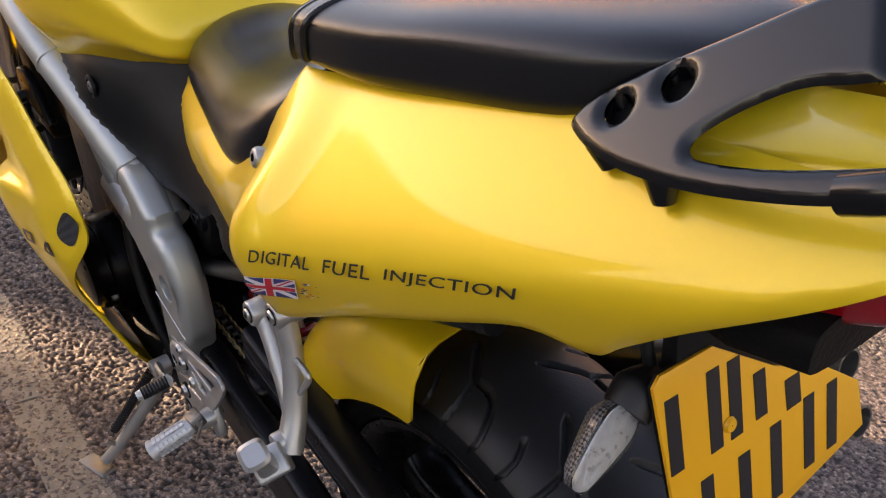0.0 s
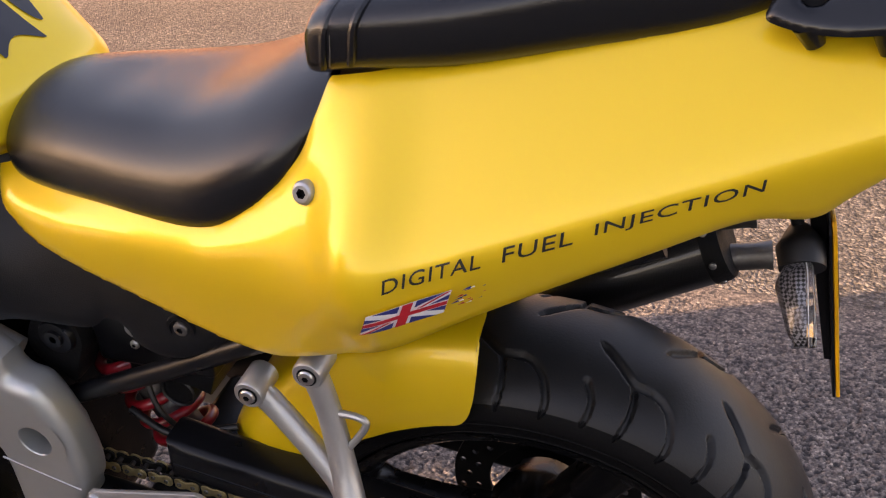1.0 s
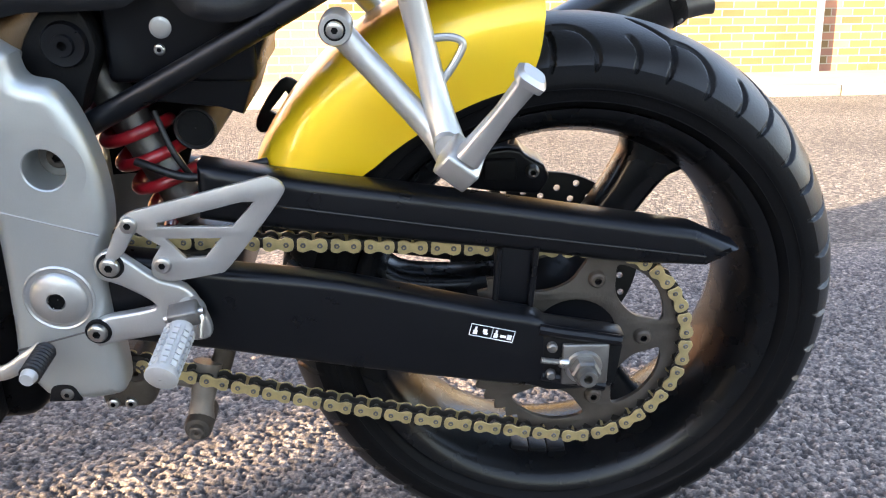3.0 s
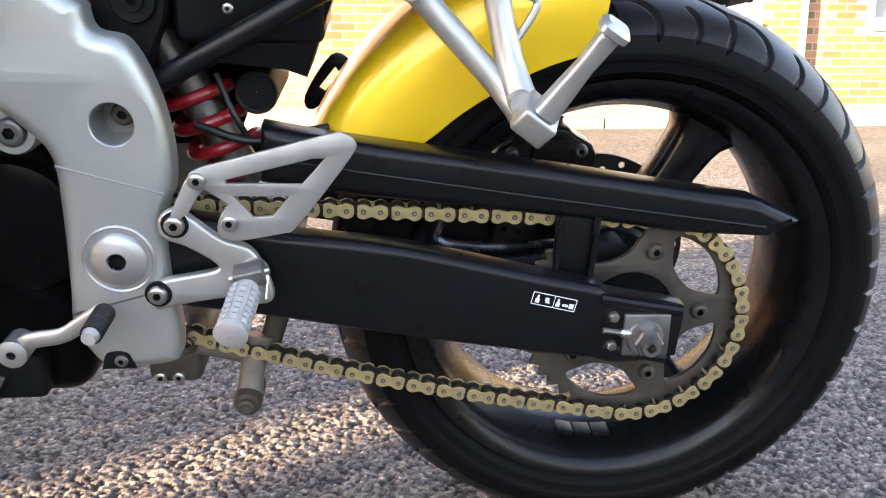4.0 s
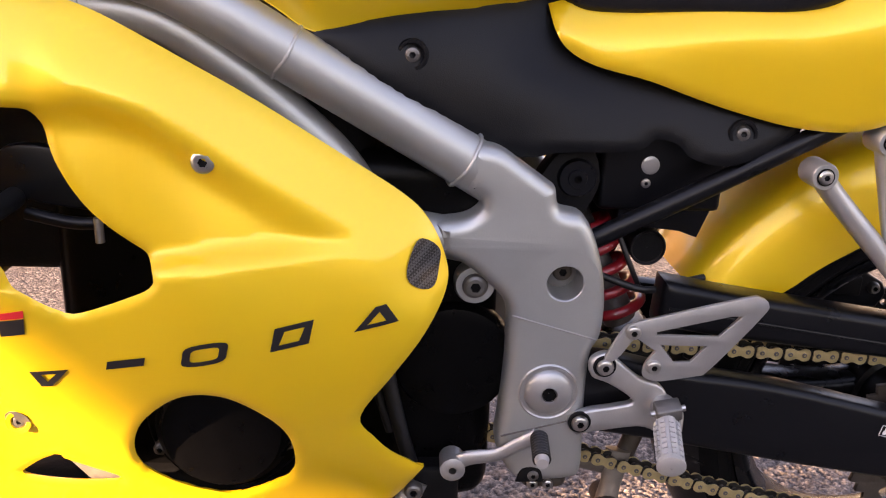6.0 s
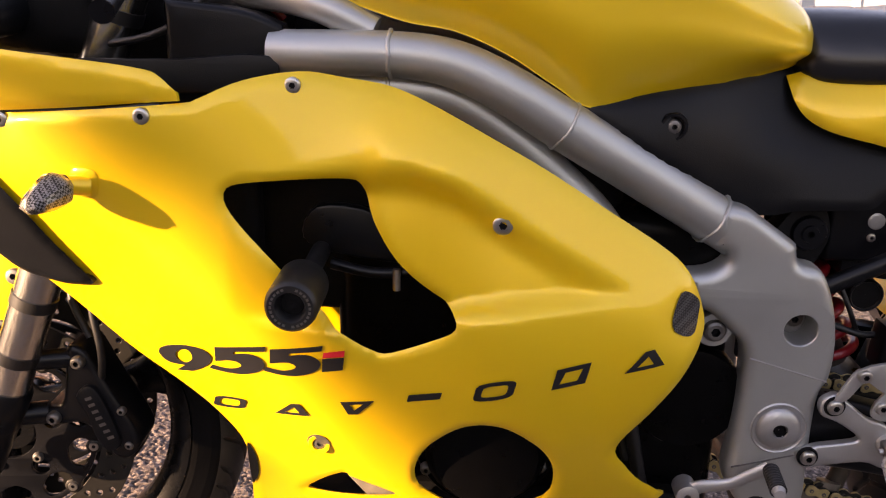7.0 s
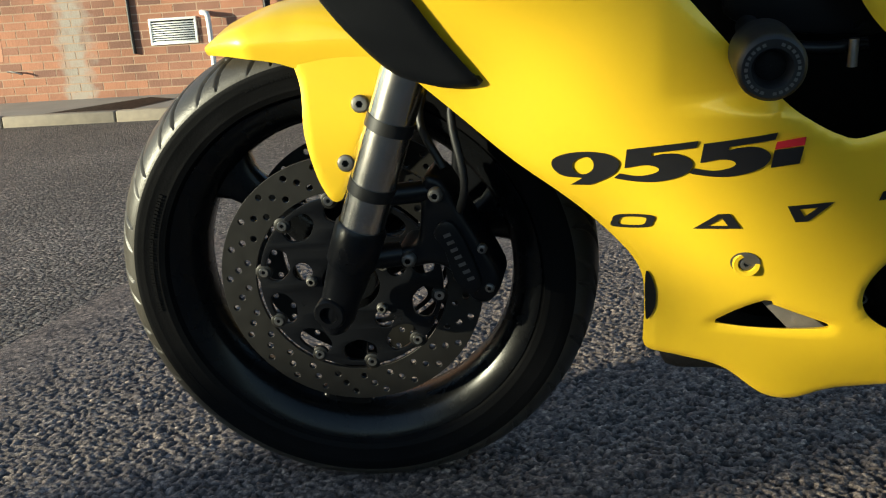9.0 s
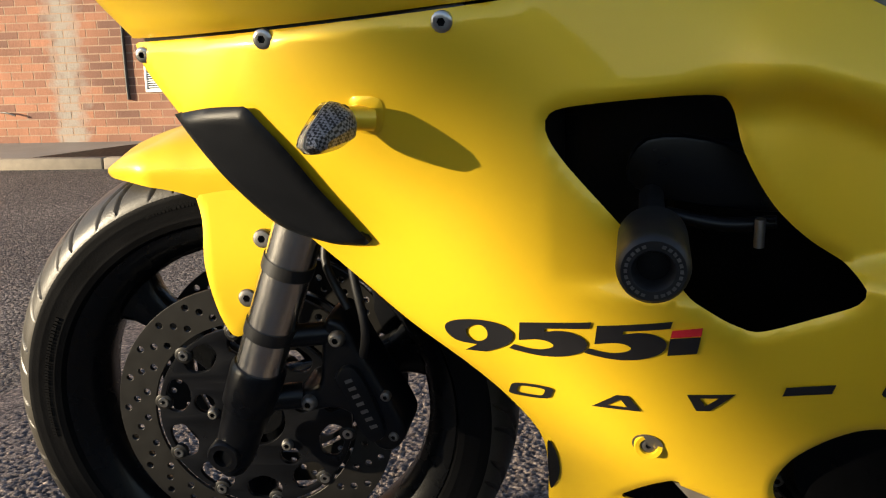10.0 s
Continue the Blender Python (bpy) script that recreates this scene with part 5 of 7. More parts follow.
def figure(loops, ox, oz, tilt, size=0.001):
    c, q = math.cos(tilt) * size, math.sin(tilt) * size
    return [[(ox + p[0] * c - p[1] * q, oz + p[0] * q + p[1] * c) for p in spline(l, 4, True)] for l in loops]


for loops, ox, oz, tilt, size in (([NINE, NINE_EYE], -1.1398, 0.4688, 0.206, 0.001), ([FIVE], -1.0996, 0.4796, 0.206, 0.001), ([FIVE], -1.0365, 0.4910, 0.199, 0.00095)):
    wrapped("model_mark", figure(loops, ox, oz, tilt, size), PRINT, fairing, FAIRING, 0.0016, "heavy black slanted figure", 0.008)
wrapped("model_mark", [[(-0.9728, 0.4998), (-0.9514, 0.5040), (-0.9494, 0.5192), (-0.9713, 0.5158)]], PRINT, fairing, FAIRING, 0.0016, "black slanted block", 0.008)
wrapped("model_mark", [[(-0.9711, 0.5168), (-0.9491, 0.5204), (-0.9484, 0.5275), (-0.9699, 0.5232)]], REDPRINT, fairing, FAIRING, 0.0016, "small red slanted block", 0.008)

# crash bung with its bracket in the scoop
bung = lathe("crash_bung", [(0.011, -0.300), (0.0125, -0.309), (0.0145, -0.312), (0.021, -0.3125), (0.0235, -0.310), (0.0245, -0.305), (0.0245, -0.250), (0.020, -0.24), (0.010, -0.235), (0.010, -0.15)], BLACKRUB, bike, "black round crash protector", centre=(-0.986, 0, 0.598), seg=40)
lathe("bung_cap", [(0.0005, -0.302), (0.006, -0.302), (0.0115, -0.300)], DARK, bung, centre=(-0.986, 0, 0.598), seg=30)
for k in range(26):
    if k in (6, 7, 19):
        continue
    a = 2 * math.pi * k / 26
    v, f = box_data(-0.0011, 0.0011, -0.0002, 0.0002, -0.0013, 0.0013)
    me = mesh_of("print_mark", v, f, DULL, smooth=False)
    me.transform(Matrix.Translation((-0.986 + 0.0178 * math.cos(a), -0.3127, 0.598 + 0.0178 * math.sin(a))) @ Euler((0, -a, 0)).to_matrix().to_4x4())
    put("print_mark", me, bung)
plate("bung_bracket", [spline([(-1.005, 0.61), (-0.99, 0.645), (-0.93, 0.64), (-0.88, 0.60), (-0.885, 0.585), (-0.96, 0.592)], 4, True)], -0.150, -0.135, SATIN, bike, "black mounting bracket inside the scoop", 0.003)
bar("bung_stay", [(-0.975, -0.155, 0.585), (-0.93, -0.16, 0.578), (-0.89, -0.16, 0.58)], 0.006, SATIN, bike, "black stay inside the scoop")
bar("steel_stud", [(-0.904, -0.175, 0.565), (-0.904, -0.175, 0.588)], 0.0042, STEEL, bike, "bright steel stud inside the scoop")


def indicator_mesh(length, height, depth):
    """A leaf-shaped flasher along -z, wide at its root; faceted shell behind, thin lens before it."""
    body, lens = [], []
    for k in range(15):
        u = k / 14
        wide = min(1.0, 0.62 + 2.2 * u) if u < 0.3 else 1.0 - 0.62 * ((u - 0.3) / 0.7) ** 1.35
        if u > 0.9:
            wide *= math.sqrt(max(0.05, 1 - ((u - 0.9) / 0.102) ** 2))
        h = height / 2 * wide
        d = depth * (0.55 + 0.45 * min(1, u * 4)) * (1 - 0.55 * u) * (1 if u < 0.9 else 0.8)
        z = -u * length
        body.append([(0, -h, z), (d * 0.35, -h * 0.94, z), (d * 0.88, -h * 0.52, z), (d, 0, z), (d * 0.88, h * 0.52, z), (d * 0.35, h * 0.94, z), (0, h, z)])
        lens.append([(0, -h, z), (-depth * 0.22, -h * 0.95, z), (-depth * 0.30, -h * 0.6, z), (-depth * 0.31, 0, z), (-depth * 0.30, h * 0.6, z), (-depth * 0.22, h * 0.95, z), (0, h, z)])
    return loft_data(body), loft_data(lens)


def indicator(place, aim, face, length, height, depth, label):
    """place: the root; aim: the way it points; face: the way its lens looks."""
    z = -Vector(aim).normalized()
    x = -Vector(face)
    x = (x - z * x.dot(z)).normalized()
    y = z.cross(x)
    m = Matrix.Translation(place) @ Matrix((x, y, z)).transposed().to_4x4()
    b, l = indicator_mesh(length, height, depth)
    ob = put("indicator", mesh_of("indicator", *b, WEAVE, angle=28), bike, label, m)
    put("lens", mesh_of("lens", *l, LENS, angle=28), ob, "clear indicator lens")
    put("reflector", mesh_of("reflector", *(([(p[0] * 0.12 - 0.001, p[1] * 0.8, p[2]) for p in l[0]]), l[1]), REFLECTOR, angle=10), ob, "bright faceted reflector behind the lens")
    return ob


indicator((-1.211, -0.246, 0.687), (-0.20, -1.0, -0.20), (-1.0, 0.2, 0.0), 0.051, 0.034, 0.024, "clear-lensed front indicator with carbon-look shell")
stalk = bar("indicator_stalk", [(-1.190, -0.232, 0.683), (-1.203, -0.240, 0.685), (-1.212, -0.250, 0.687)], [0.0095, 0.0095, 0.0088], YELLOW, bike, "yellow indicator stalk")
bar("stalk_collar", [(-1.208, -0.245, 0.686), (-1.213, -0.252, 0.687)], 0.0106, BLACKRUB, stalk, "black rubber collar")
bolt("stalk_screw", (-1.203, -0.2495, 0.686), stalk, 0.0030, 0.002, DARK)
ind_base = spline([(-1.207, 0.698), (-1.188, 0.700), (-1.181, 0.694), (-1.184, 0.674), (-1.196, 0.670), (-1.206, 0.676)], 3, True)
panel("indicator_base", ind_base, [], lambda x, z: FAIRING(x, z) - 0.003, YELLOW, bike, cell=0.004, thick=0.003, lip=0.002)
for side in (-1, 1):
    indicator((0.196, sy(side, 0.057), 0.788), (0.10, side * 0.80, -0.50), (1.0, side * -0.1, 0.2), 0.060, 0.038, 0.022, "clear-lensed rear indicator with carbon-look shell")
    boot = bar("indicator_boot", [(0.192, sy(side, 0.030), 0.802), (0.194, sy(side, 0.046), 0.796), (0.196, sy(side, 0.059), 0.787)], [0.008, 0.0175, 0.0160], BLACKRUB, bike, "black rubber indicator boot")
    bar("indicator_cable", [(0.191, sy(side, 0.034), 0.805), (0.184, sy(side, 0.034), 0.830), (0.186, sy(side, 0.03), 0.862)], 0.0045, BLACKRUB, boot, "black cable")

# ---- cockpit ----
bevelled_box("headstock", -1.16, -1.04, -0.095, 0.095, 0.745, 0.90, PLASTIC, bike, "black headstock and inner cockpit panel", 0.02, segs=3)
plate("cockpit_panel", [spline([(-1.30, 0.755, True), (-1.02, 0.765, True), (-1.03, 0.80), (-1.12, 0.795, True), (-1.25, 0.79)], 3, True)], -0.165, -0.158, PLASTIC, bike, "black inner cockpit panel", 0.002)
plate("cockpit_backing", [[(-1.50, 0.86), (-1.38, 0.74), (-0.985, 0.74), (-0.985, 0.87), (-1.05, 0.93), (-1.30, 0.98), (-1.52, 0.98)]], MID - 0.006, MID + 0.006, DARK, bike, "black bulkhead behind the steering head", 0.002)
plate("headstock_side", [spline([(-1.135, 0.765, True), (-1.02, 0.775, True), (-1.012, 0.80), (-1.02, 0.828, True), (-1.06, 0.842), (-1.135, 0.85, True)], 4, True)], -0.150, -0.115, PLASTIC, bike, "dark steering head casting", 0.006, 2)
bar("handlebar", [(-1.18, -0.10, 0.865), (-1.17, -0.17, 0.86), (-1.15, -0.26, 0.845)], 0.011, SATIN, bike, "black clip-on handlebar")
bar("control_cable", [(-1.12, -0.06, 0.90), (-1.10, -0.12, 0.86), (-1.14, -0.14, 0.82), (-1.22, -0.12, 0.80)], 0.004, BLACKRUB, bike, "black control cable")
bar("control_cable", [(-1.10, -0.05, 0.89), (-1.07, -0.10, 0.87), (-1.03, -0.09, 0.83)], 0.004, RED, bike, "red covered cable by the headstock")
INNER = lambda x, z: NOSE(x, z) + 0.012
panel("inner_panel", spline([(-1.40, 0.748, True), (-1.52, 0.865), (-1.42, 0.828), (-1.312, 0.806), (-1.19, 0.793), (-1.13, 0.784), (-1.118, 0.765, True)], 4, True), [], INNER, PLASTIC, bike, "black inner panel of the upper fairing", cell=0.010)
bevelled_box("cockpit_floor", -1.34, -1.02, -0.175, 0.225, 0.744, 0.750, PLASTIC, bike, "black floor of the cockpit", 0.003)
lathe("air_duct", [(0.020, -0.175), (0.026, -0.175), (0.028, -0.170), (0.025, -0.05), (0.020, -0.05)], PLASTIC, bike, "black ribbed air duct", centre=(-1.315, 0, 0.835), seg=28, m=None)
bevelled_box("instrument_panel", -1.40, -1.22, -0.11, 0.11, 0.79, 0.90, DARK, bike, "dark instrument cluster", 0.02)
for side in (-1, 1):
    bar("frame_tube", [(-1.12, sy(side, 0.06), 0.86), (-1.0, sy(side, 0.125), 0.85), (-0.93, sy(side, 0.135), 0.822)], 0.0165, SILVER, bike, "silver upper frame tube by the headstock", seg=18)

# ---- fork, brakes and mudguard ----
for side in (-1, 1):
    top, low = Vector((-1.184, sy(side, 0.105), 0.868)), Vector((-1.418, sy(side, 0.105), 0.292))
    d = (top - low).normalized()
    at = lambda h: low + d * h
    fork = bar("fork_leg", [tuple(at(0.10)), tuple(top)], 0.0250, FORKSILVER, bike, "silver fork tube with black bands", seg=28)
    bar("fork_slider", [tuple(at(h)) for h in (-0.028, -0.020, -0.004, 0.040, 0.062, 0.067, 0.112, 0.117)], [0.010, 0.017, 0.0215, 0.0240, 0.0255, 0.0285, 0.0290, 0.0265], SATIN, fork, "black lower fork slider", seg=24, smooth_path=0)
    for h in (0.162, 0.238, 0.585):
        bar("fork_band", [tuple(at(h - 0.007)), tuple(at(h + 0.007))], 0.0262, BLACKRUB, fork, "black band round the fork tube", seg=28)
    lathe("axle_clamp", [(0.0095, sy(side, 0.118)), (0.0105, sy(side, 0.131)), (0.0165, sy(side, 0.131)), (0.0185, sy(side, 0.128)), (0.0190, sy(side, 0.085))], SATIN, bike, "black axle clamp", centre=(-1.420, 0, 0.299), seg=30)
    body = spline([(-1.305, 0.445), (-1.285, 0.445), (-1.268, 0.412), (-1.252, 0.380), (-1.232, 0.340), (-1.228, 0.318), (-1.243, 0.298), (-1.262, 0.302), (-1.277, 0.330), (-1.300, 0.345), (-1.338, 0.340), (-1.342, 0.362), (-1.320, 0.370), (-1.312, 0.400)], 4, True)
    y0, y1 = (-0.096, -0.034) if side < 0 else (0.084, 0.146)
    cal = plate("brake_caliper", [body], y0, y1, SATIN, bike, "black four-piston brake caliper", 0.008, 3)
    if side < 0:
        for bx, bz in ((-1.290, 0.430), (-1.328, 0.354)):
            bolt("caliper_bolt", (bx, -0.098, bz), cal, 0.0085, 0.007, DULL)
        for bx, bz in ((-1.245, 0.365), (-1.240, 0.318), (-1.262, 0.318)):
            bolt("caliper_bolt", (bx, -0.096, bz), cal, 0.0055, 0.003, DULL)
        bridge = plate("caliper_face", [spline([(-1.297, 0.385), (-1.283, 0.400), (-1.268, 0.390), (-1.250, 0.340), (-1.250, 0.318), (-1.266, 0.312), (-1.280, 0.335), (-1.286, 0.362)], 3, True)], -0.102, -0.090, PLASTIC, cal, "dark caliper face with pale brand marks", 0.004)
        for k in range(7):
            u = k / 6
            v, f = box_data(-0.0019, 0.0019, -0.0003, 0.0003, -0.0042, 0.0042)
            me = mesh_of("brand_mark", v, f, DULL, smooth=False)
            me.transform(Matrix.Translation((-1.281 + 0.018 * u + 0.004 * u * u, -0.1023, 0.384 - 0.052 * u)) @ Euler((0, radians(67), 0)).to_matrix().to_4x4())
            put("brand_mark", me, cal)
    bar("fork_bracket", [tuple(at(0.07)), (-1.34, sy(side, 0.085), 0.355)], 0.014, SATIN, bike, "black caliper bracket on the fork")
    bar("fork_bracket", [tuple(at(0.15)), (-1.30, sy(side, 0.085), 0.43)], 0.012, SATIN, bike, "black caliper bracket on the fork")
bar("brake_hose", [(-1.27, -0.085, 0.40), (-1.255, -0.11, 0.45), (-1.265, -0.10, 0.52), (-1.25, -0.09, 0.60), (-1.20, -0.09, 0.70)], 0.0045, BLACKRUB, bike, "black brake hose")
bar("brake_hose", [(-1.285, -0.07, 0.45), (-1.31, -0.055, 0.50), (-1.30, -0.03, 0.55)], 0.0045, BLACKRUB, bike, "black brake hose")


def mudguard_mesh():
    rings = []
    for k in range(49):
        u = k / 48
        a = radians(117.5 - 75 * u)
        grow = min(1.0, math.sqrt(u / 0.16)) if u > 0 else 0.0
        w = 0.006 + 0.069 * grow
        top = np.interp(u, [0, 0.1, 0.25, 0.5, 1], [0.321, 0.329, 0.333, 0.333, 0.330])
        inner = top - 0.003 - np.interp(u, [0, 0.1, 0.3, 1], [0.004, 0.028, 0.066, 0.066])
        sect = spline([(-w, inner), (-w * 1.0, inner + (top - inner) * 0.45), (-w * 0.82, top - (top - inner) * 0.22), (-w * 0.45, top - 0.004 * grow), (0, top), (w * 0.45, top - 0.004 * grow), (w * 0.82, top - (top - inner) * 0.22), (w, inner + (top - inner) * 0.45), (w, inner)], 4)
        rings.append([(rad * math.cos(a), y, rad * math.sin(a)) for y, rad in sect])
    v, f = loft_data(rings, closed=False)
    me = bpy.data.meshes.new("mudguard")
    me.from_pydata(v, [], f)
    bm = bmesh.new()
    bm.from_mesh(me)
    bmesh.ops.recalc_face_normals(bm, faces=bm.faces)
    bmesh.ops.solidify(bm, geom=bm.faces[:], thickness=0.003)
    bmesh.ops.recalc_face_normals(bm, faces=bm.faces)
    return finish("mudguard", bm, YELLOW, True, 50, me)


guard = put("front_mudguard", mudguard_mesh(), bike, "glossy yellow front mudguard", FRONT)
lobe = spline([(p[0] - 0.010, *p[1:]) for p in [(-0.022, 0.285, True), (-0.012, 0.243), (-0.014, 0.193), (-0.006, 0.145), (0.006, 0.117), (0.017, 0.114), (0.026, 0.126), (0.057, 0.191), (0.083, 0.245), (0.100, 0.285, True), (0.04, 0.298)]], 5, True)
for side in (-1, 1):
    SIDE = Skin([(-0.02, 0.285, -0.0728), (0.09, 0.285, -0.0728), (0.04, 0.2, -0.086), (0.01, 0.12, -0.089), (0.04, 0.25, -0.0790)])
    ms = panel("mudguard_side", lobe, [], SIDE, YELLOW, guard, cell=0.005, thick=0.003, mirror=side > 0, lip=0.002)
    if side > 0:
        ms.data.transform(Matrix.Translation((0, -2 * MID, 0)))
for bx, bz in ((0.044, 0.223), (0.020, 0.158)):
    bolt("mudguard_bolt", (bx, -0.088, bz), guard, 0.0098, 0.004, DULL, facing=(0, -1, 0.1))

# ---- black side panel, subframe, shock ----
SIDEPANEL = Skin([(-0.72, 0.75, -0.140), (-0.50, 0.785, -0.045), (-0.626, 0.736, -0.131), (-0.56, 0.75, -0.095), (-0.3, 0.665, -0.101), (-0.25, 0.67, -0.100), (-0.44, 0.72, -0.072), (-0.47, 0.745, -0.056), (-0.54, 0.642, -0.112), (-0.40, 0.66, -0.098), (-0.36, 0.69, -0.088), (-0.50, 0.70, -0.095), (-0.29, 0.69, -0.092)])
side_outline = spline([(-0.735, 0.757, True), (-0.60, 0.775), (-0.49, 0.795, True), (-0.462, 0.765), (-0.43, 0.742), (-0.30, 0.70), (-0.225, 0.690, True), (-0.244, 0.664, True), (-0.303, 0.635), (-0.345, 0.638), (-0.362, 0.652), (-0.384, 0.656), (-0.404, 0.644), (-0.477, 0.642), (-0.508, 0.637), (-0.545, 0.640, True), (-0.62, 0.683), (-0.68, 0.722)], 4, True)
for side in (-1, 1):
    sp_ = panel("side_panel", side_outline, [], SIDEPANEL, PLASTIC, bike, "matt black plastic side panel under the seat", cell=0.008, mirror=side > 0, lip=0.005)
    if side < 0:
        for bx, bz in ((-0.300, 0.665), (-0.626, 0.735)):
            by = float(SIDEPANEL(bx, bz)[0])
            lathe("bolt_cup", [(0.003, by + 0.005), (0.0095, by + 0.004), (0.011, by - 0.002), (0.014, by - 0.002), (0.015, by + 0.001)], PLASTIC, sp_, centre=(bx, 0, bz), seg=24)
            bolt("panel_bolt", (bx, by + 0.001, bz), sp_, 0.0075, 0.004, DULL)
    bar("subframe_tube", [(-0.49, sy(side, 0.085), 0.520), (-0.34, sy(side, 0.095), 0.601), (-0.22, sy(side, 0.100), 0.668), (-0.12, sy(side, 0.100), 0.72), (0.10, sy(side, 0.085), 0.81)], 0.0105, SATIN, bike, "black tubular subframe rail", seg=18)
bevelled_box("battery_box", -0.43, -0.300, -0.070, 0.070, 0.575, 0.70, SATIN, bike, "black battery tray", 0.006)
plate("battery_tray_end", [[(-0.405, 0.557), (-0.337, 0.550), (-0.317, 0.543), (-0.292, 0.612), (-0.27, 0.655), (-0.405, 0.655)]], -0.06, 0.06, SATIN, bike, "black underside of the battery tray", 0.003)
bolt("tray_rivet", (-0.379, -0.0705, 0.624), bike, 0.0095, 0.0015, CAST, socket=False, label="round metal tray fastener")
bolt("tray_rivet", (-0.382, -0.0705, 0.605), bike, 0.005, 0.002, STEEL)
lathe("breather_tube", [(0.017, -0.048), (0.0185, -0.050), (0.020, -0.048), (0.020, 0.06), (0.017, 0.06)], BLACKRUB, bike, "open black rubber tube", centre=(-0.365, 0, 0.527), seg=30, close=True)
shock_top, shock_low = Vector((-0.470, -0.020, 0.605)), Vector((-0.380, -0.020, 0.432))
axis = (shock_low - shock_top).normalized()
shock = bar("shock_absorber", [tuple(shock_top), tuple(shock_low)], 0.019, DULL, bike, "rear shock absorber with a red coil spring", seg=24)
lathe("shock_bush", [(0.004, -0.093), (0.009, -0.093), (0.010, -0.090), (0.018, -0.090), (0.020, -0.086), (0.020, -0.04)], SATIN, shock, "bolt at the top of the shock", centre=(-0.457, 0, 0.613), seg=26)
plate("inner_mudguard", [[(-0.47, 0.46), (-0.395, 0.465), (-0.375, 0.52), (-0.335, 0.56), (-0.31, 0.70), (-0.47, 0.70)]], MID - 0.004, MID + 0.004, DARK, bike, "black inner mudguard behind the shock", 0.001)
lathe("tube_mouth", [(0.0005, -0.045), (0.0168, -0.045)], DARK, bike, "dark mouth of the rubber tube", centre=(-0.365, 0, 0.527), seg=30)
plate("shock_mount", [spline([(-0.50, 0.59), (-0.475, 0.64), (-0.445, 0.645), (-0.432, 0.61), (-0.445, 0.575), (-0.46, 0.55)], 4, True)], -0.084, -0.05, DARK, bike, "dark shock mounting casting", 0.004)
side_v = axis.cross(Vector((0, 1, 0))).normalized()
coil = []
for k in range(121):
    u = k / 120
    a = 2 * math.pi * 5.2 * u + 2.2
    coil.append(tuple(shock_top + axis * (0.058 + 0.137 * u) + side_v * 0.031 * math.cos(a) + Vector((0, 1, 0)) * 0.031 * math.sin(a)))
put("coil_spring", mesh_of("coil_spring", *tube_data(coil, 0.0062, 12), RED), shock, "red painted coil spring")
bar("wiring", [(-0.42, -0.06, 0.50), (-0.37, -0.07, 0.487), (-0.33, -0.06, 0.492), (-0.30, -0.05, 0.495)], 0.004, BLACKRUB, bike, "black wiring by the shock")
bar("wiring", [(-0.40, -0.05, 0.545), (-0.385, -0.06, 0.51), (-0.37, -0.055, 0.48)], 0.003, BLACKRUB, bike, "black wiring by the shock")

# weld beads and seams on the frame
def weld(p, q, u, r, size, mat, label):
    """A bead round a tube that runs from p to q, at the share u of the way."""
    p, q = Vector(p), Vector(q)
    d = (q - p).normalized()
    n1 = d.cross(Vector((0, 1, 0))).normalized()
    n2 = d.cross(n1)
    mid = p + (q - p) * u
    pts = [tuple(mid + n1 * r * math.cos(w) + n2 * r * math.sin(w) + d * 0.0006 * math.sin(5 * w)) for w in np.linspace(0, 2 * math.pi, 49)]
    return bar("weld_bead", pts, [size * (1 + 0.18 * math.sin(i * 2.3)) for i in range(49)], mat, bike, label, seg=8, smooth_path=0)


weld((-0.644, -0.126, 0.679), (-0.57, -0.116, 0.634), 0.95, 0.0276, 0.0020, SILVER, "rough weld bead on the frame tube")
weld((-1.0, -0.145, 0.802), (-0.912, -0.150, 0.803), 1.0, 0.0226, 0.0022, SILVER, "weld seam on the frame tube")
weld((-1.0, -0.120, 0.77), (-0.914, -0.128, 0.768), 1.0, 0.0200, 0.0022, SILVER, "weld seam on the frame tube")
weld((-0.795, -0.148, 0.770), (-0.738, -0.140, 0.735), 1.0, 0.0258, 0.0018, SILVER, "weld seam on the frame tube")
bar("frame_seam", [(-0.521, -0.1418, 0.485), (-0.435, -0.1418, 0.460)], 0.0011, CAST, bike, "cast seam line", seg=6)
bar("frame_seam", [(-0.525, -0.1418, 0.349), (-0.441, -0.1418, 0.372)], 0.0011, DULL, bike, "cast seam line", seg=6)
plate("frame_notch", [spline([(-0.506, 0.294, True), (-0.500, 0.310), (-0.482, 0.310), (-0.476, 0.294, True)], 4, True)], -0.1428, -0.139, DARK, bike, "dark notch at the foot of the casting", 0.0005)
bolt("frame_bolt", (-0.488, -0.1425, 0.302), bike, 0.006, 0.003, DULL)

# ---- rearset, pegs, levers, side stand ----
rs_outline = spline([(-0.440, 0.441), (-0.425, 0.450), (-0.412, 0.441), (-0.388, 0.422), (-0.365, 0.413), (-0.352, 0.390), (-0.347, 0.366), (-0.362, 0.360), (-0.385, 0.367), (-0.437, 0.359), (-0.449, 0.357), (-0.458, 0.372), (-0.441, 0.384), (-0.416, 0.389), (-0.394, 0.394), (-0.398, 0.402), (-0.420, 0.416), (-0.438, 0.424)], 4, True)
rearset = plate("footrest_hanger", [rs_outline], -0.152, -0.140, CAST, bike, "silver forged footrest hanger", 0.003, 2)
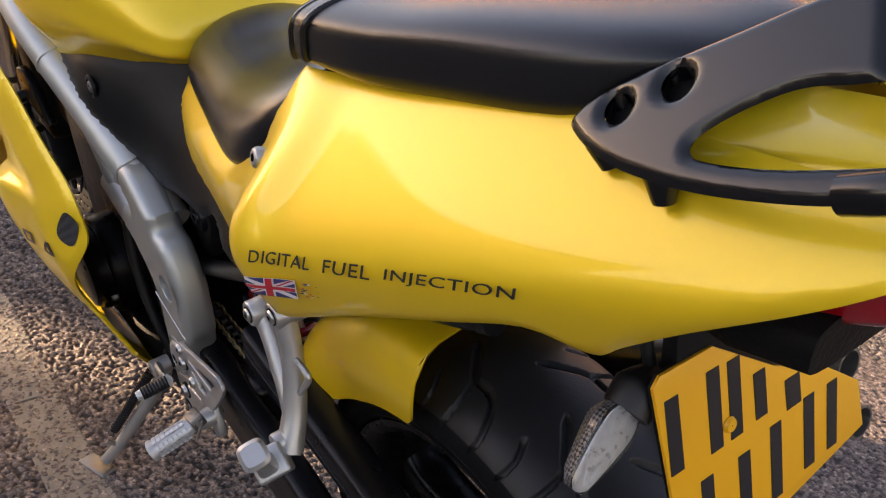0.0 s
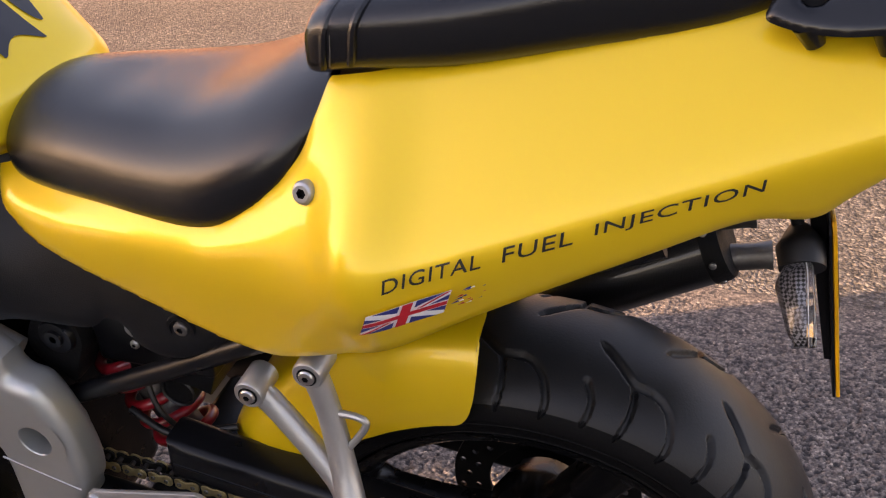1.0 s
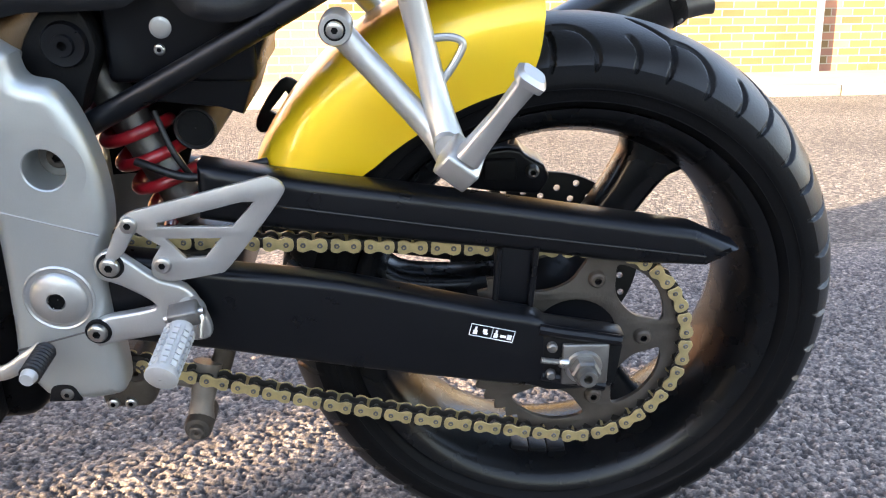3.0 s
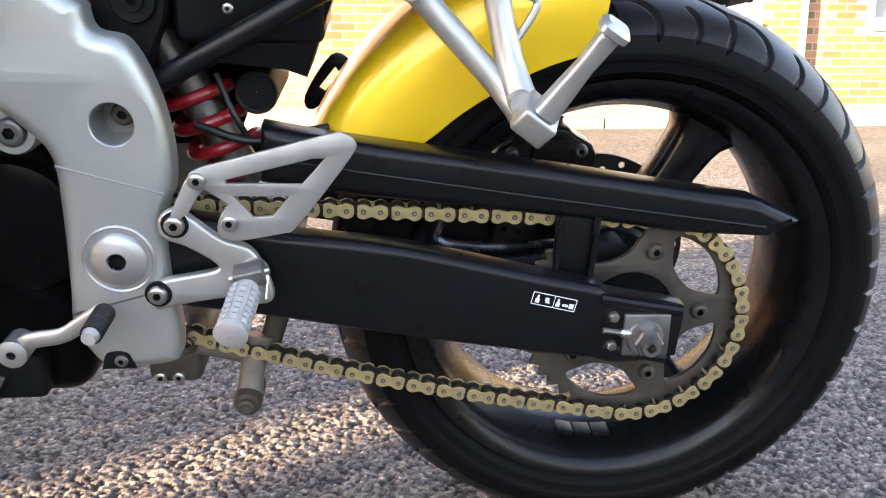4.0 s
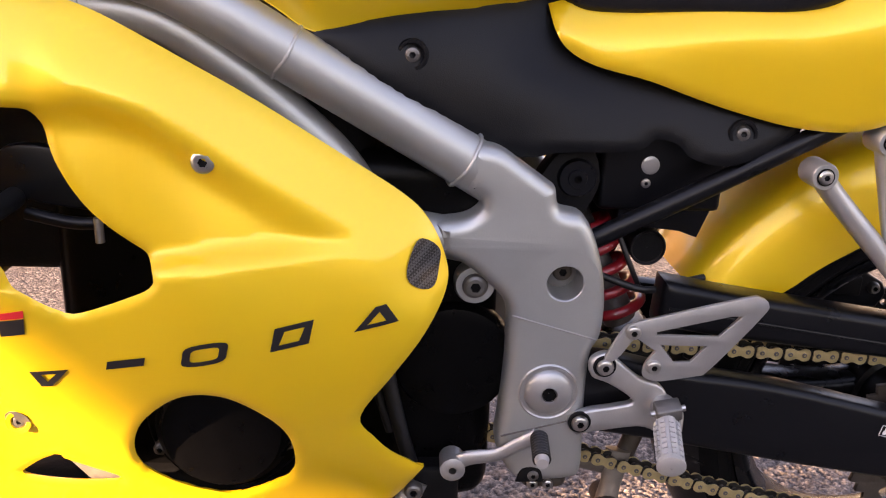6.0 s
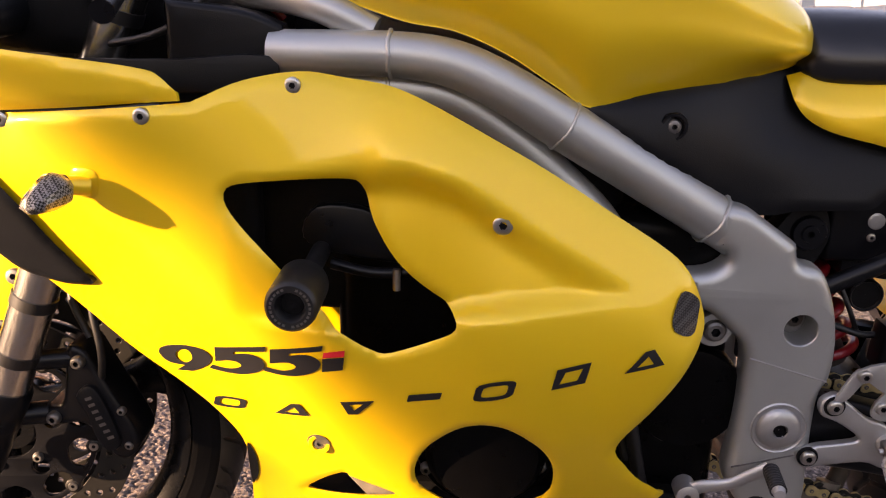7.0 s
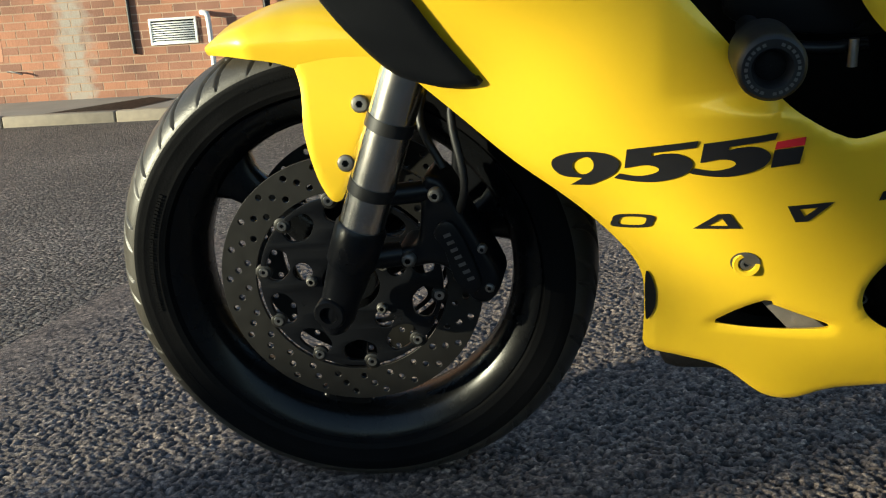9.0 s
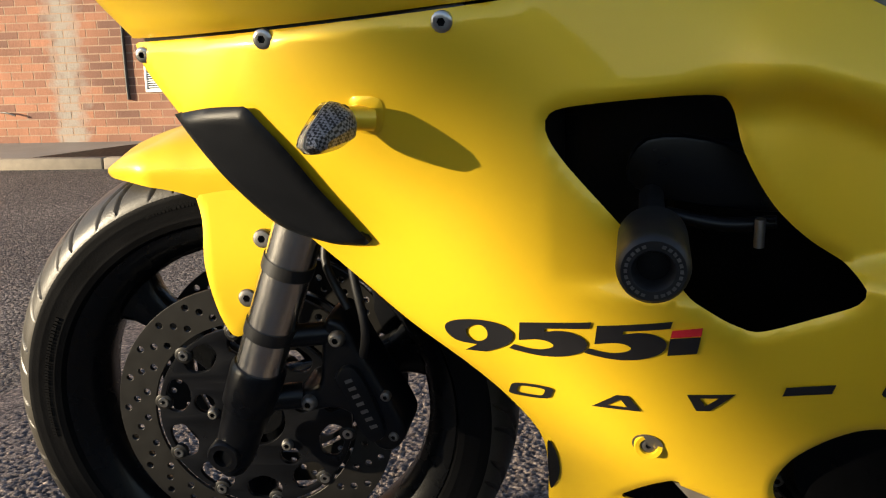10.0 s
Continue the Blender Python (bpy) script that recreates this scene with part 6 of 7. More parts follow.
for bx, bz in ((-0.426, 0.436), (-0.446, 0.372)):
    lathe("bolt_washer", [(0.004, -0.1535), (0.0112, -0.1535), (0.0118, -0.1525), (0.0118, -0.150)], DARK, rearset, "dark washer", centre=(bx, 0, bz), seg=24)
    bolt("hanger_bolt", (bx, -0.1535, bz), rearset, 0.0088, 0.005, STEEL)
plate("toggle_link", [spline([(-0.430, 0.440), (-0.412, 0.478), (-0.402, 0.482), (-0.396, 0.474), (-0.404, 0.462), (-0.415, 0.446)], 4, True)], -0.156, -0.150, CAST, rearset, "small silver link", 0.002)
heel_outline = spline([(-0.410, 0.480), (-0.400, 0.488), (-0.385, 0.492), (-0.296, 0.515), (-0.282, 0.5165), (-0.272, 0.509), (-0.277, 0.495), (-0.322, 0.437), (-0.334, 0.430, True), (-0.362, 0.425), (-0.376, 0.424), (-0.388, 0.429), (-0.388, 0.442), (-0.379, 0.457, True), (-0.395, 0.468)], 4, True)
hole_a = [(-0.380, 0.4775), (-0.307, 0.4955), (-0.297, 0.4955), (-0.317, 0.4735), (-0.379, 0.4745)]
hole_b = [(-0.374, 0.4635), (-0.328, 0.4630), (-0.342, 0.4460), (-0.359, 0.4450)]
heel = plate("heel_guard", [heel_outline, hole_a, hole_b], -0.160, -0.155, CAST, bike, "silver triangular heel guard with cut-outs", 0.001)
for bx, bz in ((-0.403, 0.477), (-0.379, 0.440)):
    bolt("heel_guard_bolt", (bx, -0.160, bz), heel, 0.0075, 0.004, STEEL)


def peg(root, tip, r, mat, parent, label, knurl=True):
    a, b = Vector(root), Vector(tip)
    d = (b - a).normalized()
    m = Matrix.Translation(a) @ d.to_track_quat("Z", "Y").to_matrix().to_4x4()
    n = (b - a).length
    v, f = lathe_data([(0.001, 0), (r * 0.85, 0), (r, n * 0.12), (r * 0.95, n * 0.5), (r * 1.02, n * 0.86), (r * 1.22, n * 0.92), (r * 1.22, n * 0.97), (r * 0.9, n), (0.001, n * 1.005)], 18, "z")
    ob = put("footpeg", mesh_of("footpeg", v, f, mat), parent, label, m)
    if knurl:
        k_me = mesh_of("peg_stud", *box_data(-0.0024, 0.0024, -0.0024, 0.0024, -0.0014, 0.0018), mat, smooth=False)
        for i in range(7):
            for j in range(9):
                ang = 2 * math.pi * j / 9
                put("peg_stud", k_me, ob, "", Matrix.Translation((r * math.cos(ang), r * math.sin(ang), n * (0.17 + 0.105 * i))) @ Euler((0, math.pi / 2, ang)).to_matrix().to_4x4())
    return ob


peg((-0.365, -0.176, 0.389), (-0.373, -0.232, 0.3695), 0.0115, WHITERUB, bike, "pale studded aluminium footpeg")
lathe("peg_clevis", [(0.004, -0.176), (0.010, -0.176), (0.012, -0.168), (0.013, -0.150)], CAST, bike, "silver footpeg clevis", centre=(-0.362, 0, 0.392), seg=22)
bevelled_box("peg_joint", -0.013, 0.013, -0.009, 0.009, -0.008, 0.008, DULL, bike, "dark steel folding joint of the footpeg", 0.002, Matrix.Translation((-0.363, -0.172, 0.398)) @ Euler((radians(18), radians(-12), 0)).to_matrix().to_4x4())
bar("joint_pin", [(-0.380, -0.173, 0.394), (-0.346, -0.173, 0.402)], 0.0032, STEEL, bike, "steel pin of the footpeg joint", seg=10)
bar("peg_spring", [(-0.355, -0.165, 0.405), (-0.349, -0.172, 0.395), (-0.350, -0.178, 0.378)], 0.0022, STEEL, bike, "steel footpeg return spring", seg=8)
shift = bar("gear_lever", [(-0.573, -0.150, 0.321), (-0.558, -0.155, 0.331), (-0.530, -0.158, 0.337), (-0.510, -0.160, 0.350), (-0.490, -0.162, 0.362)], [0.009, 0.0085, 0.0075, 0.0075, 0.009], CAST, bike, "silver gear lever with a rubber peg", seg=14, flat=0.6)
lathe("gear_lever_boss", [(0.004, -0.163), (0.008, -0.163), (0.013, -0.161), (0.013, -0.135)], CAST, shift, centre=(-0.575, 0, 0.320), seg=22)
rubber_pts = [(-0.489 - 0.002 * u, -0.164 - 0.036 * u, 0.362 - 0.004 * u) for u in np.linspace(0, 1, 18)]
put("gear_peg", mesh_of("gear_peg", *tube_data(rubber_pts, [0.0085 + 0.0009 * (i % 2) for i in range(18)], 16), BLACKRUB), shift, "ribbed black rubber gear peg")
bar("gear_peg_tip", [(-0.491, -0.200, 0.358), (-0.4915, -0.207, 0.3573)], [0.0075, 0.006], WHITERUB, shift, "pale worn tip of the gear peg")
stand = bar("side_stand", [(-0.612, -0.128, 0.285), (-0.630, -0.142, 0.245), (-0.662, -0.178, 0.170), (-0.695, -0.220, 0.095), (-0.712, -0.242, 0.062)], [0.014, 0.012, 0.0105, 0.010, 0.010], CAST, bike, "silver side stand leg", seg=16, flat=0.8)
foot_m = Matrix.Translation((-0.722, -0.255, 0.0425)) @ Euler((radians(-8.8), 0, radians(20))).to_matrix().to_4x4()
bevelled_box("stand_foot", -0.034, 0.030, -0.016, 0.016, 0.0, 0.009, DULL, stand, "flat worn stand foot", 0.004, foot_m)
bar("stand_prong", [(-0.69, -0.215, 0.098), (-0.70, -0.232, 0.112)], 0.0045, DULL, stand, "small stand prong", seg=8)
s0, s1 = Vector((-0.640, -0.150, 0.262)), Vector((-0.700, -0.216, 0.128))
sa = (s1 - s0).normalized()
sb = sa.cross(Vector((1, 0, 0))).normalized()
sc_ = sa.cross(sb)
put("stand_spring", mesh_of("stand_spring", *tube_data([tuple(s0 + (s1 - s0) * u + sb * 0.0065 * math.cos(2 * math.pi * 30 * u) + sc_ * 0.0065 * math.sin(2 * math.pi * 30 * u)) for u in np.linspace(0, 1, 340)], 0.0017, 6), SATIN), stand, "coiled steel stand spring")
bevelled_box("stand_bracket", -0.635, -0.565, -0.128, -0.07, 0.255, 0.30, DARK, bike, "dark stand bracket under the engine", 0.006)
bolt("stand_pivot", (-0.614, -0.142, 0.282), stand, 0.010, 0.006, DULL)
link = bar("suspension_link", [(-0.388, -0.075, 0.222), (-0.384, -0.072, 0.245), (-0.376, -0.062, 0.285)], [0.0145, 0.012, 0.015], WEATHERED, bike, "weathered alloy suspension link", flat=0.8)
lathe("link_bolt", [(0.002, -0.099), (0.006, -0.100), (0.008, -0.099), (0.008, -0.093), (0.0125, -0.092), (0.0145, -0.088), (0.0145, -0.05)], RUSTY, link, centre=(-0.388, 0, 0.222), seg=18)
bar("linkage_rod", [(-0.452, -0.06, 0.281), (-0.43, -0.06, 0.275), (-0.385, -0.058, 0.262)], [0.014, 0.0115, 0.0115], WEATHERED, bike, "weathered alloy linkage arm", seg=14)
lathe("linkage_bush", [(0.004, -0.085), (0.009, -0.086), (0.012, -0.083), (0.013, -0.04)], RUSTY, bike, "rusty linkage bush", centre=(-0.444, 0, 0.287), seg=18)
bar("linkage_rod", [(-0.352, -0.050, 0.318), (-0.362, -0.052, 0.285), (-0.371, -0.055, 0.262)], [0.012, 0.011, 0.012], RUSTY, bike, "rusty linkage rod", seg=12)
bevelled_box("linkage_bracket", -0.488, -0.434, -0.07, 0.07, 0.234, 0.275, RUSTY, bike, "dark rusty linkage bracket below the casting", 0.011, segs=3)
for bx in (-0.475, -0.457):
    bolt("linkage_bolt", (bx, -0.0705, 0.2435), bike, 0.0065, 0.004, STEEL)

# ---- pillion pegs ----
for side in (-1, 1):
    y = lambda v: sy(side, v)
    hanger = bar("pillion_hanger", [(-0.225, y(0.119), 0.631), (-0.204, y(0.119), 0.607), (-0.150, y(0.132), 0.549), (-0.131, y(0.152), 0.527)], [0.0115, 0.011, 0.011, 0.013], CAST, bike, "silver cast pillion footrest hanger", seg=16)
    bar("hanger_arm", [(-0.166, y(0.120), 0.666), (-0.155, y(0.122), 0.622), (-0.143, y(0.132), 0.570), (-0.130, y(0.150), 0.530)], [0.0115, 0.011, 0.012, 0.014], CAST, hanger, "", seg=16)
    bar("hanger_loop", [(-0.150, y(0.123), 0.622), (-0.130, y(0.124), 0.623), (-0.121, y(0.124), 0.617), (-0.128, y(0.126), 0.602), (-0.140, y(0.128), 0.585)], 0.0034, CAST, hanger, "", seg=10)
    for bx, bz in ((-0.225, 0.631), (-0.166, 0.666)):
        lathe("hanger_eye", [(0.006, y(0.132)), (0.0125, y(0.132)), (0.0138, y(0.130)), (0.0138, y(0.100))], CAST, hanger, centre=(bx, 0, bz), seg=22)
        if side < 0:
            lathe("bolt_washer", [(0.003, -0.1327), (0.0088, -0.1327), (0.0090, -0.130)], DARK, hanger, "dark washer", centre=(bx, 0, bz), seg=24)
            bolt("hanger_bolt", (bx, -0.1325, bz), hanger, 0.0072, 0.003, STEEL)
    clevis_m = Matrix.Translation((-0.126, y(0.172), 0.531)) @ Euler((radians(-side * 28), radians(38), 0)).to_matrix().to_4x4()
    bevelled_box("peg_clevis", -0.016, 0.016, -0.017, 0.017, -0.012, 0.012, CAST, hanger, "", 0.003, clevis_m)
    lathe("clevis_pin", [(0.001, y(0.163)), (0.010, y(0.163)), (0.011, y(0.160)), (0.011, y(0.14))], CAST, hanger, centre=(-0.136, 0, 0.541), seg=18)
    rt, tp = Vector((-0.120, y(0.180), 0.538)), Vector((-0.073, y(0.206), 0.611))
    dd = (tp - rt).normalized()
    u1 = dd.cross(Vector((0, 1, 0))).normalized()
    u2 = dd.cross(u1)
    rings = []
    for w, p in ((0.011, 0), (0.010, 0.1), (0.0075, 0.55), (0.0085, 0.88), (0.0125, 0.90), (0.0130, 0.96), (0.0095, 1.0)):
        q = rt + (tp - rt) * p
        rings.append([tuple(q + u1 * w * math.copysign(abs(math.cos(a)) ** 0.55, math.cos(a)) + u2 * w * math.copysign(abs(math.sin(a)) ** 0.55, math.sin(a))) for a in np.linspace(0, 2 * math.pi, 25)[:-1]])
    put("pillion_peg", mesh_of("pillion_peg", *loft_data(rings), CAST, angle=40), bike, "silver folding pillion footpeg")

# ---- swingarm details, axle, chain ----
bevelled_box("guard_stay", -0.087, -0.050, -0.096, -0.088, 0.352, 0.425, SATIN, bike, "black chain guard stay", 0.002)
for gx in (-0.087, -0.052):
    bar("stay_rib", [(gx, -0.100, 0.356), (gx + 0.004, -0.100, 0.422)], 0.003, SATIN, bike, seg=8)
bar("guard_crease", [(-0.35, -0.0995, 0.478), (-0.1, -0.1005, 0.440), (0.115, -0.1005, 0.409)], 0.0016, SATIN, bike, "raised crease along the chain guard", seg=8)
plate("axle_recess", [[(-0.042, 0.344), (0.034, 0.331), (0.030, 0.288), (-0.040, 0.300)]], -0.1290, -0.127, DARK, bike, "dark axle slot in the swingarm", 0.0003)
bar("swingarm_rail", [(-0.046, -0.126, 0.349), (-0.02, -0.129, 0.345), (0.031, -0.129, 0.336)], 0.0055, SATIN, bike, "black upper rail of the axle slot", seg=10)
bar("swingarm_rail", [(-0.042, -0.126, 0.298), (0.02, -0.129, 0.286)], 0.0055, SATIN, bike, "black lower rail of the axle slot", seg=10)
bevelled_box("axle_adjuster", -0.024, 0.021, -0.134, -0.128, 0.291, 0.335, DULL, bike, "steel axle adjuster plate", 0.002)
lathe("axle_washer", [(0.006, -0.137), (0.0165, -0.137), (0.018, -0.134), (0.018, -0.130)], STEEL, bike, centre=(-0.003, 0, 0.311), seg=26)
v, f = lathe_data([(0.008, -0.150), (0.0125, -0.150), (0.0145, -0.147), (0.0145, -0.137)], 6)
put("axle_nut", mesh_of("axle_nut", [(p[0] - 0.003, p[1], p[2] + 0.311) for p in v], f, DULL, angle=20), bike, "hexagonal steel axle nut")
lathe("axle_end", [(0.004, -0.155), (0.0045, -0.158), (0.0085, -0.158), (0.0095, -0.155), (0.0095, -0.14)], DULL, bike, "threaded hollow axle end", centre=(-0.003, 0, 0.311), seg=20)
bar("adjuster_screw", [(-0.044, -0.133, 0.319), (-0.020, -0.133, 0.315)], 0.0030, DULL, bike, "steel adjuster screw", seg=8)
bolt("adjuster_screw_head", (-0.022, -0.133, 0.3155), bike, 0.0055, 0.005, STEEL, facing=(-1, 0, 0.1), socket=False)
bolt("adjuster_pinch_bolt", (-0.034, -0.132, 0.332), bike, 0.005, 0.004, DULL, socket=False)
bolt("adjuster_pinch_bolt", (-0.034, -0.132, 0.302), bike, 0.005, 0.004, DULL, socket=False)
# warning label: white outline and unreadable signs
ux, uz = 0.972, -0.234
def on_arm(u, v):
    return (-0.111 + u * ux - v * uz * -1 * 0 + v * 0.234, 0.358 + u * uz + v * 0.972)
def label_bar(u0, v0, u1, v1):
    me = curve_mesh("label_print", [[on_arm(u0, v0), on_arm(u1, v0), on_arm(u1, v1), on_arm(u0, v1)]], 0.0003, 0, WHITE, smooth=False)
    me.transform(Matrix.Translation((0, -0.1288, 0)))
    put("label_print", me, swing, "white printed warning sign")
for q in ((0, 0, 0.043, 0.0007), (0, -0.012, 0.043, -0.0113), (0, -0.012, 0.0007, 0), (0.0423, -0.012, 0.043, 0), (0.0212, -0.012, 0.0217, 0), (0.0035, -0.010, 0.0075, -0.0055), (0.0045, -0.0055, 0.0065, -0.002), (0.0135, -0.0085, 0.0175, -0.0065), (0.0125, -0.0065, 0.0165, -0.003), (0.0235, -0.010, 0.0275, -0.0055), (0.0245, -0.0055, 0.0265, -0.002), (0.030, -0.0085, 0.0355, -0.006), (0.0365, -0.0095, 0.041, -0.0045)):
    label_bar(*q)

CY = -0.076
chain_path = [(-0.49, 0.4330)] + [(x, 0.4330 + (x + 0.49) * -0.0460) for x in np.linspace(-0.45, 0.02, 40)]
rc = (0.003, 0.304)
for a in np.linspace(radians(78), radians(-95), 50):
    chain_path.append((rc[0] + 0.109 * math.cos(a), rc[1] + 0.109 * math.sin(a)))
for u in np.linspace(0.03, 1, 40):
    chain_path.append((-0.0065 - 0.4375 * u, 0.1955 + 0.101 * u - 0.010 * math.sin(math.pi * u)))
for a in np.linspace(radians(255), radians(95), 30):
    chain_path.append((-0.478 + 0.0735 * math.cos(a), 0.367 + 0.0705 * math.sin(a)))
P = np.array(chain_path + [chain_path[0]])
S = np.concatenate([[0], np.cumsum(np.hypot(*np.diff(P, axis=0).T))])
count = int(round(S[-1] / 0.015875 / 2)) * 2
marks = [np.array([np.interp(S[-1] * k / count, S, P[:, 0]), np.interp(S[-1] * k / count, S, P[:, 1])]) for k in range(count)]


def link_mesh(name, y0, mat, h, hole):
    p = 0.015875
    out = spline([(-0.0015 - h * 0.55, 0), (-h * 0.75, h * 0.75), (0, h), (p * 0.28, h * 0.78), (p * 0.5, h * 0.64), (p * 0.72, h * 0.78), (p, h), (p + h * 0.75, h * 0.75), (p + h * 0.95, 0), (p + h * 0.75, -h * 0.75), (p, -h), (p * 0.72, -h * 0.78), (p * 0.5, -h * 0.64), (p * 0.28, -h * 0.78), (0, -h), (-h * 0.75, -h * 0.75)], 2, True)
    me = bpy.data.meshes.new(name)
    bm = bmesh.new()
    for y in (y0, -y0):
        one = curve_mesh(name, [out], 0.002, 0.0003, mat, res=0)
        one.transform(Matrix.Translation((0, y, 0)))
        bm.from_mesh(one)
        bpy.data.meshes.remove(one)
    for cx in (0, p):
        v, f = lathe_data([(0.001, -abs(y0) - 0.0022), (0.0022, -abs(y0) - 0.0022), (0.0027, -abs(y0) - 0.0016), (0.0027, abs(y0) + 0.0016)], 10)
        vs = [bm.verts.new((q[0] + cx, q[1], q[2])) for q in v]
        for q in f:
            bm.faces.new([vs[i] for i in q]).material_index = 1
    bm.to_mesh(me)
    bm.free()
    me.materials.append(mat)
    me.materials.append(DULL)
    return me


outer, inner = link_mesh("chain_link", 0.0085, GOLD, 0.0074, True), link_mesh("chain_link", 0.0055, OILY, 0.0074, True)
chain = new("drive_chain")
chain.parent = bike
tagged(chain, "gold drive chain with oily inner links")
roll = mesh_of("chain_roller", *lathe_data([(0.001, -0.005), (0.0050, -0.005), (0.0050, 0.005), (0.001, 0.005)], 12), OILY)
for k in range(count):
    a, b = marks[k], marks[(k + 1) % count]
    ang = math.atan2(b[1] - a[1], b[0] - a[0])
    put("chain_link", outer if k % 2 == 0 else inner, chain, "", Matrix.Translation((a[0], CY, a[1])) @ Euler((0, -ang, 0)).to_matrix().to_4x4())

# ---- tail: lettering, flag, lamps, plate, rail ----
bolt("seat_bolt", (-0.147, float(TAIL(-0.147, 0.841)[0]) - 0.002, 0.841), tail, 0.0092, 0.006, CAST, facing=(-0.15, -1, 0.3))
tx0, tz0, tx1, tz1 = -0.0735, 0.8135, 0.1555, 0.8872
tl = math.hypot(tx1 - tx0, tz1 - tz0)
tc, ts = (tx1 - tx0) / tl, (tz1 - tz0) / tl
for word, u0, u1 in (("DIGITAL", 0.0, 0.274), ("FUEL", 0.333, 0.521), ("INJECTION", 0.577, 1.0)):
    me = text_mesh("lettering", word, PRINT, 1.0, 0.0, 0.0, 1.08)
    co = np.array([v.co for v in me.vertices])
    lo, hi = co.min(0), co.max(0)
    cap = 0.0098
    for v in me.vertices:
        u = (v.co.x - lo[0]) / (hi[0] - lo[0])
        h = (v.co.z - lo[2]) / (hi[2] - lo[2]) * cap - cap - 0.0014
        d = (u0 + (u1 - u0) * u) * tl + 0.38 * h
        v.co = (tx0 + d * tc - h * ts, v.co.y, tz0 + d * ts + h * tc)
    lay("lettering", me, tail, TAIL, 0.0028, "black lettering", 0.012)
fl = np.array([(-0.0955, 0.7585), (-0.0375, 0.7800), (-0.0300, 0.8035), (-0.0865, 0.7815)])
def on_flag(u, v):
    p = fl[0] * (1 - u) * (1 - v) + fl[1] * u * (1 - v) + fl[2] * u * v + fl[3] * (1 - u) * v
    return tuple(p)
def flag_piece(mat, pts, lift):
    wrapped("flag_print", [[on_flag(*p) for p in pts]], mat, tail, TAIL, lift, "printed flag sticker piece", 0.008)
flag_piece(WHITE, [(0, 0), (1.0, 0), (1.0, 1), (0, 1)], 0.0026)
for pts in ([(0, 0.16), (0, 0.36), (0.22, 0.36)], [(0, 0.64), (0, 0.84), (0.22, 0.64)], [(0.08, 0), (0.40, 0), (0.40, 0.28)], [(0.08, 1), (0.40, 1), (0.40, 0.72)], [(0.60, 0), (0.92, 0), (0.60, 0.28)], [(0.60, 1), (0.92, 1), (0.60, 0.72)], [(1, 0.16), (1, 0.36), (0.78, 0.36)], [(1, 0.64), (1, 0.84), (0.78, 0.64)]):
    flag_piece(BLUE, pts, 0.0032)
for pts in ([(0, 0.42), (1.0, 0.42), (1.0, 0.58), (0, 0.58)], [(0.44, 0), (0.56, 0), (0.56, 1), (0.44, 1)], [(0, 0), (0.06, 0), (0.36, 0.36), (0.30, 0.36)], [(0.70, 0.64), (0.64, 0.64), (0.94, 1), (1, 1)]):
    flag_piece(REDPRINT, pts, 0.0036)
rng = random.Random(4)
for k in range(16):
    u, v = 1.05 + 0.42 * rng.random(), 0.1 + 0.8 * rng.random()
    s = 0.09 * (1.55 - u)
    flag_piece(rng.choice((WHITE, WHITE, BLUE, REDPRINT)), [(u, v), (u + 2.2 * s, v + 0.3 * s), (u + 1.6 * s, v + 2.0 * s)], 0.003)

# stitched band across the front of the pillion seat
def on_seat(x, lift):
    """A line over the pillion seat at x."""
    st = [(-0.155, 0.110, 0.902, 0.955), (-0.143, 0.115, 0.903, 0.964), (-0.122, 0.117, 0.908, 0.969), (-0.05, 0.120, 0.922, 0.980)]
    w, z0, z1 = (np.interp(x, [s[0] for s in st], [s[i] for s in st]) for i in (1, 2, 3))
    r = []
    for a in np.linspace(math.pi * 1.10, -math.pi * 0.10, 50):
        c, s = math.cos(a), math.sin(a)
        r.append((x + 0.010 * s, MID + (w + lift) * math.copysign(abs(c) ** (2 / 3.6), c), (z0 + z1) / 2 + ((z1 - z0) / 2 + lift) * math.copysign(abs(s) ** (2 / 3.6), s)))
    return r
for x in (-0.139, -0.117):
    bar("seat_seam", on_seat(x, 0.0002), 0.0032, LEATHER, pillion, "raised seam over the seat front", seg=8, smooth_path=0)
bar("seat_stitching", on_seat(-0.1335, 0.0004), 0.0007, DULL, pillion, "fine stitching", seg=5, smooth_path=0)

put("undertray", mesh_of("undertray", *loft_data(cushion([(-0.10, 0.08, 0.70, 0.76), (0.03, 0.085, 0.750, 0.81), (0.13, 0.080, 0.832, 0.87), (0.20, 0.070, 0.862, 0.90), (0.25, 0.080, 0.868, 0.905), (0.295, 0.078, 0.880, 0.915)], 24, 5)), DARK, angle=50), bike, "black plastic undertray below the tail")
put("tail_light", mesh_of("tail_light", *loft_data(cushion([(0.255, 0.060, 0.890, 0.915), (0.285, 0.062, 0.893, 0.940), (0.315, 0.056, 0.908, 0.955), (0.335, 0.045, 0.928, 0.960), (0.342, 0.02, 0.945, 0.96)], 28, 3)), REDLENS, angle=60), bike, "red tail light lens")
put("tail_top", mesh_of("tail_top", *loft_data(cushion([(0.08, 0.060, 0.92, 0.950), (0.20, 0.056, 0.935, 0.974), (0.28, 0.048, 0.95, 0.990), (0.34, 0.036, 0.96, 0.994), (0.365, 0.02, 0.975, 0.990)], 40, 3)), YELLOW, angle=60), bike, "glossy yellow top of the tail")
tilt = math.atan2(0.020, 0.088)
pm = Matrix.Translation((0.225, 0.009, 0.758)) @ Euler((0, 0, math.pi / 2)).to_matrix().to_4x4() @ Euler((-tilt, 0, 0)).to_matrix().to_4x4()
